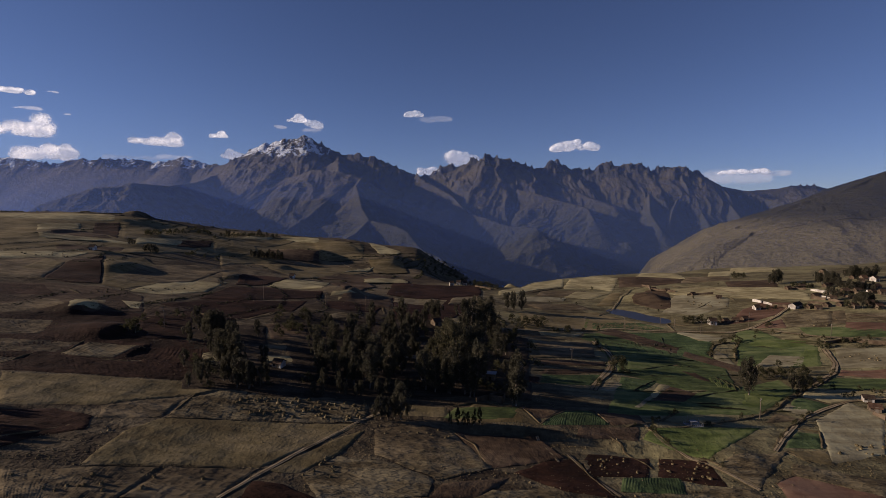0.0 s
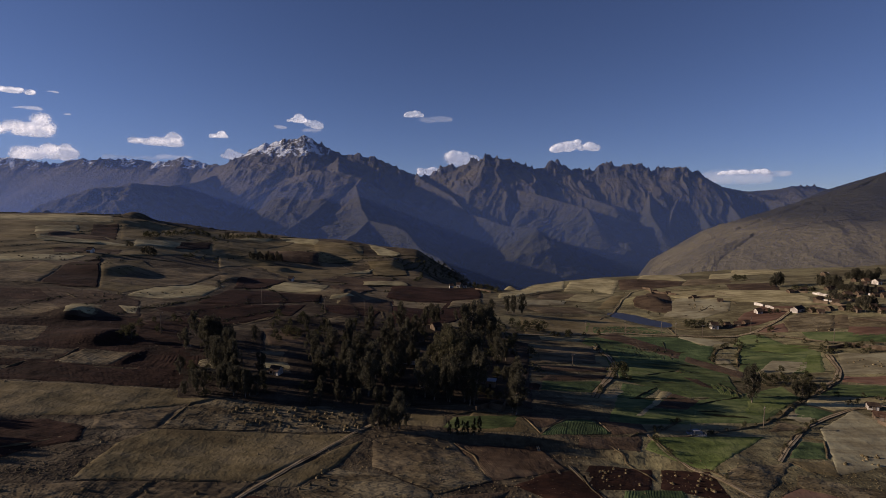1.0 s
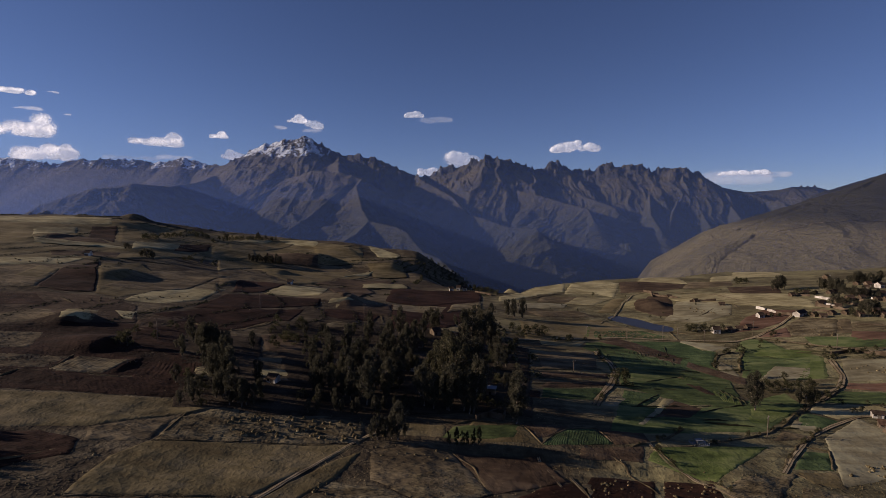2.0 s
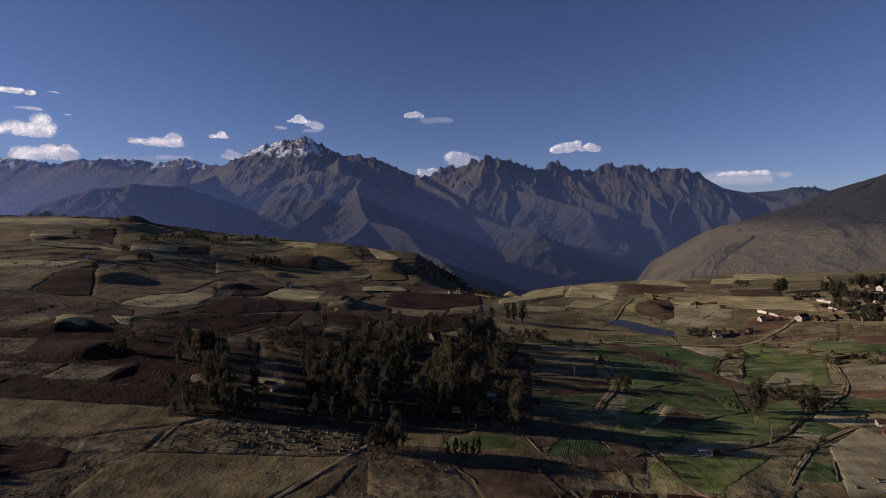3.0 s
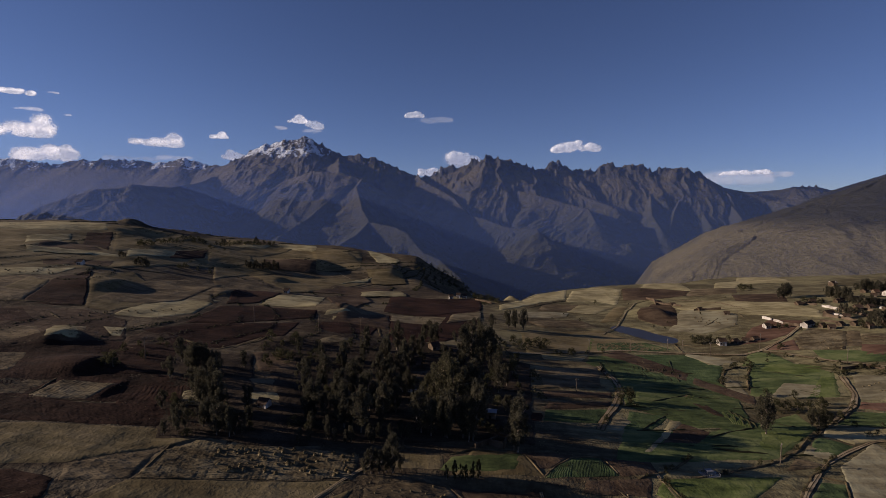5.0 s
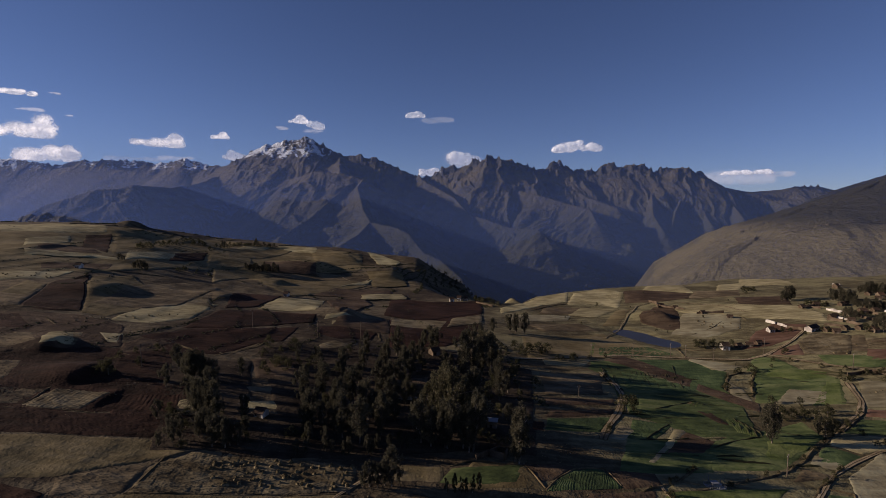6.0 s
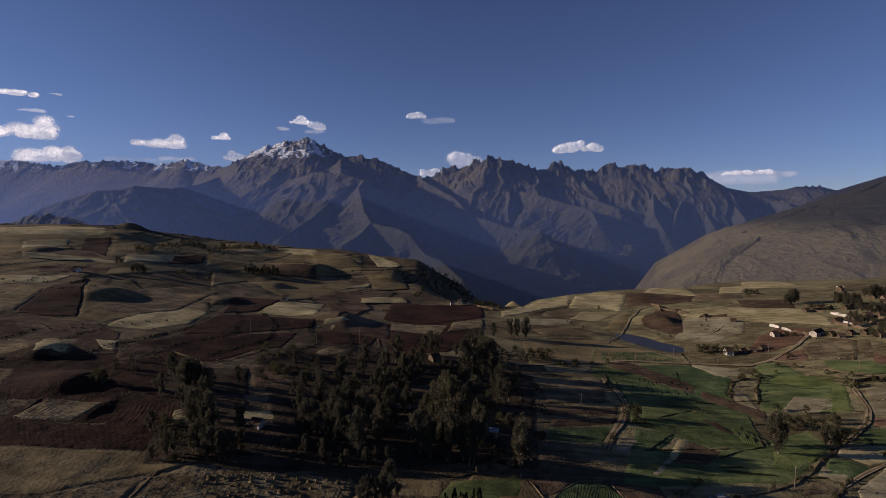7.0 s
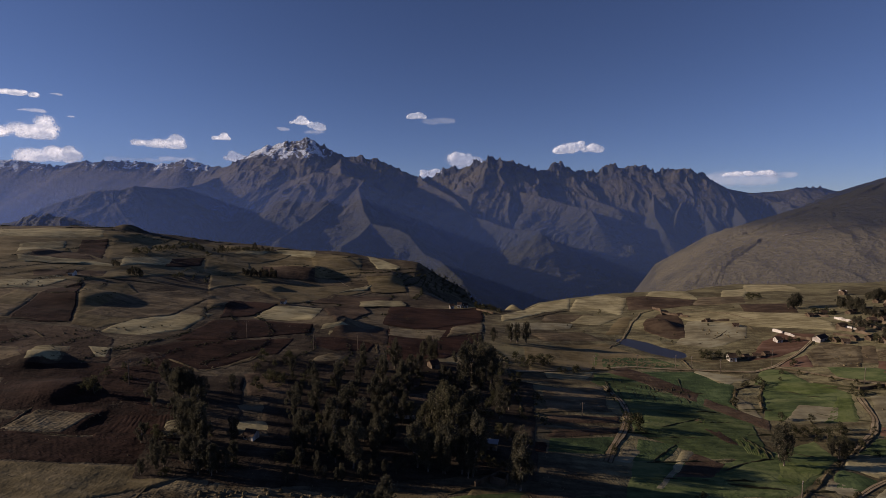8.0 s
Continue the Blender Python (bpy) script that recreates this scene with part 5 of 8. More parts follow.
tree("b", -63.2, 197.6, 3.3)
tree("b", -59.3, 199.8, 2.9)
tree("b", -67.1, 211.9, 3.1)
tree("b", -71.7, 205.5, 3.3)
tree("b", -74.3, 216.9, 5.0)
tree("b", -64.6, 198.4, 4.2)
tree("b", -63.8, 187.7, 2.6)
tree("b", -41.0, 222.5, 4.2)
tree("b", -50.8, 195.0, 3.6)
tree("b", -56.2, 200.1, 3.0)
tree("b", -33.0, 223.9, 4.7)
tree("b", -8.5, 215.2, 4.1)
tree("b", -16.9, 217.5, 4.0)
tree("b", -51.7, 204.0, 4.3)
tree("b", -8.4, 210.2, 4.5)
tree("b", -39.5, 198.6, 2.8)
tree("b", -79.3, 151.2, 2.8)
tree("b", -77.0, 148.4, 3.1)
tree("b", -76.2, 160.3, 2.3)
tree("b", -65.5, 132.7, 2.1)
tree("b", -51.9, 139.2, 2.5)
tree("b", -66.0, 132.2, 2.3)
tree("b", -78.3, 167.3, 3.7)
tree("b", -77.2, 170.1, 2.9)
tree("b", -77.6, 148.7, 2.5)
tree("b", -70.1, 142.4, 2.9)
tree("b", -82.4, 152.2, 2.3)
tree("b", -55.0, 146.0, 2.1)
tree("b", -87.6, 177.6, 3.9)
tree("b", -73.9, 150.4, 2.5)
tree("b", -65.8, 153.8, 3.0)
tree("b", -37.7, 143.8, 2.2)
tree("b", -28.0, 184.8, 2.8)
tree("b", -26.3, 172.7, 2.7)
tree("b", -15.9, 165.4, 2.1)
tree("b", -38.1, 168.8, 3.6)
tree("b", -9.9, 170.3, 2.1)
tree("b", -15.6, 179.5, 3.2)
tree("b", -17.1, 161.2, 2.7)
tree("b", -9.7, 186.1, 3.0)
tree("b", -14.0, 207.0, 3.1)
tree("b", -16.2, 222.0, 4.5)
tree("b", -19.4, 178.1, 2.7)
tree("b", -12.3, 141.8, 1.2)
tree("b", -27.5, 165.2, 2.8)
tree("b", -40.7, 199.6, 3.6)
tree("b", -17.2, 221.2, 3.2)
tree("b", -11.5, 150.2, 2.8)
tree("b", -41.6, 145.1, 3.2)
tree("e", 23.7, 170.8, 5.3)
tree("e", 21.9, 202.2, 10.0)
tree("e", 22.1, 169.6, 5.5)
tree("e", 0.5, 154.1, 5.1)
tree("b", 14.1, 178.5, 2.4)
tree("b", 17.4, 214.2, 2.7)
tree("b", 6.0, 207.3, 2.5)
tree("b", 11.1, 155.0, 3.1)
tree("b", -4.1, 171.7, 2.5)
tree("b", 13.2, 172.3, 3.5)
tree("b", 5.8, 208.8, 3.8)
tree("b", -3.2, 158.6, 2.6)
tree("b", 24.6, 170.8, 3.0)
tree("b", 0.7, 164.5, 2.3)
tree("b", 122.3, 393.1, 2.4)
tree("b", 93.1, 333.3, 1.9)
tree("b", 74.9, 335.2, 1.3)
tree("b", 86.8, 351.7, 1.5)
tree("b", 221.7, 385.9, 1.5)
tree("b", 88.4, 345.8, 1.6)
tree("b", 124.8, 400.8, 2.3)
tree("b", 146.8, 387.7, 1.5)
tree("b", 137.4, 319.4, 1.7)
tree("b", 179.9, 343.5, 2.1)
far_bush(178.4, 439.9, 1.6)
tree("b", 151.0, 329.6, 1.2)
tree("b", 142.1, 314.2, 1.8)
tree("b", 149.4, 350.6, 1.4)
tree("e", -8.9, 244.4, 9.2)
tree("e", 1.0, 208.6, 9.7)
tree("e", -4.5, 237.0, 9.2)
tree("e", -3.1, 240.4, 11.1)
tree("e", -11.9, 203.0, 7.6)
tree("e", 23.3, 225.8, 13.8)
tree("e", 4.1, 207.3, 9.4)
tree("e", 13.3, 242.3, 12.3)
tree("b", 35.0, 227.7, 5.0)
tree("b", 15.1, 215.9, 4.3)
tree("b", 20.0, 173.0, 4.3)
tree("b", 21.0, 201.5, 4.7)
tree("b", 29.3, 189.1, 4.0)
tree("b", 18.0, 187.9, 6.4)
tree("b", 29.9, 207.9, 7.2)
tree("b", 15.3, 226.9, 7.1)
tree("b", 27.0, 233.5, 6.5)
tree("b", 37.9, 204.3, 5.0)
tree("b", 253.1, 278.6, 4.6)
tree("b", 238.9, 282.5, 5.3)
tree("b", 250.3, 279.8, 4.4)
tree("e", 242.5, 280.8, 6.5)
tree("e", 245.6, 278.8, 9.3)
tree("b", 196.3, 219.5, 3.3)
tree("b", 193.7, 219.7, 2.2)
tree("b", 188.1, 234.1, 2.5)
tree("b", 191.7, 227.2, 3.0)
tree("b", 205.1, 228.5, 2.7)
tree("b", 196.9, 226.7, 2.3)
tree("b", 198.5, 226.5, 3.0)
tree("b", 139.0, 177.6, 3.6)
tree("b", 135.4, 181.3, 3.3)
tree("b", 148.2, 194.0, 3.1)
tree("b", 140.1, 181.8, 3.7)
tree("b", 146.8, 190.3, 3.1)
tree("b", 144.4, 180.6, 3.1)
tree("b", 144.9, 189.5, 3.7)
tree("b", 174.3, 250.9, 2.4)
tree("b", 161.5, 245.3, 2.1)
tree("b", 167.4, 252.8, 2.5)
tree("b", 181.7, 240.2, 2.3)
tree("b", -106.5, 195.2, 2.4)
tree("b", -109.7, 196.9, 3.4)
tree("b", -115.1, 191.8, 2.6)
tree("b", -108.0, 182.5, 2.8)
tree("b", -116.1, 184.4, 3.4)
tree("b", -106.8, 180.0, 2.2)
tree("b", 142.7, 166.0, 2.0)
tree("b", 153.0, 172.7, 1.8)
tree("b", 155.2, 169.0, 2.0)
tree("b", 155.9, 167.0, 2.0)
tree("b", 144.2, 173.6, 2.2)
tree("b", 145.8, 166.5, 2.2)
tree("b", 248.1, 278.8, 2.6)
tree("b", 254.3, 278.6, 2.7)
tree("b", 251.8, 274.6, 2.3)
tree("b", 152.2, 283.0, 3.0)
tree("b", 146.7, 278.7, 2.1)
tree("b", 149.8, 289.2, 2.8)
tree("b", 147.3, 290.4, 2.6)
tree("b", 144.8, 281.2, 3.8)
tree("b", 144.3, 283.4, 3.4)
tree("b", 209.7, 288.6, 2.7)
tree("b", 204.6, 300.5, 2.7)
tree("b", 199.6, 300.2, 2.5)
tree("b", 206.9, 296.8, 2.7)
tree("b", 202.6, 297.5, 2.6)
tree("b", 201.1, 300.4, 2.3)
tree("b", 208.4, 297.8, 2.2)
tree("b", 183.0, 230.6, 2.2)
tree("b", 178.1, 222.4, 2.0)
tree("b", 181.0, 223.1, 2.7)
tree("b", 180.5, 222.9, 2.5)
tree("b", 183.5, 223.9, 2.0)
tree("b", 180.4, 222.6, 2.2)
tree("b", 194.0, 226.0, 1.8)
tree("b", 178.4, 224.8, 2.5)
tree("b", 132.9, 202.8, 3.5)
tree("b", 133.7, 190.2, 2.1)
tree("b", 142.8, 200.9, 3.3)
tree("b", 138.5, 193.9, 2.4)
tree("b", 182.5, 264.3, 1.9)
tree("b", 181.7, 265.1, 1.9)
tree("b", 178.2, 261.3, 2.6)
tree("b", 181.9, 265.1, 2.5)
tree("b", 154.9, 187.8, 1.5)
tree("b", 145.0, 180.8, 1.7)
tree("b", 97.7, 147.5, 1.0)
tree("b", 145.4, 181.1, 2.0)
tree("b", 159.2, 192.0, 2.1)
tree("b", 79.9, 139.6, 1.2)
tree("b", 93.0, 145.5, 2.1)
tree("b", 85.5, 142.1, 1.1)
tree("b", 104.2, 150.9, 1.2)
tree("b", 111.6, 156.3, 1.9)
tree("b", 133.6, 172.7, 1.5)
tree("b", 78.6, 139.1, 1.5)
tree("b", 137.6, 175.6, 1.9)
tree("b", 125.9, 166.7, 2.4)
tree("b", 79.1, 139.4, 1.3)
tree("b", 118.8, 161.5, 1.8)
tree("b", 117.7, 150.4, 1.7)
tree("b", 108.9, 143.7, 1.5)
tree("b", 113.4, 147.2, 2.0)
tree("b", 96.8, 132.9, 1.0)
tree("b", 95.8, 131.9, 1.3)
tree("b", 117.3, 150.1, 1.4)
tree("b", 107.7, 142.7, 1.7)
tree("b", 119.7, 151.9, 1.2)
tree("b", 141.1, 239.7, 2.3)
tree("b", 125.6, 221.1, 2.7)
tree("b", 142.9, 240.7, 2.8)
tree("b", 124.4, 219.2, 3.3)
tree("b", 132.1, 231.8, 2.8)
tree("b", 140.1, 239.2, 2.2)
tree("b", 138.6, 224.4, 2.2)
tree("b", 132.0, 212.8, 1.6)
tree("b", 145.5, 234.0, 2.4)
tree("b", 148.9, 238.3, 1.8)
tree("b", 136.1, 219.9, 1.9)
tree("b", 150.5, 240.3, 3.2)
tree("b", 57.0, 171.0, 1.9)
tree("b", 73.0, 223.7, 2.3)
tree("b", 73.5, 218.2, 1.6)
tree("b", 71.4, 200.6, 1.9)
tree("b", 73.1, 223.7, 2.5)
tree("b", 55.6, 168.0, 2.5)
tree("b", 74.5, 208.5, 1.6)
tree("b", 75.6, 255.8, 2.0)
tree("b", 65.8, 250.7, 1.9)
tree("b", 84.5, 258.5, 3.0)
tree("b", 60.4, 248.5, 2.3)
tree("b", 66.4, 250.9, 3.8)
tree("b", 59.9, 248.5, 2.2)
tree("b", 64.9, 250.2, 3.6)
tree("b", 57.1, 247.5, 3.0)
tree("b", 72.5, 146.4, 1.4)
tree("b", 70.0, 144.4, 1.6)
tree("b", 55.3, 134.1, 1.0)
tree("b", 73.0, 146.8, 1.6)
tree("b", 61.8, 137.8, 2.0)
tree("b", 64.6, 139.7, 1.6)
tree("b", 60.1, 123.9, 1.6)
tree("b", 60.0, 125.2, 1.4)
tree("b", 68.1, 112.5, 1.3)
tree("b", 59.5, 130.3, 1.1)
tree("b", 67.2, 115.0, 1.5)
tree("b", 59.3, 131.6, 2.0)
tree("b", 59.5, 130.4, 1.1)
tree("b", 59.2, 132.1, 1.4)
far_bush(-264.4, 430.1, 4.8)
far_bush(-263.8, 433.2, 5.1)
far_bush(-265.6, 436.3, 5.1)
far_bush(-262.0, 435.6, 3.0)
far_bush(-266.2, 445.3, 4.1)
far_bush(-273.6, 461.2, 3.3)
far_bush(-260.3, 441.3, 4.7)
far_bush(-261.4, 446.1, 3.1)
far_bush(-274.0, 472.4, 2.8)
far_bush(-274.7, 478.1, 3.3)
far_bush(-262.1, 460.6, 3.5)
far_bush(-270.2, 478.1, 4.5)
far_bush(-263.7, 467.7, 4.5)
far_bush(-265.0, 476.5, 3.5)
far_bush(-272.9, 492.2, 3.1)
far_bush(-271.1, 491.7, 4.3)
far_bush(-266.7, 487.4, 3.6)
far_bush(-264.8, 489.1, 4.0)
far_bush(-268.2, 499.4, 4.5)
far_bush(-262.3, 491.6, 2.8)
far_bush(-262.8, 499.4, 2.8)
far_bush(-268.8, 515.3, 4.2)
far_bush(-270.5, 519.5, 3.2)
far_bush(-268.1, 523.5, 4.7)
far_bush(-260.2, 512.6, 3.6)
far_bush(-262.9, 519.8, 4.7)
far_bush(-259.4, 516.2, 4.8)
far_bush(-261.1, 527.4, 5.2)
far_bush(-257.1, 520.5, 4.3)
far_bush(-252.1, 518.9, 5.1)
far_bush(-250.7, 519.0, 3.6)
far_bush(-251.3, 523.1, 3.1)
far_bush(-236.0, 498.4, 3.2)
far_bush(-235.2, 498.3, 4.1)
far_bush(-242.5, 527.9, 4.3)
far_bush(-240.9, 532.7, 3.8)
far_bush(-235.9, 522.8, 2.8)
far_bush(-237.0, 533.5, 3.1)
far_bush(-235.3, 537.2, 4.4)
far_bush(-243.3, 561.9, 3.9)
far_bush(-235.8, 546.8, 3.5)
far_bush(-234.8, 552.8, 4.9)
far_bush(-235.3, 563.9, 4.0)
far_bush(-233.3, 564.2, 3.5)
far_bush(-232.9, 567.8, 3.7)
far_bush(-225.7, 561.0, 4.3)
far_bush(-227.5, 569.1, 3.0)
far_bush(-223.7, 564.9, 5.0)
far_bush(-221.8, 567.8, 4.7)
far_bush(-219.8, 572.3, 4.7)
far_bush(-218.1, 573.0, 3.5)
far_bush(-215.1, 573.2, 4.5)
far_bush(-212.0, 571.1, 4.4)
far_bush(-214.7, 588.3, 4.1)
far_bush(-208.1, 575.4, 3.9)
far_bush(-204.1, 576.6, 4.8)
far_bush(-202.6, 576.7, 4.6)
far_bush(-199.8, 580.7, 4.9)
tree("e", -240.1, 536.2, 7.4)
tree("e", -240.7, 542.6, 5.8)
tree("e", -237.3, 536.0, 7.3)
tree("e", -220.6, 575.8, 6.5)
tree("e", -222.8, 587.4, 6.7)
tree("e", -217.9, 578.6, 5.4)
tree("e", -240.3, 369.3, 5.2)
tree("e", -243.2, 376.1, 3.8)
tree("e", -239.1, 371.3, 4.0)
tree("e", -238.2, 372.6, 3.4)
tree("e", -219.4, 353.9, 4.4)
tree("e", -218.1, 353.3, 4.9)
tree("e", -218.8, 357.0, 6.0)
tree("e", -214.7, 353.2, 6.5)
tree("e", -212.1, 351.2, 4.2)
tree("e", -214.5, 358.0, 5.8)
tree("e", -210.6, 353.4, 5.6)
tree("e", -210.8, 355.9, 4.6)
tree("e", -177.3, 445.0, 6.4)
tree("e", -174.7, 443.6, 5.8)
tree("e", -174.0, 444.6, 5.6)
tree("e", -173.6, 445.0, 6.4)
tree("e", -170.8, 444.2, 6.5)
tree("e", -170.5, 444.8, 4.2)
tree("e", -170.5, 447.5, 6.6)
tree("e", -169.2, 447.9, 7.6)
tree("e", -168.4, 450.4, 5.1)
tree("e", -165.7, 446.7, 5.7)
tree("e", -164.1, 448.6, 6.5)
tree("e", -163.5, 448.3, 6.1)
tree("e", -163.9, 453.8, 8.0)
tree("e", -162.7, 454.7, 6.0)
tree("e", -161.1, 452.7, 5.9)
tree("e", -159.3, 452.3, 7.4)
tree("e", -159.1, 454.6, 5.3)
tree("e", -156.3, 454.5, 5.1)
tree("e", -157.3, 458.9, 8.0)
tree("e", -155.1, 456.5, 6.0)
tree("e", -153.5, 457.6, 7.1)
tree("e", -152.5, 456.8, 5.4)
tree("b", -199.9, 374.0, 2.7)
tree("b", -198.9, 375.3, 2.8)
tree("b", -197.9, 377.6, 2.2)
tree("b", -198.8, 381.1, 3.9)
tree("b", -198.2, 385.6, 2.1)
tree("e", 284.7, 365.0, 8.2)
tree("e", 282.9, 361.2, 7.8)
tree("e", 285.1, 362.1, 7.3)
tree("e", 286.7, 362.8, 6.9)
tree("e", 287.9, 362.8, 9.5)
tree("e", 284.7, 357.6, 6.8)
tree("e", 281.4, 351.8, 6.1)
tree("e", 284.1, 354.2, 7.9)
tree("e", 287.3, 356.9, 8.3)
tree("e", 288.2, 355.8, 6.5)
tree("e", 283.2, 348.3, 8.7)
tree("e", 283.7, 348.6, 10.2)
tree("e", 284.3, 346.5, 5.6)
tree("e", 288.0, 349.9, 8.6)
tree("e", 284.5, 344.1, 6.1)
tree("e", 283.3, 342.2, 6.1)
tree("e", 324.1, 386.9, 6.2)
tree("e", 329.2, 391.1, 5.9)
tree("e", 329.5, 390.0, 5.7)
tree("e", 323.4, 380.7, 9.7)
tree("e", 326.8, 383.8, 7.0)
tree("e", 327.5, 381.9, 10.0)
tree("e", 333.3, 387.3, 8.9)
tree("e", 327.2, 378.9, 7.9)
tree("e", 329.5, 378.6, 8.5)
tree("e", 329.9, 378.4, 6.7)
tree("e", 332.0, 378.3, 6.1)
tree("e", 334.9, 380.6, 9.0)
tree("e", 330.3, 373.9, 8.6)
tree("e", 331.8, 374.1, 5.9)
tree("e", 334.2, 375.1, 6.6)
tree("e", 337.8, 376.1, 7.0)
tree("e", 344.5, 382.0, 9.0)
tree("e", 343.1, 380.1, 10.1)
tree("b", 262.4, 360.9, 2.3)
tree("b", 259.9, 355.3, 3.7)
tree("b", 260.3, 355.6, 2.8)
tree("b", 263.3, 357.8, 3.3)
tree("b", 263.5, 356.3, 2.4)
tree("b", 262.1, 352.0, 3.6)
tree("b", 260.9, 349.4, 3.1)
tree("b", 263.8, 351.3, 3.5)
tree("b", 268.2, 355.9, 2.2)
tree("b", 269.1, 355.8, 3.8)
tree("b", 264.1, 347.2, 2.1)
tree("b", 263.8, 345.2, 3.3)
tree("b", 267.3, 348.3, 2.3)
tree("b", 270.0, 350.7, 2.8)
tree("e", 252.3, 292.1, 5.1)
tree("e", 256.0, 294.9, 5.2)
tree("e", 256.8, 294.2, 6.5)
tree("e", 254.0, 289.7, 6.0)
tree("e", 256.5, 289.5, 7.3)
tree("e", 255.6, 287.7, 5.0)
tree("e", 259.5, 290.2, 7.3)
tree("e", 260.8, 290.0, 5.3)
tree("e", 260.7, 289.4, 4.8)
tree("e", 252.5, 369.9, 7.6)
tree("e", 257.4, 375.1, 7.2)
tree("e", 256.0, 370.0, 6.6)
tree("e", 256.6, 369.9, 10.6)
tree("e", 259.7, 371.4, 10.8)
tree("e", 263.3, 375.7, 9.8)
tree("e", 264.2, 374.1, 8.6)
far_bush(258.6, 426.3, 3.6)
far_bush(263.5, 434.1, 4.9)
far_bush(254.1, 415.5, 2.8)
far_bush(266.9, 434.4, 3.7)
far_bush(266.1, 431.0, 3.7)
far_bush(269.9, 434.1, 2.8)
far_bush(270.9, 431.8, 4.0)
far_bush(267.6, 425.5, 2.9)
tree("e", 251.5, 312.7, 6.7)
tree("e", 249.5, 306.3, 8.0)
tree("e", 252.7, 309.6, 6.7)
tree("e", 250.6, 303.9, 6.1)
tree("b", 221.7, 292.4, 2.9)
tree("b", 223.4, 293.0, 2.7)
tree("b", 225.4, 293.6, 2.0)
tree("b", 223.7, 289.4, 2.7)
tree("b", 227.1, 291.0, 1.7)
tree("e", 280.2, 340.2, 5.9)
tree("e", 280.5, 337.3, 4.4)
tree("e", 283.2, 337.9, 5.0)
tree("e", 281.1, 334.0, 4.6)
tree("e", 282.9, 333.3, 7.1)
tree("e", 280.3, 327.7, 6.7)
tree("e", 283.9, 329.1, 5.9)
tree("e", 284.6, 327.6, 7.9)
tree("e", 285.3, 326.4, 5.2)
tree("e", 288.9, 328.0, 4.7)
tree("e", 290.7, 329.4, 5.2)
tree("e", 291.4, 326.8, 4.4)
tree("e", 289.9, 322.7, 4.3)
tree("e", 294.0, 326.6, 5.6)
tree("b", 253.9, 317.5, 2.8)
tree("b", 257.7, 321.2, 2.4)
tree("b", 261.7, 322.9, 2.8)
tree("b", 258.7, 314.9, 2.0)
tree("b", 263.6, 318.9, 3.0)
tree("b", 259.7, 311.6, 3.1)
tree("b", 264.6, 315.6, 3.3)
tree("b", 265.7, 313.2, 2.5)
tree("b", 264.3, 308.0, 2.7)
tree("b", 268.2, 309.4, 2.0)
tree("b", 270.4, 309.7, 1.9)
tree("b", 274.0, 310.8, 2.8)
tree("b", 269.7, 304.6, 2.4)
tree("b", 274.1, 307.7, 2.1)
tree("b", 29.7, 400.5, 4.1)
tree("b", 30.2, 397.7, 2.9)
tree("b", 32.0, 394.8, 4.3)
tree("b", 33.1, 398.7, 2.7)
tree("b", 34.3, 396.4, 2.5)
tree("b", 34.6, 395.2, 4.0)
tree("b", 36.6, 396.2, 4.2)
tree("b", 36.9, 393.7, 4.3)
tree("b", 38.0, 389.7, 3.2)
tree("b", 38.7, 393.0, 3.7)
tree("b", 40.0, 392.6, 3.1)
tree("b", 40.9, 392.2, 3.2)
tree("b", 41.9, 385.6, 3.3)
tree("b", 43.2, 382.4, 4.4)
tree("e", -70.7, 149.9, 11.1)
tree("e", -69.4, 149.5, 11.2)
tree("e", -65.6, 147.9, 11.5)
tree("e", -63.7, 147.0, 12.5)
tree("e", -64.5, 138.6, 7.1)
tree("e", -62.9, 138.5, 8.2)
tree("e", -59.0, 136.4, 7.3)
tree("e", -57.5, 136.2, 7.2)
tree("e", -54.6, 135.4, 7.5)
tree("e", -5.5, 149.1, 12.8)
tree("e", -2.5, 147.2, 11.2)
tree("e", 1.6, 147.1, 11.5)
tree("e", 2.2, 146.9, 13.9)
tree("e", 6.8, 147.3, 11.9)
tree("e", 8.4, 146.1, 12.8)
tree("e", 9.6, 146.9, 16.3)
tree("b", 13.0, 155.8, 3.2)
tree("b", 14.9, 154.5, 2.5)
tree("b", 16.1, 153.0, 2.7)
tree("b", 18.6, 151.9, 2.9)
tree("b", 20.7, 150.2, 3.0)
tree("e", -87.9, 175.6, 7.7)
tree("e", -83.9, 173.8, 10.2)
tree("e", -81.2, 173.0, 10.0)
tree("e", -77.0, 173.0, 8.0)
tree("e", -11.5, 126.3, 9.5)
tree("e", -9.6, 127.2, 4.1)
tree("e", -16.6, 124.9, 6.2)
tree("e", -14.7, 125.1, 6.0)
tree("e", -18.1, 124.1, 4.0)
tree("e", -13.1, 126.2, 5.0)
far_bush(-24.0, 562.8, 3.0)
far_bush(-19.1, 582.7, 3.4)
far_bush(-14.0, 581.0, 4.4)
far_bush(-12.1, 576.9, 4.0)
far_bush(-9.2, 570.5, 2.9)
far_bush(-5.4, 583.7, 3.4)
far_bush(-0.8, 569.0, 3.7)
far_bush(2.0, 580.9, 5.4)
far_bush(5.6, 573.6, 3.7)
far_bush(11.8, 578.6, 4.6)
far_bush(15.0, 573.3, 5.1)
far_bush(19.7, 584.3, 2.9)
far_bush(24.9, 576.9, 3.2)
far_bush(28.1, 561.1, 4.7)
far_bush(31.4, 555.6, 3.7)
far_bush(34.3, 540.3, 4.8)
far_bush(26.2, 401.4, 4.6)
tree("b", 30.9, 396.3, 4.1)
far_bush(-25.9, 536.4, 4.1)
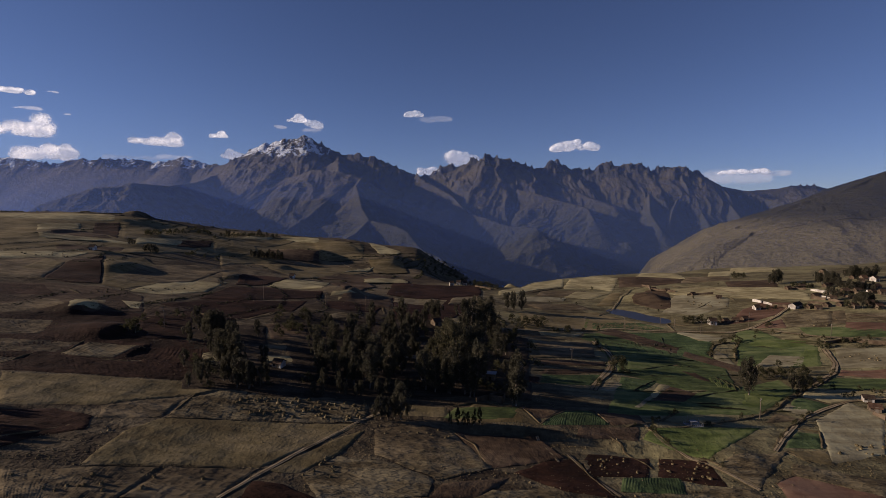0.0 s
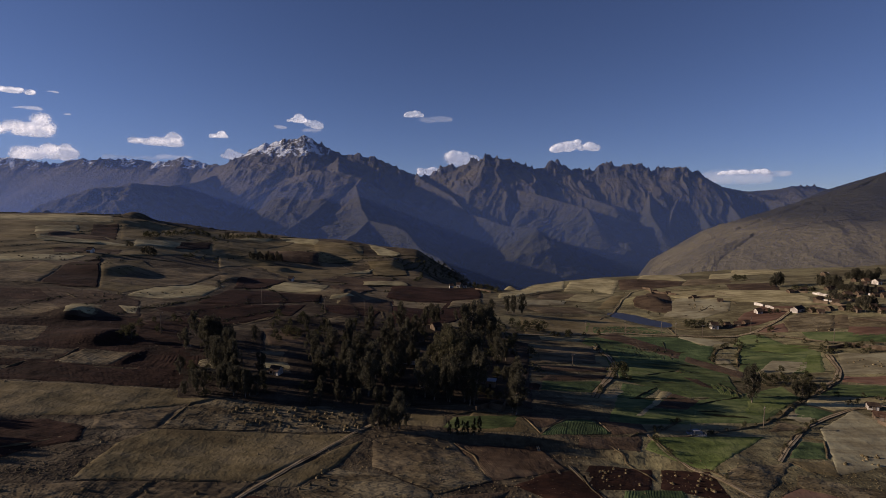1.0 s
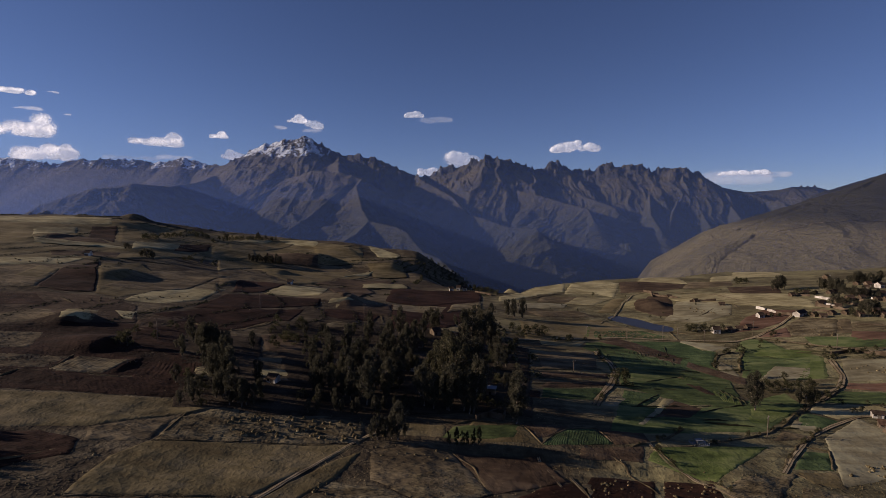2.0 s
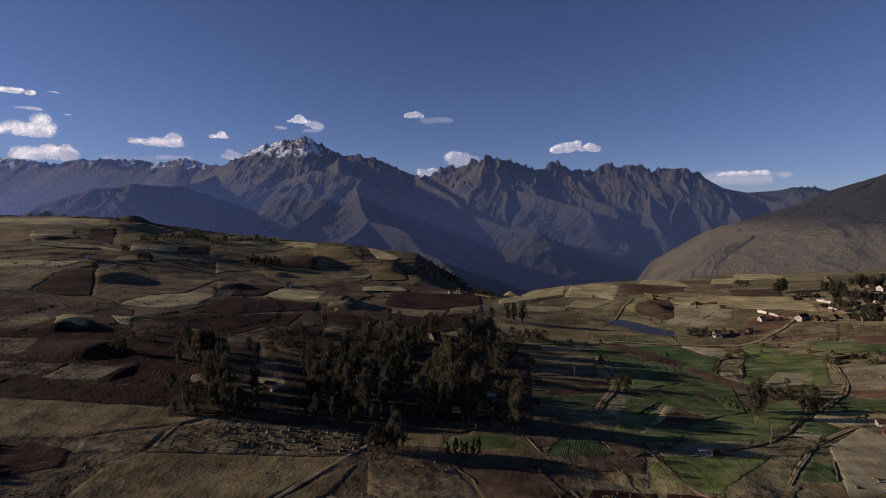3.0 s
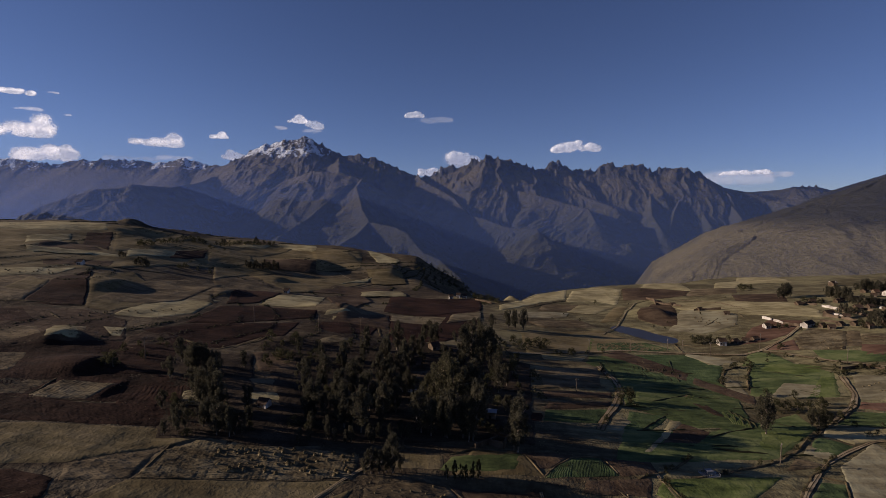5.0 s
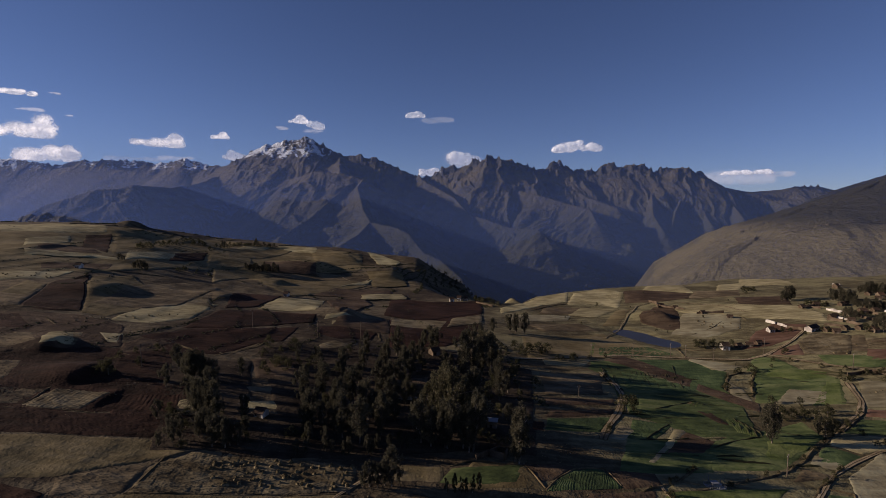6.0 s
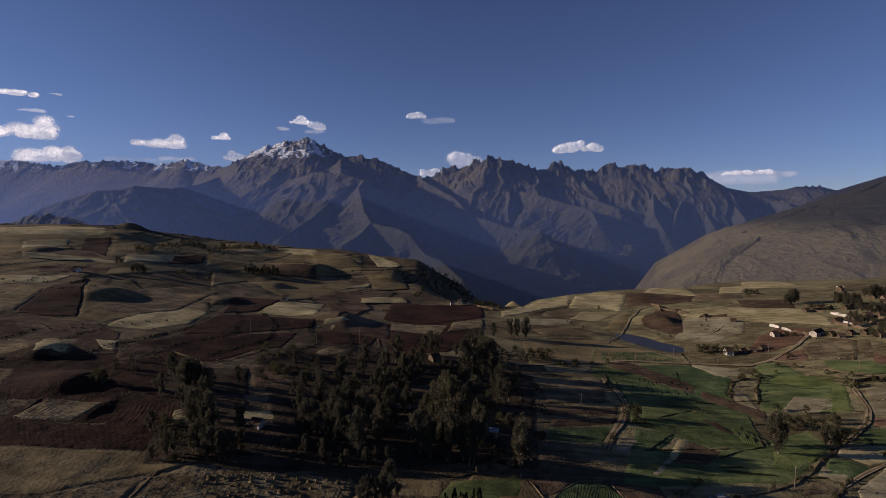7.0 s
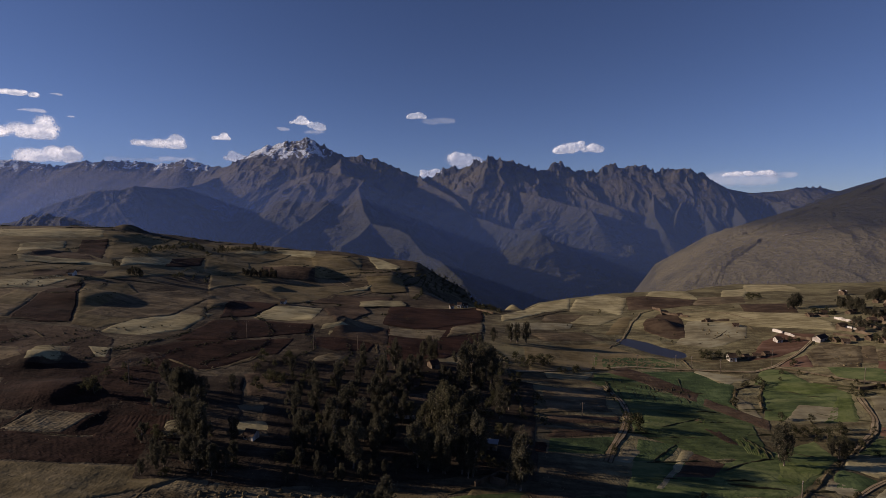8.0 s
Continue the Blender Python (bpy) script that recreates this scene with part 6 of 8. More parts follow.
far_bush(-20.5, 540.2, 5.1)
far_bush(-16.0, 530.6, 3.3)
far_bush(-13.3, 545.0, 3.6)
far_bush(-8.9, 539.3, 3.7)
far_bush(-2.2, 533.2, 3.2)
far_bush(0.1, 546.4, 4.5)
far_bush(6.9, 546.5, 4.8)
far_bush(8.3, 550.4, 4.8)
far_bush(12.8, 548.6, 3.9)
far_bush(16.8, 545.8, 3.9)
far_bush(22.0, 544.1, 3.5)
far_bush(25.6, 557.9, 3.0)
far_bush(31.5, 545.0, 4.9)
tree("b", 26.4, 399.9, 5.3)
tree("b", 28.1, 397.3, 3.1)
far_bush(-17.9, 508.9, 4.2)
far_bush(-13.9, 504.6, 2.4)
far_bush(-8.6, 527.5, 4.5)
far_bush(-7.5, 512.7, 4.2)
far_bush(0.2, 529.1, 2.8)
far_bush(4.3, 534.5, 2.6)
far_bush(6.9, 534.7, 3.5)
far_bush(9.3, 542.9, 3.8)
far_bush(14.8, 546.0, 3.5)
far_bush(20.0, 538.2, 3.5)
far_bush(23.0, 545.1, 2.9)
far_bush(26.5, 545.5, 2.7)

plant_far_bushes()
# tracks and paths: line, width
track([(-40.8, 83.2), (-36.1, 94.0), (-29.4, 108.0), (-24.2, 117.9), (-19.6, 125.8), (-14.8, 130.7)], 0.9)
track([(87.6, 122.3), (98.8, 133.9), (113.7, 147.7), (127.3, 155.8), (141.4, 162.5), (154.8, 163.8)], 1.1)
track([(34.9, 242.1), (65.3, 253.9), (99.7, 265.1), (130.3, 263.1), (154.9, 256.9), (171.1, 263.2), (195.3, 279.6), (220, 301)], 1.5)
track([(171.1, 263.2), (180.3, 249.7), (190.5, 236.4), (209.0, 223.3)], 1.5)
track([(51.8, 161.9), (57.4, 173.0), (65.5, 185.8), (72.6, 200.6), (74.7, 212.5), (73.6, 231.8)], 2.2)
track([(58.7, 136.1), (59.0, 122.5), (65.1, 114.5), (68.8, 106.8), (70.8, 102.8)], 0.8)
track([(178.0, 220.4), (168.6, 202.2), (158.4, 191.0), (139.6, 176.9)], 2.2)
track([(31.0, 115.1), (32.5, 108.0), (34.4, 101.8), (37.5, 96.6)], 0.8)
track([(-74, 437), (-90, 468), (-102, 482)], 1.0)
track([(-83, 443), (-69, 491)], 1.1)
track([(25.1, 124.5), (27.6, 109.8)], 0.7)
track([(189, 394), (209, 371), (213, 348)], 1.2)
track([(98.0, 299.1), (116, 325), (132, 354), (153, 391), (169, 401)], 0.7)

# banks and hedges: line, width, height
bank([(68.5, 135.7), (80.7, 139.9), (102.1, 149.2), (119.4, 162.0), (135.2, 173.9), (154.1, 187.0), (166.1, 198.5)], 1.6, 1.1)
bank([(58.7, 136.1), (60.4, 122.2), (66.8, 116.2), (71.7, 104.3)], 1.4, 0.9)
bank([(88.9, 125.0), (103.0, 139.0), (121.4, 153.1)], 1.6, 1.2)
bank([(90.5, 122.6), (92.7, 116.6)], 1.6, 1.2)
bank([(123.2, 217.2), (135.1, 236.8), (146.3, 242.2)], 1.2, 0.9)
bank([(130.4, 209.8), (140.8, 228.3), (151.7, 241.7)], 1.2, 0.9)
bank([(31.5, 114.4), (34.2, 101.1), (36.5, 95.4)], 1.2, 0.8)
bank([(42.8, 130.2), (47.1, 122.5), (50.3, 111.0)], 1.2, 0.9)
bank([(52.4, 132.6), (63.1, 138.5), (74.5, 148.1)], 1.4, 1.0)
bank([(-66.4, 113.4), (-67.1, 126.7), (-60.5, 133.6)], 1.2, 0.8)
bank([(-66.9, 111.9), (-42.8, 116.3), (-21.0, 120.6)], 1.0, 0.6)
bank([(2.4, 124.5), (7.9, 116.0), (11.0, 104.7), (-1.4, 96.4)], 1.2, 0.7)
bank([(-69.2, 88.7), (-54.5, 92.2), (-37.6, 94.5)], 1.0, 0.6)
bank([(-91.4, 96.0), (-87.2, 99.2), (-80.5, 104.9)], 1.4, 1.0)
bank([(-116.5, 142.4), (-118.8, 157.1)], 1.2, 0.8)
bank([(-107.4, 206.1), (-90.3, 197.7), (-81.0, 210.5), (-75.5, 224.2)], 1.2, 0.9)
bank([(-84.2, 202.8), (-79.3, 219.7)], 1.2, 0.9)
bank([(-125.2, 133.3), (-123.1, 142.2)], 1.4, 0.9)
bank([(34.4, 238.6), (64.3, 250.0), (85.0, 258.5)], 1.0, 0.7)
bank([(36.6, 195.9), (67.3, 203.9)], 1.0, 0.7)
bank([(33.3, 177.9), (64.6, 188.3)], 1.0, 0.7)
bank([(129.3, 260.8), (131.7, 279.7), (148.4, 273.5)], 1.0, 0.7)
bank([(189.0, 286.2), (220, 302)], 1.2, 0.8)
bank([(64, 370), (92, 398), (120, 411)], 1.0, 0.8)
bank([(50, 309), (76, 328), (101, 320)], 1.0, 0.8)
bank([(151, 305), (171, 317), (189, 333)], 1.0, 0.8)
bank([(178.4, 291.1), (194.0, 296.6)], 1.0, 0.7)
bank([(225, 418), (267, 415)], 1.0, 0.7)
bank([(180, 353), (208, 350)], 1.2, 0.8)
bank([(170, 403), (179, 373)], 1.2, 0.8)
bank([(180, 322), (204, 341), (201, 328)], 1.2, 0.9)
bank([(78.3, 107.3), (84.4, 111.2)], 1.2, 0.8)
bank([(76.6, 105.8), (84.1, 110.7), (98.7, 102.5)], 1.2, 0.8)
bank([(102.5, 125.5), (111.7, 137.8), (106.5, 140.3)], 1.2, 0.8)
bank([(-46.3, 271.3), (-32.0, 259.1), (-30.5, 246.7)], 1.2, 0.8)
bank([(30.8, 188.8), (32.4, 234.1)], 1.2, 0.8)
bank([(72.5, 228.4), (74.6, 207.1), (53.3, 163.3)], 1.2, 0.8)
bank([(27.0, 129.4), (31.6, 136.0), (37.0, 141.7), (46.1, 143.3), (48.0, 134.7)], 1.0, 0.7)
bank([(2.7, 137.7), (9.5, 141.1), (24.1, 141.5), (27.0, 130.1)], 1.0, 0.7)


bank([(-345.4, 392.9), (-344.1, 404.5), (-344.1, 418.5)], 2.0, 0.9)
bank([(-298.7, 355.2), (-278.4, 360.6), (-257.4, 365.3)], 1.6, 0.8)
bank([(-301.0, 368.5), (-299.0, 387.2), (-299.6, 409.3)], 2.0, 1.0)
bank([(-231.1, 329.5), (-217.2, 335.0), (-207.8, 342.0), (-186.2, 346.3)], 1.6, 0.8)
bank([(-203.2, 228.6), (-187.4, 232.1), (-166.6, 236.1)], 1.2, 0.6)
bank([(-262.6, 324.2), (-261.5, 332.9)], 2.0, 1.0)
bank([(-430.0, 479.0), (-407.1, 466.6), (-366.2, 434.4)], 2.0, 1.0)
bank([(-365.7, 455.9), (-358.0, 472.9)], 2.0, 0.9)
bank([(-304.6, 340.6), (-293.3, 343.7)], 1.8, 0.9)
bank([(-252.6, 366.1), (-238.9, 365.8)], 1.8, 0.9)
bank([(-247.6, 466.2), (-228.2, 481.9)], 1.6, 0.8)
bank([(-215.1, 379.4), (-200.3, 380.8), (-188.8, 376.7)], 1.6, 0.8)
bank([(-186.8, 388.4), (-158.2, 374.1)], 1.4, 0.8)
bank([(-175.5, 212.3), (-172.1, 220.0), (-160.7, 212.2)], 1.4, 0.8)
bank([(-156.1, 225.3), (-149.8, 226.9)], 1.4, 0.8)
bank([(-171.3, 268.5), (-160.2, 283.6)], 1.4, 0.8)
bank([(-127.4, 214.5), (-116.6, 215.6)], 1.2, 0.6)
bank([(-149.4, 174.7), (-148.8, 181.0), (-146.0, 184.6)], 1.0, 0.6)
bank([(-116.7, 143.2), (-107.6, 144.1), (-96.7, 145.0)], 0.8, 0.4)
bank([(-95.3, 166.8), (-85.8, 170.1)], 0.8, 0.35)
bank([(-123.4, 140.4), (-116.7, 143.2)], 0.8, 0.4)
bank([(-120.5, 189.5), (-113.0, 188.3), (-105.3, 192.6)], 1.0, 0.5)
bank([(-132.0, 154.5), (-136.3, 163.5), (-139.3, 172.4)], 0.8, 0.4)
bank([(-99.1, 156.7), (-93.6, 156.8)], 0.8, 0.4)
# rows of taller plants: line, width, height
crop_row([(77.1, 241.2), (74.8, 226.9), (73.1, 215.2)], 0.5, 0.3)
crop_row([(81.3, 242.7), (78.5, 227.6), (76.7, 215.7)], 0.5, 0.3)
crop_row([(85.6, 244.1), (82.3, 228.3), (80.1, 215.7)], 0.5, 0.3)
crop_row([(89.7, 245.1), (86.2, 229.3), (83.6, 215.9)], 0.5, 0.3)
crop_row([(94.3, 247.1), (90.0, 229.7), (87.1, 215.9)], 0.5, 0.3)
crop_row([(98.7, 248.5), (93.6, 230.0), (90.5, 215.9)], 0.5, 0.3)
crop_row([(103.1, 250.0), (97.2, 229.9), (93.8, 215.6)], 0.5, 0.3)
crop_row([(107.4, 250.9), (100.9, 230.2), (97.1, 215.3)], 0.5, 0.3)
crop_row([(111.7, 251.9), (104.6, 230.4), (100.4, 215.1)], 0.5, 0.3)
crop_row([(115.9, 252.4), (108.2, 230.4), (103.8, 214.8)], 0.5, 0.3)
crop_row([(106.8, 189.3), (108.1, 186.8), (107.3, 181.4)], 0.5, 0.3)
crop_row([(107.6, 186.6), (108.7, 183.8), (107.8, 178.9)], 0.5, 0.3)
crop_row([(108.5, 184.3), (109.2, 180.9), (108.2, 176.4)], 0.5, 0.3)
crop_row([(109.3, 181.8), (109.6, 177.9), (108.5, 173.7)], 0.5, 0.3)
crop_row([(109.9, 179.1), (109.9, 174.9), (108.7, 171.0)], 0.5, 0.3)
crop_row([(78.8, 189.9), (97.2, 199.7), (105.7, 204.6)], 0.8, 0.5)
crop_row([(66.2, 163.5), (82.6, 180.5)], 0.8, 0.5)
crop_row([(86.7, 161.2), (99.7, 168.5), (107.8, 170.2)], 0.8, 0.5)
crop_row([(89.8, 207.7), (112.0, 209.8), (121.9, 200.8)], 0.8, 0.5)
crop_row([(119.6, 219.2), (121.3, 212.0), (129.6, 209.8)], 0.8, 0.5)
crop_row([(56.8, 185.1), (66.7, 184.5), (77.0, 185.5)], 0.8, 0.5)
crop_row([(72.0, 181.8), (82.5, 183.7), (92.2, 184.2)], 0.8, 0.5)
crop_row([(103.1, 151.4), (109.0, 152.9), (114.0, 152.9)], 0.8, 0.5)
crop_row([(83.0, 154.5), (91.7, 152.9), (100.9, 152.7)], 0.8, 0.5)
crop_row([(173.8, 240.9), (179.6, 236.0), (184.3, 230.1)], 0.8, 0.5)
crop_row([(111.1, 189.3), (118.2, 190.5), (124.7, 190.2)], 0.8, 0.5)
crop_row([(96.5, 197.3), (110.1, 200.1), (121.6, 198.9)], 0.8, 0.5)
crop_row([(64.2, 163.5), (73.7, 164.9), (83.4, 166.9)], 0.8, 0.5)
crop_row([(91.4, 230.5), (100.2, 229.9), (110.0, 230.9)], 0.8, 0.5)
crop_row([(179.6, 234.8), (187.0, 230.1), (196.8, 228.7)], 0.8, 0.5)
crop_row([(149.0, 209.1), (156.4, 203.6), (164.7, 200.0)], 0.8, 0.5)
crop_row([(65.5, 154.6), (73.1, 155.3), (80.7, 155.5)], 0.8, 0.5)
crop_row([(82.9, 167.1), (93.2, 168.3), (103.4, 169.0)], 0.8, 0.5)
crop_row([(152.0, 233.1), (157.2, 230.9), (160.7, 226.4)], 0.8, 0.5)
crop_row([(157.4, 226.7), (163.7, 225.0), (170.2, 223.5)], 0.8, 0.5)
crop_row([(118.3, 213.5), (126.8, 212.7), (135.7, 212.3)], 0.8, 0.5)
crop_row([(118.2, 175.6), (121.5, 173.4), (126.4, 173.9)], 0.8, 0.5)
crop_row([(171.3, 235.7), (180.4, 229.3), (188.6, 222.5)], 0.8, 0.5)
crop_row([(83.3, 155.5), (88.6, 156.4), (93.3, 156.4)], 0.8, 0.5)
crop_row([(101.4, 231.4), (110.2, 230.6), (119.3, 230.1)], 0.8, 0.5)

for kind, protos in PROTOTYPES.items():
    for proto in protos:
        if not proto[2]:
            tree(kind, 420.0, 470.0, proto[1])
crop_row([(78.2, 250.1), (74.8, 231.0), (71.8, 214.1)], 0.5, 0.3)
crop_row([(81.8, 249.8), (78.3, 231.1), (75.4, 215.0)], 0.5, 0.3)
crop_row([(85.3, 249.1), (81.8, 231.0), (79.0, 216.0)], 0.5, 0.3)
crop_row([(88.8, 248.2), (85.3, 231.1), (82.6, 217.0)], 0.5, 0.3)
crop_row([(92.4, 247.9), (88.8, 231.2), (86.2, 218.0)], 0.5, 0.3)
crop_row([(96.1, 247.8), (92.2, 231.1), (89.9, 218.9)], 0.5, 0.3)
crop_row([(99.6, 247.4), (95.6, 230.8), (93.6, 219.8)], 0.5, 0.3)
crop_row([(103.2, 247.1), (98.9, 230.4), (97.1, 220.4)], 0.5, 0.3)
crop_row([(106.8, 246.8), (102.2, 230.2), (100.7, 220.9)], 0.5, 0.3)
crop_row([(102.8, 247.4), (98.9, 236.1)], 0.5, 0.5)
crop_row([(104.6, 242.6), (100.8, 232.0)], 0.5, 0.5)
crop_row([(106.2, 237.9), (102.7, 228.2)], 0.5, 0.5)
crop_row([(108.0, 233.7), (104.5, 224.4)], 0.5, 0.5)
crop_row([(109.8, 229.8), (106.1, 220.6)], 0.5, 0.5)
crop_row([(105.8, 184.8), (103.2, 177.8)], 0.5, 0.45)
crop_row([(107.0, 182.1), (104.3, 175.2)], 0.5, 0.45)
crop_row([(108.0, 179.2), (105.3, 172.5)], 0.5, 0.45)
crop_row([(108.9, 176.4), (106.2, 169.8)], 0.5, 0.45)

# ---------------------------------------------------------------- buildings, walls, poles
def plaster(name, dark, mid, light):
    return soil(name, dark, mid, light, 1.6, 0.25, 0.05, tint=0.10, rough=0.9)


WALL = {"white": plaster("whitewash", (0.28, 0.25, 0.22), (0.43, 0.40, 0.36), (0.58, 0.55, 0.50)),
        "adobe": plaster("adobe_brick", (0.058, 0.041, 0.028), (0.092, 0.067, 0.046), (0.129, 0.097, 0.068)),
        "tile": plaster("pale_adobe", (0.082, 0.061, 0.042), (0.126, 0.097, 0.068), (0.170, 0.136, 0.102))}
ROOF = {"white": soil("dark_weathered_tile", (0.036, 0.025, 0.020), (0.061, 0.043, 0.032), (0.094, 0.068, 0.054), 2.0, 0.3, 0.1),
        "adobe": soil("brown_roof_tile", (0.040, 0.027, 0.019), (0.065, 0.044, 0.032), (0.097, 0.068, 0.049), 2.0, 0.3, 0.1),
        "tile": soil("red_roof_tile", (0.054, 0.032, 0.022), (0.086, 0.051, 0.035), (0.122, 0.076, 0.053), 2.0, 0.3, 0.1)}
CONCRETE = plaster("grey_concrete", (0.12, 0.12, 0.12), (0.21, 0.21, 0.205), (0.32, 0.315, 0.30))
OPENING, _, ob_bsdf = material("dark_opening", 0.6)
ob_bsdf.inputs["Base Color"].default_value = (0.025, 0.02, 0.018, 1)
TIMBER = soil("weathered_timber", (0.07, 0.053, 0.04), (0.125, 0.10, 0.078), (0.19, 0.16, 0.13), 4.0, 0.5, 0.03)
METAL, _, mb = material("galvanised_metal", 0.7)
mb.inputs["Base Color"].default_value, mb.inputs["Metallic"].default_value = (0.26, 0.26, 0.27, 1), 0.3


def part(name, verts, faces, mat, parent, label=""):
    ob = mesh_object(name, verts, faces, mat, parent)
    if label:
        tagged(ob, label)
    return ob


def box(x0, y0, z0, x1, y1, z1):
    v = [(x, y, z) for z in (z0, z1) for y in (y0, y1) for x in (x0, x1)]
    f = [(0, 2, 3, 1), (4, 5, 7, 6), (0, 1, 5, 4), (2, 6, 7, 3), (0, 4, 6, 2), (1, 3, 7, 5)]
    return v, f


def joined(*pieces):
    v, f = [], []
    for pv, pf in pieces:
        n = len(v)
        v += list(pv)
        f += [tuple(i + n for i in q) for q in pf]
    return v, f


def house(kind, x, y, long, deep, high, turn):
    """A gabled house: walls with gable ends, two roof slopes with eaves, a door and windows."""
    root = new("house" if kind != "adobe" else "adobe_house")
    base = float(min(ground_z(x + dx, y + dy) for dx in (-long / 2, long / 2) for dy in (-deep / 2, deep / 2)))
    root.matrix_basis = pose(x, y, base - 0.1, 0, 0, turn)
    l, d, rise = long / 2, deep / 2, deep * 0.30
    wv = [(-l, -d, 0), (l, -d, 0), (l, d, 0), (-l, d, 0), (-l, -d, high), (l, -d, high), (l, d, high), (-l, d, high), (-l, 0, high + rise), (l, 0, high + rise)]
    part("wall", wv, [(0, 1, 5, 4), (2, 3, 7, 6), (3, 0, 4, 8, 7), (1, 2, 6, 9, 5)], WALL[kind], root)
    e, th = 0.35, 0.16
    for s in (-1, 1):
        y0, z0 = s * (d + e), high - e * rise / d + 0.02
        v = [(-l - e, 0, high + rise + 0.02), (l + e, 0, high + rise + 0.02), (l + e, y0, z0), (-l - e, y0, z0)]
        v += [(a, b, c + th) for a, b, c in v]
        part("roof_slope", v, [(0, 1, 2, 3), (7, 6, 5, 4), (0, 4, 5, 1), (1, 5, 6, 2), (2, 6, 7, 3), (3, 7, 4, 0)], ROOF[kind], root)
    part("ridge_tile", *box(-l - e, -0.16, high + rise + 0.08, l + e, 0.16, high + rise + 0.28), ROOF[kind], root)
    part("door", *box(-0.5 + l * 0.15, -d - 0.05, 0.1, 0.5 + l * 0.15, -d + 0.02, 2.0), TIMBER, root, "weathered timber door")
    n = max(1, int(long / 4))
    for i in range(n):
        wx = -l + (i + 0.5) * long / n - 0.9
        pane = part("window", *box(max(-l + .2, wx - 0.4), -d - 0.04, 1.0, max(-l + 1.0, wx + 0.4), -d + 0.02, 1.9), OPENING, root, "small dark window opening")
        part("window_sill", *box(max(-l + .1, wx - 0.5), -d - 0.12, 0.9, max(-l + 1.1, wx + 0.5), -d + 0.01, 0.99), TIMBER, pane)
    if high > 4:
        for i in range(n):
            wx = -l + (i + 0.5) * long / n
            part("window", *box(wx - 0.45, -d - 0.04, 3.0, wx + 0.45, -d + 0.02, 4.1), OPENING, root, "small dark window opening")
        for wy in (-1.6, 1.0):
            for wz in (1.0, 3.1):
                part("window", *box(-l - 0.04, wy, wz, -l + 0.02, wy + 0.9, wz + 1.1), OPENING, root, "small dark window opening")
    text = {"white": "whitewashed house with a dark weathered tile roof", "adobe": "low brown adobe house with a worn tile roof", "tile": "pale adobe house with a reddish tile roof"}[kind]
    return tagged(root, text, "house", "houses of the upland")


def hut(x, y, turn):
    root = new("farm_hut")
    root.matrix_basis = pose(x, y, float(ground_z(x, y)) - 0.2, 0, 0, turn) @ Matrix.Scale(0.8, 4)
    for x0, x1 in ((-1.9, -0.8), (0.2, 1.9)):
        part("front_wall", *box(x0, -1.5, 0, x1, -1.3, 3.4), WALL["tile"], root)
    part("front_wall", *box(-0.8, -1.5, 2.0, 0.2, -1.3, 3.4), WALL["tile"], root)
    part("side_wall", *box(-1.9, -1.3, 0, -1.7, 1.5, 3.4), WALL["tile"], root)
    part("side_wall", *box(1.7, -1.3, 0, 1.9, 1.5, 3.4), WALL["tile"], root)
    part("back_wall", *box(-1.7, 1.3, 0, 1.7, 1.5, 3.4), WALL["tile"], root)
    part("doorway", *box(-0.8, -1.36, 0, 0.2, -1.32, 2.0), OPENING, root, "dark open doorway")
    part("roof", *box(-2.3, -2.1, 3.4, 2.3, 1.8, 3.58), METAL, root, "flat corrugated metal roof")
    part("lean_to", *joined(box(-4.4, -1.2, 1.9, -1.95, 1.2, 2.02), box(-4.3, -1.1, 0, -4.15, -0.95, 1.9), box(-4.3, 0.95, 0, -4.15, 1.1, 1.9)), TIMBER, root, "open timber lean-to")
    return tagged(root, "small pale two-storey farm hut beside the grove", "hut")


def pump_station(x, y, turn):
    root = new("pump_station")
    root.matrix_basis = pose(x, y, float(ground_z(x, y)), 0, 0, turn) @ Matrix.Scale(0.68, 4)
    part("plinth", *box(-3.4, -2.2, -0.5, 3.4, 2.2, 0.25), CONCRETE, root, "pale concrete slab")
    part("pump_house", *box(-1.3, -0.7, 0.25, 1.2, 1.1, 1.9), CONCRETE, root, "small grey block house")
    part("roof", *box(-1.5, -0.9, 1.9, 1.4, 1.3, 2.03), METAL, root)
    v, f = [], []
    tube(v, f, (1.9, -0.2, 0.25), (1.9, -0.2, 1.35), 0.75, 0.75, 14)
    f.append(tuple(range(14, 28)))
    part("tank", v, f, METAL, root, "dark round water tank")
    for px, h in ((-2.2, 4.6), (2.9, 2.8)):
        v, f = [], []
        tube(v, f, (px, 0.9, 0.2), (px, 0.9, h), 0.12, 0.09, 8)
        f.append(tuple(range(8, 16)))
        part("mast", v, f, CONCRETE, root, "pale grey mast")
    for i in range(8):
        for py in (-2.1, 2.1):
            px = -3.3 + i * 6.6 / 7
            part("fence_post", *box(px - 0.05, py - 0.05, 0.2, px + 0.05, py + 0.05, 1.35), CONCRETE, root)
    for py in (-2.1, 2.1):
        for z in (0.6, 1.2):
            part("fence_rail", *box(-3.3, py - 0.03, z, 3.3, py + 0.03, z + 0.08), CONCRETE, root)
    for px in (-3.3, 3.3):
        for z in (0.6, 1.2):
            part("fence_rail", *box(px - 0.03, -2.07, z, px + 0.03, 2.07, z + 0.08), CONCRETE, root)
    return tagged(root, "small grey fenced pumping station with a mast in the meadow", "pump station")


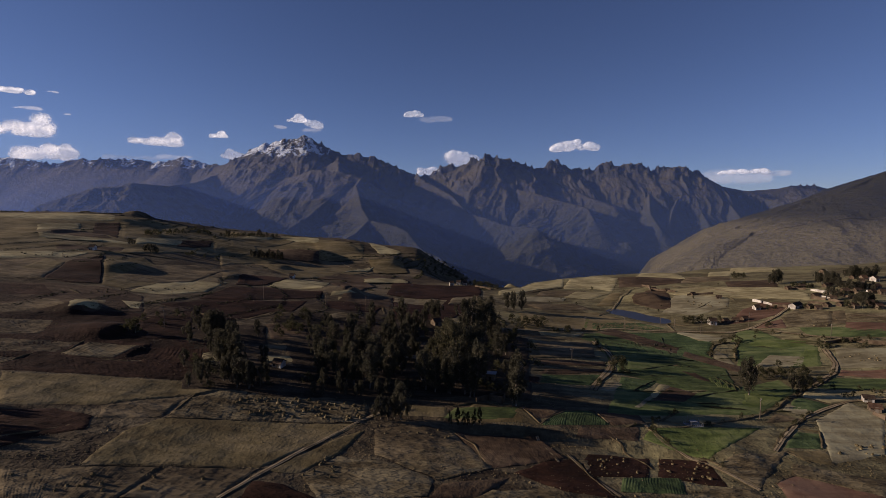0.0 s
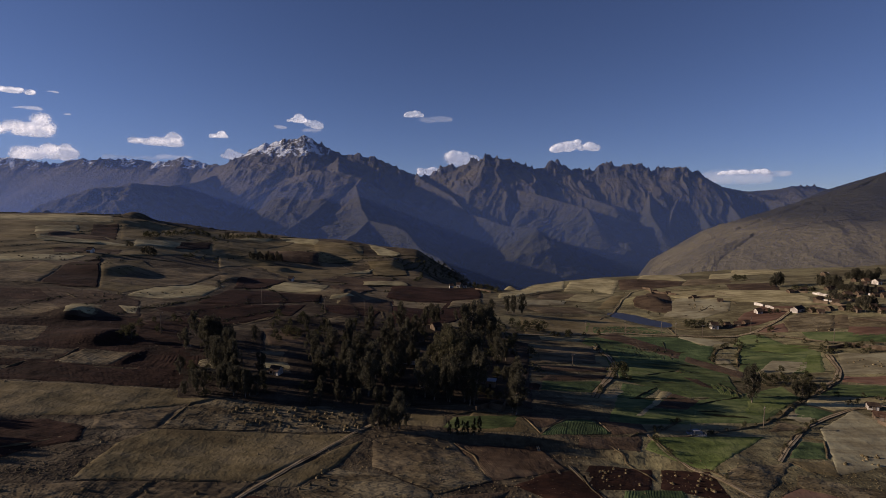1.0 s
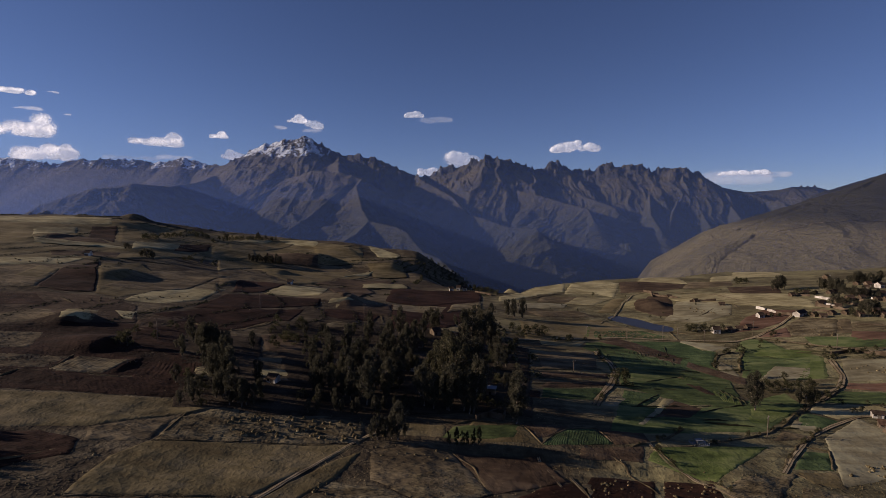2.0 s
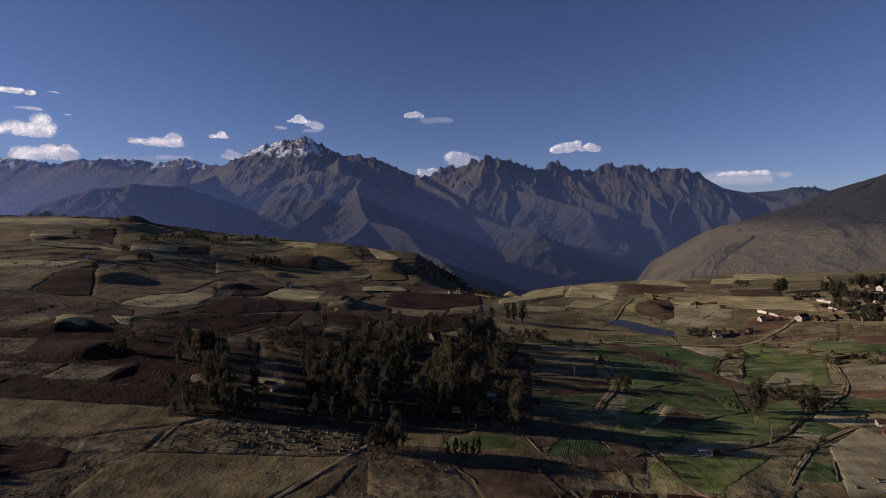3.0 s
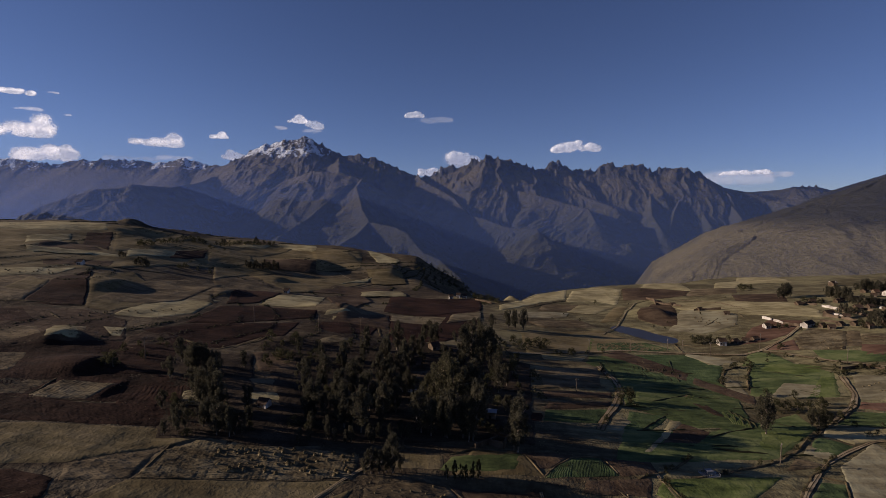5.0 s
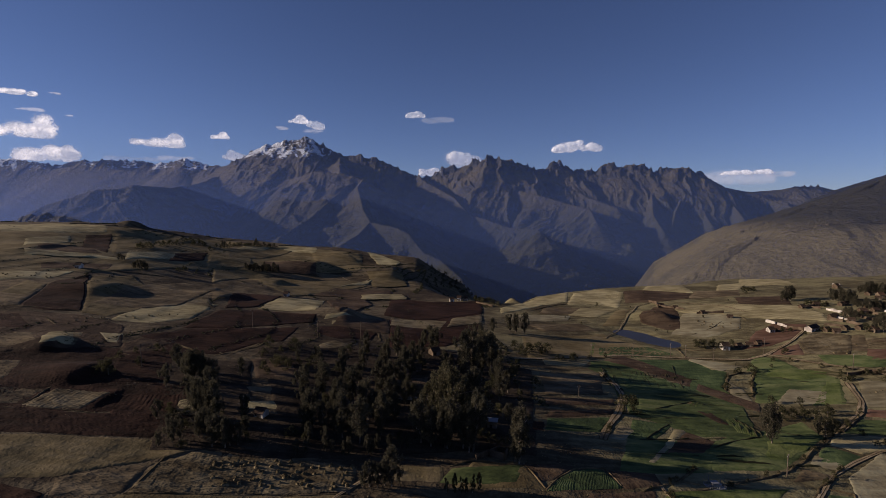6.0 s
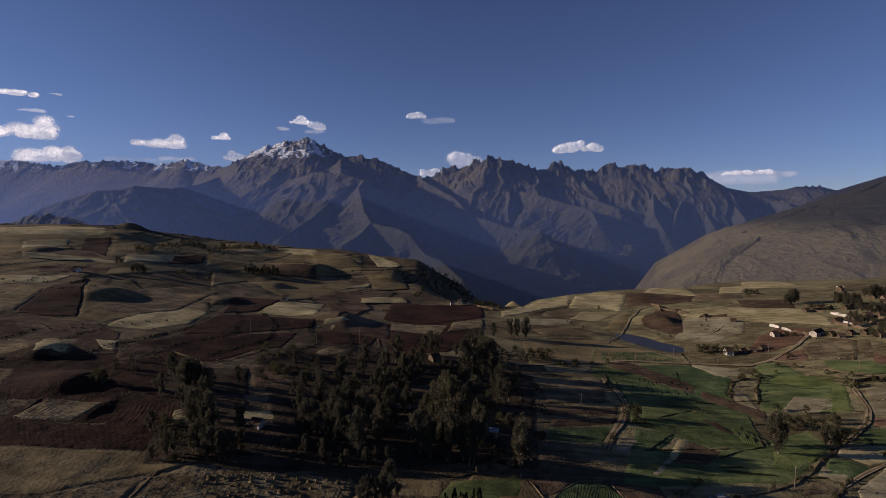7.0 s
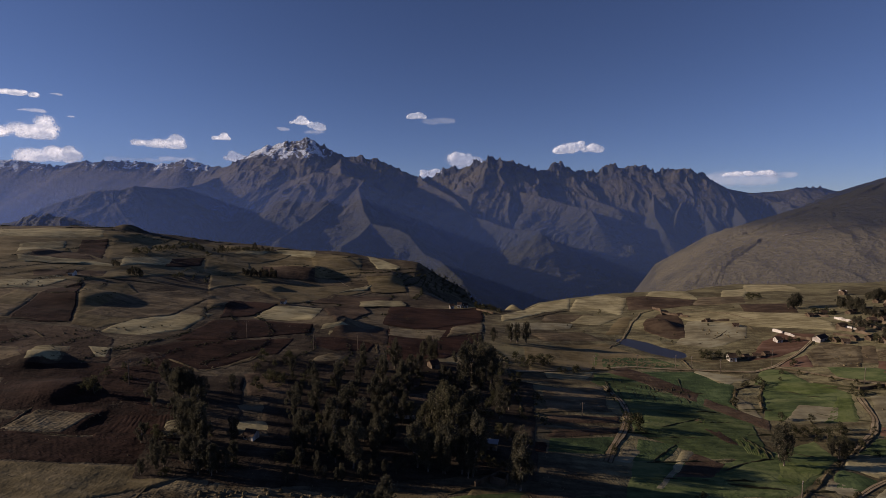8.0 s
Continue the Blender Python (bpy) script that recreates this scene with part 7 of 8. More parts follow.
def wall_run(line, height, kind):
    """A free-standing adobe wall with an uneven worn top."""
    pts = along(line, max(3, int(length(line) / 1.0) + 1))
    t = np.gradient(pts, axis=0)
    t /= np.hypot(t[:, 0], t[:, 1])[:, None] + 1e-9
    s = np.stack([-t[:, 1], t[:, 0]], 1) * 0.25
    g = ground_z(pts[:, 0], pts[:, 1])
    top = g + height * (0.85 + 0.2 * value(pts[:, 0] / 2.5, pts[:, 1] / 2.5, 81))
    rows = [(pts - s, g - 0.5), (pts - s, top), (pts, top + 0.14), (pts + s, top), (pts + s, g - 0.5)]
    X = np.array([[r[0][:, 0][0] for r in rows]] + [[r[0][i, 0] for r in rows] for i in range(len(pts))] + [[rows[0][0][-1, 0]] * 5]).T
    X = np.array([np.concatenate([[pts[0, 0]], r[0][:, 0], [pts[-1, 0]]]) for r in rows])
    Yv = np.array([np.concatenate([[pts[0, 1]], r[0][:, 1], [pts[-1, 1]]]) for r in rows])
    Zv = np.array([np.concatenate([[g[0] - 0.5], r[1], [g[-1] - 0.5]]) for r in rows])
    ob = sheet("garden_wall" if kind == "white" else "adobe_wall", X, Yv, Zv, WALL[kind], False)
    return tagged(ob, "long whitewashed boundary wall near the village" if kind == "white" else "crumbling brown adobe boundary wall", "wall", "boundary walls")


def utility_pole(x, y, h):
    root = new("utility_pole")
    root.matrix_basis = pose(x, y, float(ground_z(x, y)) - 0.3, 0, 0, (x * 7) % 50)
    v, f = [], []
    tube(v, f, (0, 0, 0), (0, 0, h), 0.15, 0.10, 8)
    f.append(tuple(range(8, 16)))
    part("post", v, f, TIMBER, root)
    part("crossarm", *box(-0.9, -0.06, h - 0.75, 0.9, 0.06, h - 0.62), TIMBER, root)
    for px in (-0.75, 0.75):
        part("insulator", *box(px - 0.06, -0.06, h - 0.62, px + 0.06, 0.06, h - 0.42), METAL, root)
    return tagged(root, "pale wooden utility pole with one crossarm", "utility pole", "utility poles")


# ---------------------------------------------------------------- heaps of cut crop
TUFT = soil("dry_tuft", (0.085, 0.066, 0.034), (0.14, 0.11, 0.06), (0.21, 0.168, 0.096), 1.5, 0.12, 0.1)
def heap_mesh(seed):
    r = np.random.default_rng(seed)
    v, f = [(0, 0, 1.0)], []
    rings, n = 4, 10
    for k in range(1, rings + 1):
        for i in range(n):
            a = 2 * math.pi * i / n
            rad = (k / rings) ** 0.8 * 0.85 * r.uniform(0.8, 1.2)
            v.append((rad * math.cos(a), rad * math.sin(a), (1 - (k / rings) ** 1.5) * r.uniform(0.8, 1.1) - (0.25 if k == rings else 0)))
    for i in range(n):
        f.append((0, 1 + i, 1 + (i + 1) % n))
        for k in range(rings - 1):
            a, b = 1 + k * n + i, 1 + k * n + (i + 1) % n
            f.append((a, a + n, b + n, b))
    for _ in range(14):
        a, rr = r.uniform(0, 6.28), r.uniform(0.1, 0.7)
        c = Vector((math.cos(a) * rr, math.sin(a) * rr, 0.9 * (1 - rr)))
        i = len(v)
        v += [c + Vector((0.12, 0, 0)), c + Vector((-0.06, 0.1, 0)), c + Vector((-0.06, -0.1, 0)), c + Vector((r.normal(0, .2), r.normal(0, .2), 0.5))]
        f += [(i, i + 1, i + 3), (i + 1, i + 2, i + 3), (i + 2, i, i + 3)]
    me = bpy.data.meshes.new("straw_heap")
    me.from_pydata([tuple(p) for p in v], [], f)
    me.materials.append(TUFT)
    return me


HEAPS = [heap_mesh(i) for i in range(4)]
heaped = 0


def heaps(near, far, number, size):
    global heaped
    a, b = along(near, 40), along(far, 40)
    for i in range(number):
        u, w = rng.uniform(0, 39), rng.uniform(0, 1)
        p = a[int(u)] * (1 - w) + b[int(u)] * w
        ob = new("haystack", HEAPS[heaped % 4])
        heaped += 1
        s = size * rng.uniform(0.55, 1.25)
        ob.matrix_basis = pose(p[0], p[1], float(ground_z(p[0], p[1])) + 0.1 + 0.0009 * p[1], 0, 0, rng.uniform(0, 360)) @ Matrix.Diagonal((s * 1.2, s, s * rng.uniform(0.7, 1.1), 1))
        tagged(ob, "small low haystack of cut straw on a field", "haystack", "haystacks")


# ---------------------------------------------------------------- clouds
def cloud_material(name, thick):
    """Soft cloud that light passes through: dense in the middle, torn and thinning out towards its rim."""
    m = bpy.data.materials.new(name)
    m.use_nodes = True
    t = m.node_tree
    t.nodes.remove(t.nodes["Principled BSDF"])
    front, through_it, lit = t.nodes.new("ShaderNodeBsdfDiffuse"), t.nodes.new("ShaderNodeBsdfTranslucent"), t.nodes.new("ShaderNodeMixShader")
    for node in (front, through_it):
        node.inputs["Color"].default_value = (0.86, 0.87, 0.88, 1)
    lit.inputs[0].default_value = 0.5
    link(t, front.outputs[0], lit.inputs[1])
    link(t, through_it.outputs[0], lit.inputs[2])
    # emission added for the white of light scattered all through the far cloud
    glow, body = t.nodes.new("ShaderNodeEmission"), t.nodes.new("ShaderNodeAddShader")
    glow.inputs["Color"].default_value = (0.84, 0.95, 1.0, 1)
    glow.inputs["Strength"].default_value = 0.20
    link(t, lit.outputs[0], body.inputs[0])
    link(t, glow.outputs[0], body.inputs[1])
    depth = t.nodes.new("ShaderNodeAttribute")
    depth.attribute_name = "depth_in"
    where = t.nodes.new("ShaderNodeVectorMath")
    where.operation = "MULTIPLY_ADD"
    link(t, t.nodes.new("ShaderNodeObjectInfo").outputs["Location"], where.inputs[0])
    where.inputs[1].default_value = (1.7, 1.7, 1.7)
    link(t, t.nodes.new("ShaderNodeTexCoord").outputs["Object"], where.inputs[2])
    big, small = noise_node(t, 0.012, 4, 0.6, where.outputs[0]), noise_node(t, 0.04, 4, 0.65, where.outputs[0])
    torn = calc(t, "ADD", calc(t, "MULTIPLY", calc(t, "SUBTRACT", big, 0.5), 2.6), calc(t, "MULTIPLY", calc(t, "SUBTRACT", small, 0.5), 2.0))
    soft = t.nodes.new("ShaderNodeMapRange")
    soft.interpolation_type = "SMOOTHSTEP"
    for i, v in enumerate((0.06, 1.15, 0.0, thick)):
        soft.inputs[i + 1].default_value = v
    edge = calc(t, "MULTIPLY", depth.outputs["Fac"], 1.6, True)
    link(t, calc(t, "MULTIPLY", edge, calc(t, "ADD", calc(t, "MULTIPLY", depth.outputs["Fac"], 1.2), torn)), soft.inputs[0])
    clear, both = t.nodes.new("ShaderNodeBsdfTransparent"), t.nodes.new("ShaderNodeMixShader")
    link(t, soft.outputs[0], both.inputs[0])
    link(t, clear.outputs[0], both.inputs[1])
    link(t, body.outputs[0], both.inputs[2])
    link(t, both.outputs[0], t.nodes["Material Output"].inputs["Surface"])
    return m


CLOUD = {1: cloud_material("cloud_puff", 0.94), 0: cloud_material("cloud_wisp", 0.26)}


def cloud(x, y, z, w, h, puffy):
    """A billowing cloud: rounded heads heaped on a flat base, bulging towards both sides."""
    r = np.random.default_rng(int(abs(x)) + int(z))
    nx, nz = int(np.clip(w / 4.5, 24, 120)), int(np.clip(h / 3.5, 14, 64))
    U, V = np.meshgrid(np.linspace(-0.56 * w, 0.56 * w, nx), np.linspace(-0.58 * h, 0.62 * h, nz))
    clear = np.ones(U.shape)
    top = np.array([0.15, *r.uniform(0.35, 1.0, 5), 0.15])
    for i in range(int(np.clip(w / h * (6.5 if puffy else 2.6), 9, 34))):
        f = -1 + 2 * r.uniform(0, 1)
        crown = float(np.interp(f, np.linspace(-1, 1, 7), top))
        rad = h * r.uniform(0.12, 0.26)
        cz = -0.34 * h + r.uniform(0, 1) ** 1.2 * max(0.0, crown * 0.9 * h - rad) if puffy else r.normal(0, 0.14) * h
        q = ((U - f * 0.43 * w) / (rad * (1.6 if puffy else 4.0))) ** 2 + ((V - cz) / rad) ** 2
        clear = clear * (1 - (0.75 if puffy else 0.6) * np.exp(-1.1 * q))
    # nothing of it reaches the edge
    inside = np.clip((0.56 * w - np.abs(U)) / (0.12 * w), 0, 1) * np.clip((0.62 * h - V) / (0.12 * h), 0, 1) * np.clip((V + 0.58 * h) / (0.12 * h), 0, 1)
    thick = (1 - clear) * inside
    bulge = 0.42 * h * thick ** 0.8
    rough = 0.02 * h * fbm(U / (0.15 * h) + x, V / (0.15 * h), 3, 91, 0.6) * thick
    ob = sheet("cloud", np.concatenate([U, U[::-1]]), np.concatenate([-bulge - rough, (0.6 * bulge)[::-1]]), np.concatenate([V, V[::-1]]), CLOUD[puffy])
    deep = ob.data.attributes.new("depth_in", "FLOAT", "POINT")
    deep.data.foreach_set("value", np.concatenate([thick, thick[::-1]]).astype(np.float32).ravel())
    ob.matrix_basis = pose(x, y, z, 0, 0, -math.degrees(math.atan2(x, y)))
    return tagged(ob, "small white puffy cloud above the mountains" if puffy else "thin wispy white streak of cloud above the mountains", "cloud", "fair-weather clouds")


# houses: kind, x, y, length, depth, wall height, turn
house("white", 218.9, 295.9, 9.1, 4.0, 2.6, 30.0)
house("white", 156.8, 276.8, 3.6, 4.5, 2.6, -8.0)
house("adobe", 165.3, 278.4, 3.0, 3.2, 1.9, 14.0)
house("adobe", 171.5, 278.8, 3.0, 2.9, 1.8, -20.0)
house("adobe", 177.9, 280.6, 3.0, 2.9, 1.7, 5.0)
house("adobe", 335.6, 423.7, 3.0, 5.0, 2.6, 10.0)
house("tile", 322.7, 367.7, 3.1, 5.0, 2.8, -12.0)
house("white", 325.4, 361.0, 3.3, 5.0, 2.8, 8.0)
house("adobe", 324.0, 379.1, 3.0, 3.6, 2.0, 25.0)
house("adobe", 270.1, 321.0, 3.9, 4.3, 2.2, -10.0)
house("tile", 257.8, 317.5, 3.2, 4.3, 2.2, 12.0)
house("adobe", 290.3, 332.3, 4.0, 4.3, 2.2, -5.0)
house("tile", 299.9, 330.8, 3.7, 4.3, 2.3, 10.0)
house("adobe", 287.3, 312.7, 3.0, 4.3, 2.2, -15.0)
house("tile", 242.3, 281.2, 3.0, 4.3, 2.2, 6.0)
house("adobe", 257.1, 287.2, 3.5, 4.3, 2.0, -9.0)
house("adobe", 223.9, 291.3, 3.0, 3.6, 1.8, 12.0)
house("adobe", 225.7, 286.6, 3.0, 3.6, 1.8, -20.0)
house("adobe", 248.8, 344.6, 3.0, 3.6, 1.8, 4.0)
house("adobe", 262.0, 349.4, 3.1, 3.6, 1.8, -4.0)
house("white", 197.6, 300.4, 3.0, 4.0, 2.2, 0.0)
house("tile", 253.0, 277.0, 3.1, 4.3, 2.2, -4.0)
house("adobe", 184.9, 353.4, 3.0, 2.9, 1.7, 12.0)
house("adobe", 194.7, 337.1, 3.0, 2.9, 1.7, -18.0)
house("tile", 142.1, 154.0, 3.0, 2.9, 1.7, -28.0)
house("white", 146.9, 162.0, 3.0, 2.0, 1.8, -20.0)
house("tile", -3.3, 234.7, 3.9, 4.5, 2.6, 30.0)
house("adobe", -9.7, 209.5, 3.0, 4.0, 2.4, -10.0)
house("adobe", -14.8, 201.6, 3.0, 4.0, 2.4, 15.0)
house("adobe", -21.6, 194.7, 3.0, 4.0, 2.2, -6.0)
house("white", -6.0, 158.1, 3.0, 3.0, 2.0, 10.0)
house("white", -53.7, 154.4, 3.0, 3.0, 2.0, -15.0)
house("white", 6.9, 389.8, 3.0, 4.0, 2.8, 8.0)
house("white", 13.1, 399.6, 3.0, 4.0, 3.0, -10.0)
house("white", 17.9, 400.1, 3.0, 4.0, 2.6, 16.0)
house("white", -238.6, 328.2, 3.0, 4.5, 2.8, 12.0)
house("white", -109.1, 347.0, 3.0, 4.0, 2.4, 0.0)
house("adobe", 169.6, 385.0, 3.0, 2.9, 1.6, 6.0)
house("adobe", 176.3, 376.1, 3.0, 2.9, 1.6, -8.0)
house("adobe", 247.3, 302.5, 3.0, 3.2, 1.8, -29.0)
house("adobe", 239.3, 287.1, 3.0, 3.2, 1.8, 19.0)
house("adobe", 284.6, 335.2, 3.0, 3.2, 1.8, 23.0)
house("adobe", 232.9, 289.2, 3.0, 3.2, 1.8, 21.0)
house("adobe", 276.3, 345.5, 3.0, 3.2, 1.8, 16.0)
house("adobe", 247.1, 314.7, 3.0, 3.2, 1.8, 0.0)
house("adobe", 280.5, 347.3, 3.3, 3.2, 1.8, 22.0)
house("tile", 340.7, 380.7, 3.0, 3.2, 1.8, 14.0)
house("adobe", 284.5, 316.8, 3.0, 3.2, 1.8, 7.0)
house("adobe", 293.4, 350.1, 3.0, 3.2, 1.8, 21.0)
house("adobe", 244.3, 313.4, 3.0, 3.2, 1.8, 2.0)
house("adobe", 315.6, 361.0, 3.0, 3.2, 1.8, -30.0)
house("adobe", 281.2, 324.7, 3.0, 3.2, 1.8, -4.0)
house("tile", 259.3, 316.5, 3.0, 3.2, 1.8, -28.0)
house("adobe", 298.9, 341.2, 3.0, 3.2, 1.8, 25.0)
house("adobe", 294.5, 359.0, 3.0, 3.2, 1.8, -32.0)
hut(16.7, 163.4, -12)
pump_station(74.2, 138.2, 6)

# walls: line, height, colour
wall_run([(207, 319), (209, 313)], 1.9, "white")
wall_run([(209, 311), (210, 304)], 1.9, "white")
wall_run([(210, 304), (214.0, 295.9)], 2.0, "adobe")
wall_run([(257, 334), (259, 323)], 1.6, "white")
wall_run([(259, 323), (259, 315)], 1.6, "white")
wall_run([(239, 310), (243, 303)], 2.2, "adobe")
wall_run([(244, 302), (245.6, 292.7)], 1.6, "adobe")
wall_run([(168, 404), (170, 394), (165, 380)], 2.0, "adobe")
wall_run([(167, 385), (180, 370)], 2.0, "adobe")
wall_run([(181, 354), (198, 350)], 2.0, "adobe")
wall_run([(229.1, 267.2), (242.5, 260.4)], 0.8, "adobe")
wall_run([(14.3, 145.1), (17.2, 148.5), (19.4, 147.3), (18.4, 143.5), (14.3, 145.1)], 2.2, "adobe")
wall_run([(20.1, 149.2), (23.0, 149.0)], 2.2, "adobe")
wall_run([(10.1, 142.1), (14.4, 146.1)], 1.5, "adobe")
wall_run([(-20.3, 202.4), (-5.0, 207.7)], 1.8, "adobe")
wall_run([(-17.7, 189.5), (-4.6, 192.3)], 1.6, "adobe")
wall_run([(-14.8, 179.3), (-6.9, 179.4)], 1.5, "white")
wall_run([(26, 388), (38, 378)], 1.6, "adobe")
wall_run([(252, 347), (271, 350)], 1.8, "adobe")
wall_run([(259, 305), (265.7, 296.8)], 1.8, "adobe")
wall_run([(183.5, 227.4), (195.6, 229.0), (205.1, 219.1)], 1.8, "adobe")
wall_run([(138.9, 150.9), (139.4, 146.9)], 1.6, "adobe")

wall_run([(245.0, 316.6), (248.1, 309.2)], 1.1, "white")
wall_run([(247.6, 307.7), (249.1, 301.0)], 1.0, "white")
wall_run([(258.4, 331.9), (259.7, 319.1)], 1.7, "white")
wall_run([(349.0, 444.3), (349.8, 437.1)], 2.0, "white")
wall_run([(330.8, 375.4), (333.7, 375.3)], 2.2, "white")
wall_run([(285.2, 322.2), (288.0, 318.0)], 1.6, "white")
wall_run([(250.6, 349.8), (258.1, 340.0)], 1.4, "adobe")
wall_run([(230.6, 301.5), (236.7, 294.1)], 1.3, "adobe")
wall_run([(260.4, 314.6), (260.3, 301.9)], 1.6, "adobe")
wall_run([(274.4, 327.0), (274.2, 311.9)], 1.6, "adobe")
# poles: x, y, height
utility_pole(76.9, 257.3, 8)
utility_pole(100.5, 262.9, 8)
utility_pole(121.3, 265.3, 8)
utility_pole(139.6, 256.9, 8)
utility_pole(170.9, 265.5, 9)
utility_pole(-58.2, 236.9, 9)
utility_pole(-39.9, 247.1, 9)
utility_pole(-90.8, 241.9, 9)
utility_pole(99.1, 146.0, 7)
utility_pole(-104.6, 178.5, 9)
utility_pole(191.8, 234.4, 8)
utility_pole(53.3, 195.1, 6)
utility_pole(128.2, 263.1, 8)
utility_pole(-3.7, 256.3, 10)

# heaps: near edge, far edge, number, size
heaps([(-51.7, 117.4), (-43.5, 118.3), (-21.1, 122.8)], [(-56.5, 128.9), (-41.8, 131.2), (-21.2, 133.0)], 80, 0.62)
heaps([(100.1, 117.8), (117.7, 123.2)], [(110.5, 128.7), (124.5, 130.6)], 16, 0.46)
heaps([(-75.4, 78.3), (-40.2, 85.4)], [(-79.9, 83.3), (-45.1, 91.4)], 14, 0.51)
heaps([(49.6, 107.8), (65.0, 104.8)], [(54.6, 117.4), (65.4, 115.0)], 22, 0.41)
heaps([(32.8, 104.8), (48.1, 107.4)], [(37.2, 114.6), (51.6, 117.2)], 18, 0.37)
heaps([(-17.2, 114.1), (2.3, 118.3)], [(-16.4, 118.3), (0.9, 123.0)], 12, 0.37)
heaps([(-158.2, 214.4), (-125.4, 250.2)], [(-160.3, 224.6), (-139.4, 243.7)], 20, 0.46)
heaps([(161, 320), (187, 306)], [(172, 336), (197, 322)], 16, 0.51)
heaps([(193.6, 255.7), (209.6, 249.4)], [(207.7, 274.9), (222.6, 265.4)], 14, 0.46)
heaps([(173.5, 205.2), (186.7, 200.9)], [(177.9, 213.7), (194.7, 209.8)], 12, 0.46)
heaps([(-28.6, 91.9), (-21.0, 93.4)], [(-27.9, 102.1), (-23.3, 103.8)], 10, 0.37)
heaps([(-244.3, 275.8), (-222.6, 294.1)], [(-251.4, 287.8), (-234, 310)], 14, 0.55)

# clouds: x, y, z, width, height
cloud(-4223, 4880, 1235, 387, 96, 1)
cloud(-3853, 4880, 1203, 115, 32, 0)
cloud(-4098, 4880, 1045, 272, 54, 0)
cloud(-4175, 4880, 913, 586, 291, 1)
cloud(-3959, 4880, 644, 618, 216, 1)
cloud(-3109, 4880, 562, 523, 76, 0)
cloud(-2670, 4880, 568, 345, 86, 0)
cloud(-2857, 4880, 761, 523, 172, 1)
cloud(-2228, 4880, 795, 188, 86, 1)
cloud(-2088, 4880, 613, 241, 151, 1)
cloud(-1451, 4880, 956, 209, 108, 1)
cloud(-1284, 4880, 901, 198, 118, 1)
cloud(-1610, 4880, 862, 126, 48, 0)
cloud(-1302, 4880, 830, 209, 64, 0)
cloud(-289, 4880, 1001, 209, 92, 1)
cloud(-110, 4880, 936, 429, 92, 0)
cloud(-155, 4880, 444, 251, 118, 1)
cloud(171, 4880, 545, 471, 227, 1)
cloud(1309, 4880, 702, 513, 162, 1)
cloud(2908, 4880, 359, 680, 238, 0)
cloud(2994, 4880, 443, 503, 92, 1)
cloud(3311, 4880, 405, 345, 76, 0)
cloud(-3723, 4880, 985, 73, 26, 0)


# ---------------------------------------------------------------- lake
WATER, _, wb = material("still_water", 0.3)
wb.inputs["Base Color"].default_value, wb.inputs["Specular IOR Level"].default_value = (0.030, 0.028, 0.028, 1), 0.12
ang = np.linspace(0, 2 * math.pi, 49)[:-1]
(ax, ay), (bx, by), lr = LAKE
rim_pts = [((ax + bx) / 2 + (math.hypot(bx - ax, by - ay) / 2 + lr + 4) * math.cos(t) * (bx - ax) / math.hypot(bx - ax, by - ay) - (lr + 4) * math.sin(t) * (by - ay) / math.hypot(bx - ax, by - ay),
            (ay + by) / 2 + (math.hypot(bx - ax, by - ay) / 2 + lr + 4) * math.cos(t) * (by - ay) / math.hypot(bx - ax, by - ay) + (lr + 4) * math.sin(t) * (bx - ax) / math.hypot(bx - ax, by - ay)) for t in ang]
lake = mesh_object("lake", [(px, py, LAKE_Z) for px, py in rim_pts], [tuple(range(48))], WATER)
tagged(lake, "small dark-blue pond with still water among the fields", "water", kind="structure")


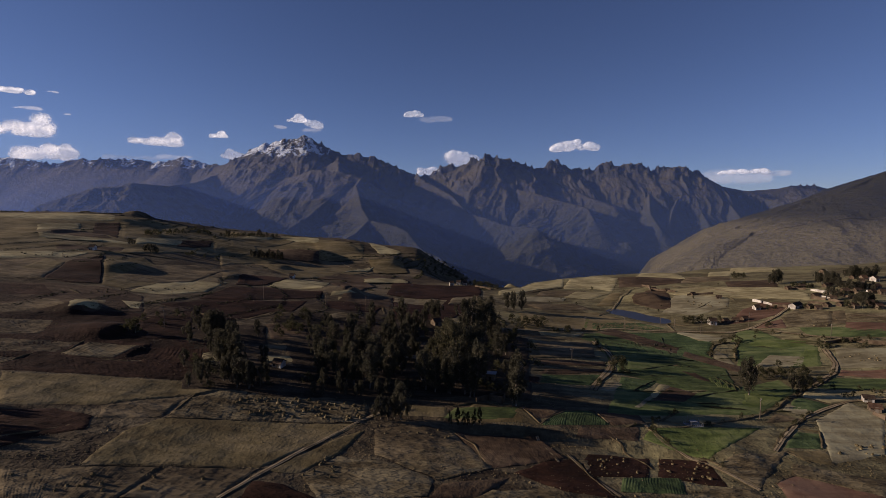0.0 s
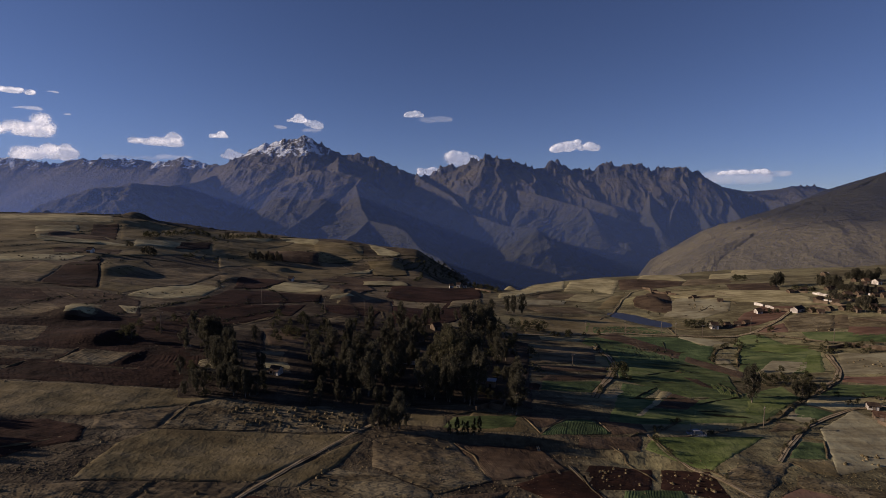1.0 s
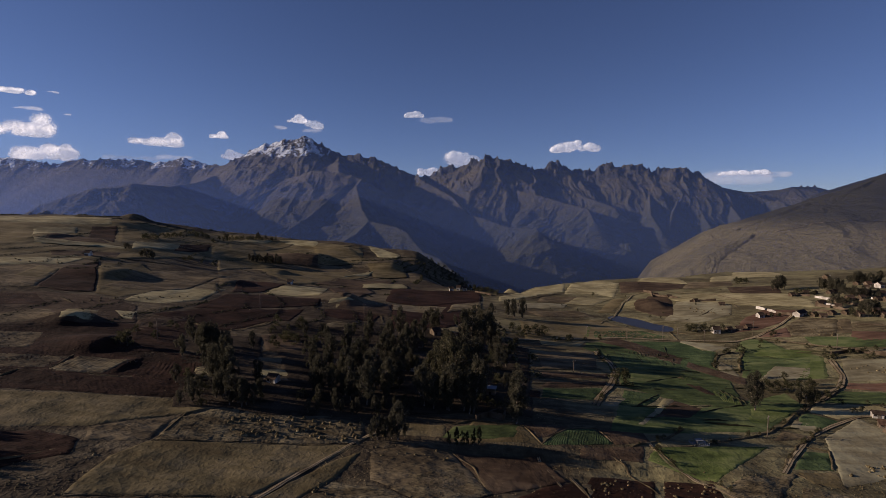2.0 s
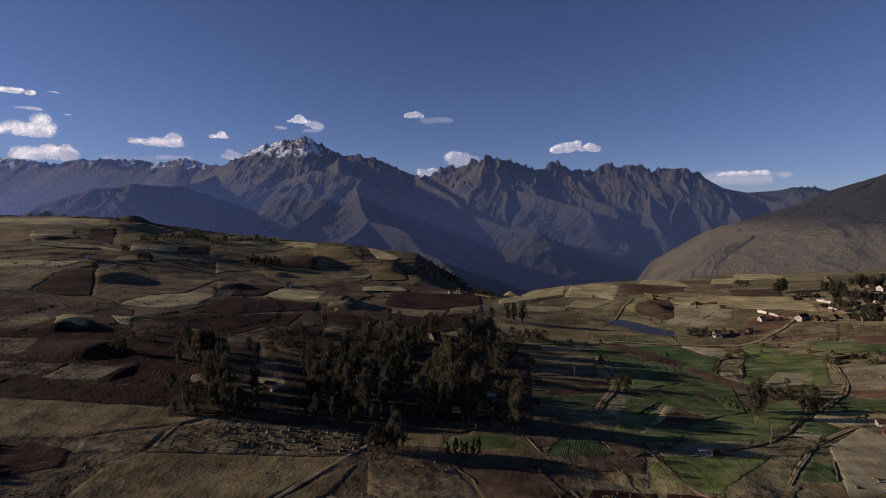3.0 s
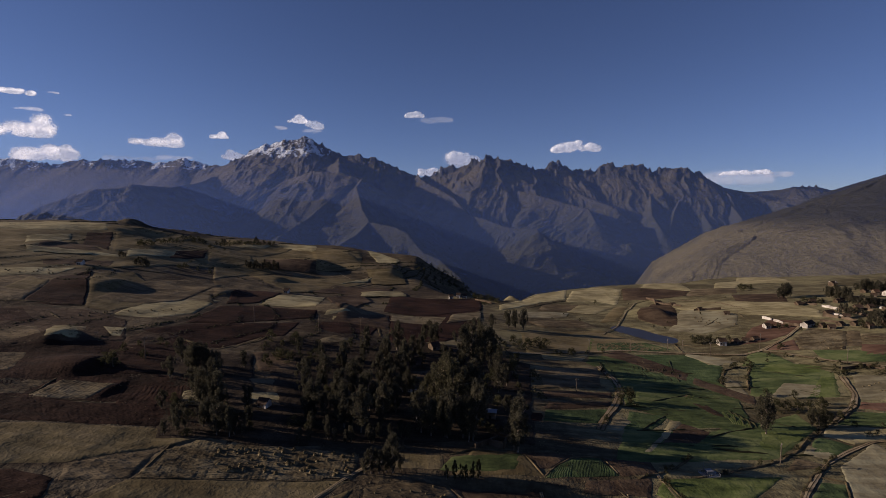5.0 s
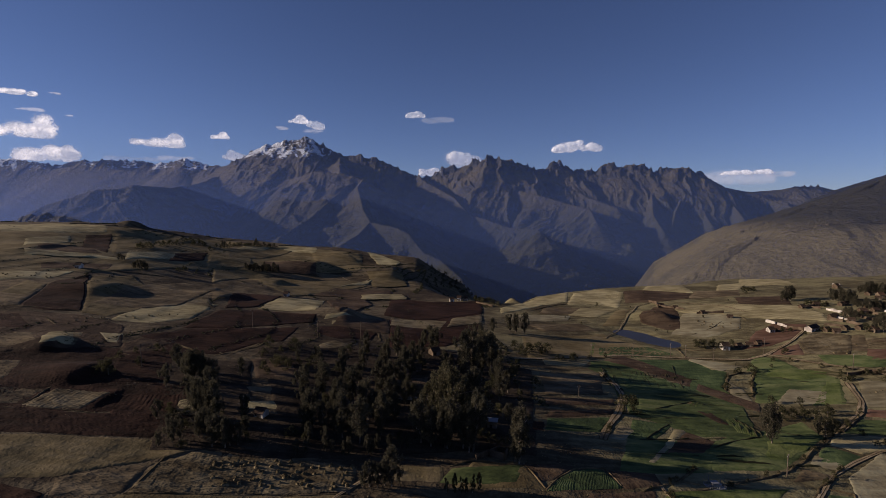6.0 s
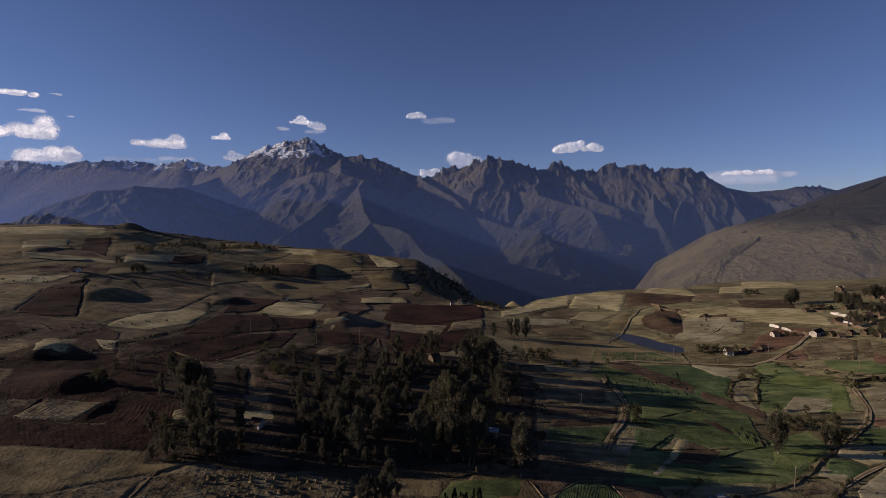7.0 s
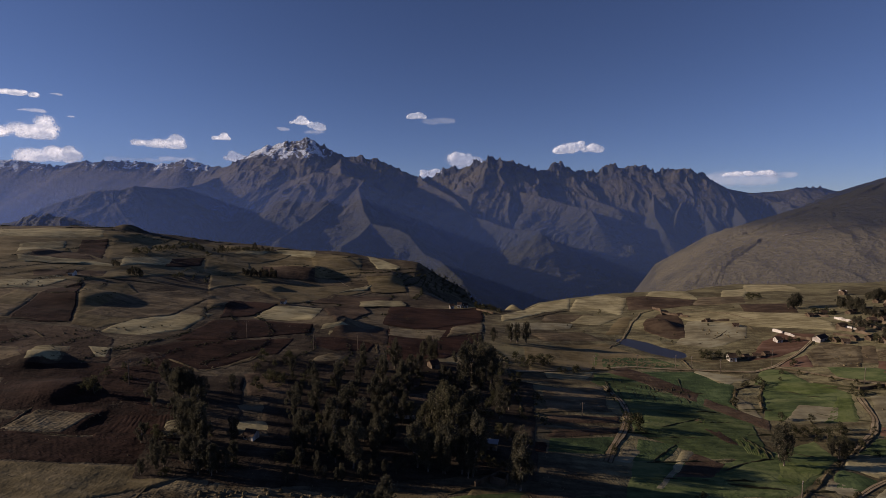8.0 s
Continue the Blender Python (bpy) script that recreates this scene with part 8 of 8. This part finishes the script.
# ---------------------------------------------------------------- scrub on the risers of the upland
def upland_scrub(number, seed):
    """Low dark shrubs and stones that gather in strings along the terrace risers."""
    r = np.random.default_rng(seed)
    x, y = r.uniform(-470, 40, 12 * number), r.uniform(185, 600, 12 * number)
    z = ground_z(x, y)
    band = z / 2.4 + 0.5 * value(x / 70, y / 50, 13)
    band = np.abs(band - np.floor(band) - 0.88)
    keep = (band < 0.10) & (value(x / 38, y / 26, 71) > 0.05) & (y < rim(x) - 4) & (x < 0.62 * y + 80)
    x, y, z = x[keep][:number], y[keep][:number], z[keep][:number]
    size = r.uniform(0.2, 0.55, len(x)) * (0.42 + y / 540)
    verts, faces = [], []
    for px, py, pz, q in zip(x, y, z, size):
        i, turn = len(verts), r.uniform(0, 6.28)
        for k in range(5):
            a = turn + 1.257 * k
            verts.append((px + 1.5 * q * math.cos(a) * r.uniform(0.6, 1.2), py + q * math.sin(a), pz - 0.1))
        for k in range(5):
            a = turn + 0.6 + 1.257 * k
            verts.append((px + 1.1 * q * math.cos(a), py + 0.8 * q * math.sin(a), pz + q * r.uniform(0.5, 1.0)))
        verts.append((px, py, pz + 1.15 * q))
        for k in range(5):
            n = (k + 1) % 5
            faces += [(i + k, i + n, i + 5 + k), (i + n, i + 5 + n, i + 5 + k), (i + 5 + k, i + 5 + n, i + 10)]
    ob = mesh_object("upland_scrub", verts, faces, LEAF["b"])
    tagged(ob, "low dark shrubs strung along the terrace edges of the upland", "scrub", kind="stuff")


upland_scrub(11000, 43)

# ---------------------------------------------------------------- tussocks and clods of the near ground


def tussocks(number, seed):
    r = np.random.default_rng(seed)
    y = 88 + 230 * r.uniform(0, 1, number) ** 1.6
    x = y * r.uniform(-1.0, 1.0, number)
    keep = (fbm(x / 22, y / 22, 3, 91) + 0.25 * r.normal(0, 1, number) > 0.1) & ((x < 40) | (y < 128))
    x, y = x[keep], y[keep]
    z = ground_z(x, y) + 0.12 + 0.0009 * y
    size = r.uniform(0.05, 0.14, len(x)) * (1 + (r.uniform(0, 1, len(x)) > 0.97) * 1.4)
    a = r.uniform(0, 2 * math.pi, len(x))
    verts, faces = np.zeros((len(x), 6, 3)), []
    for i in range(5):
        an = a + 2 * math.pi * i / 5
        k = size * r.uniform(0.8, 1.4, len(x))
        verts[:, i] = np.stack([x + k * np.cos(an) * 1.3, y + k * np.sin(an) * 1.3, z - 0.15], 1)
    verts[:, 5] = np.stack([x + size * r.normal(0, 0.3, len(x)), y + size * r.normal(0, 0.3, len(x)), z + size * r.uniform(0.4, 0.9, len(x))], 1)
    base = np.arange(len(x)) * 6
    for i in range(5):
        faces += np.stack([base + i, base + (i + 1) % 5, base + 5], 1).tolist()
    ob = mesh_object("tussocks", verts.reshape(-1, 3).tolist(), faces, TUFT)
    return tagged(ob, "dry grass tussocks and clods strewn over the fields", "grass tussocks", kind="stuff")


tussocks(13000, 3)
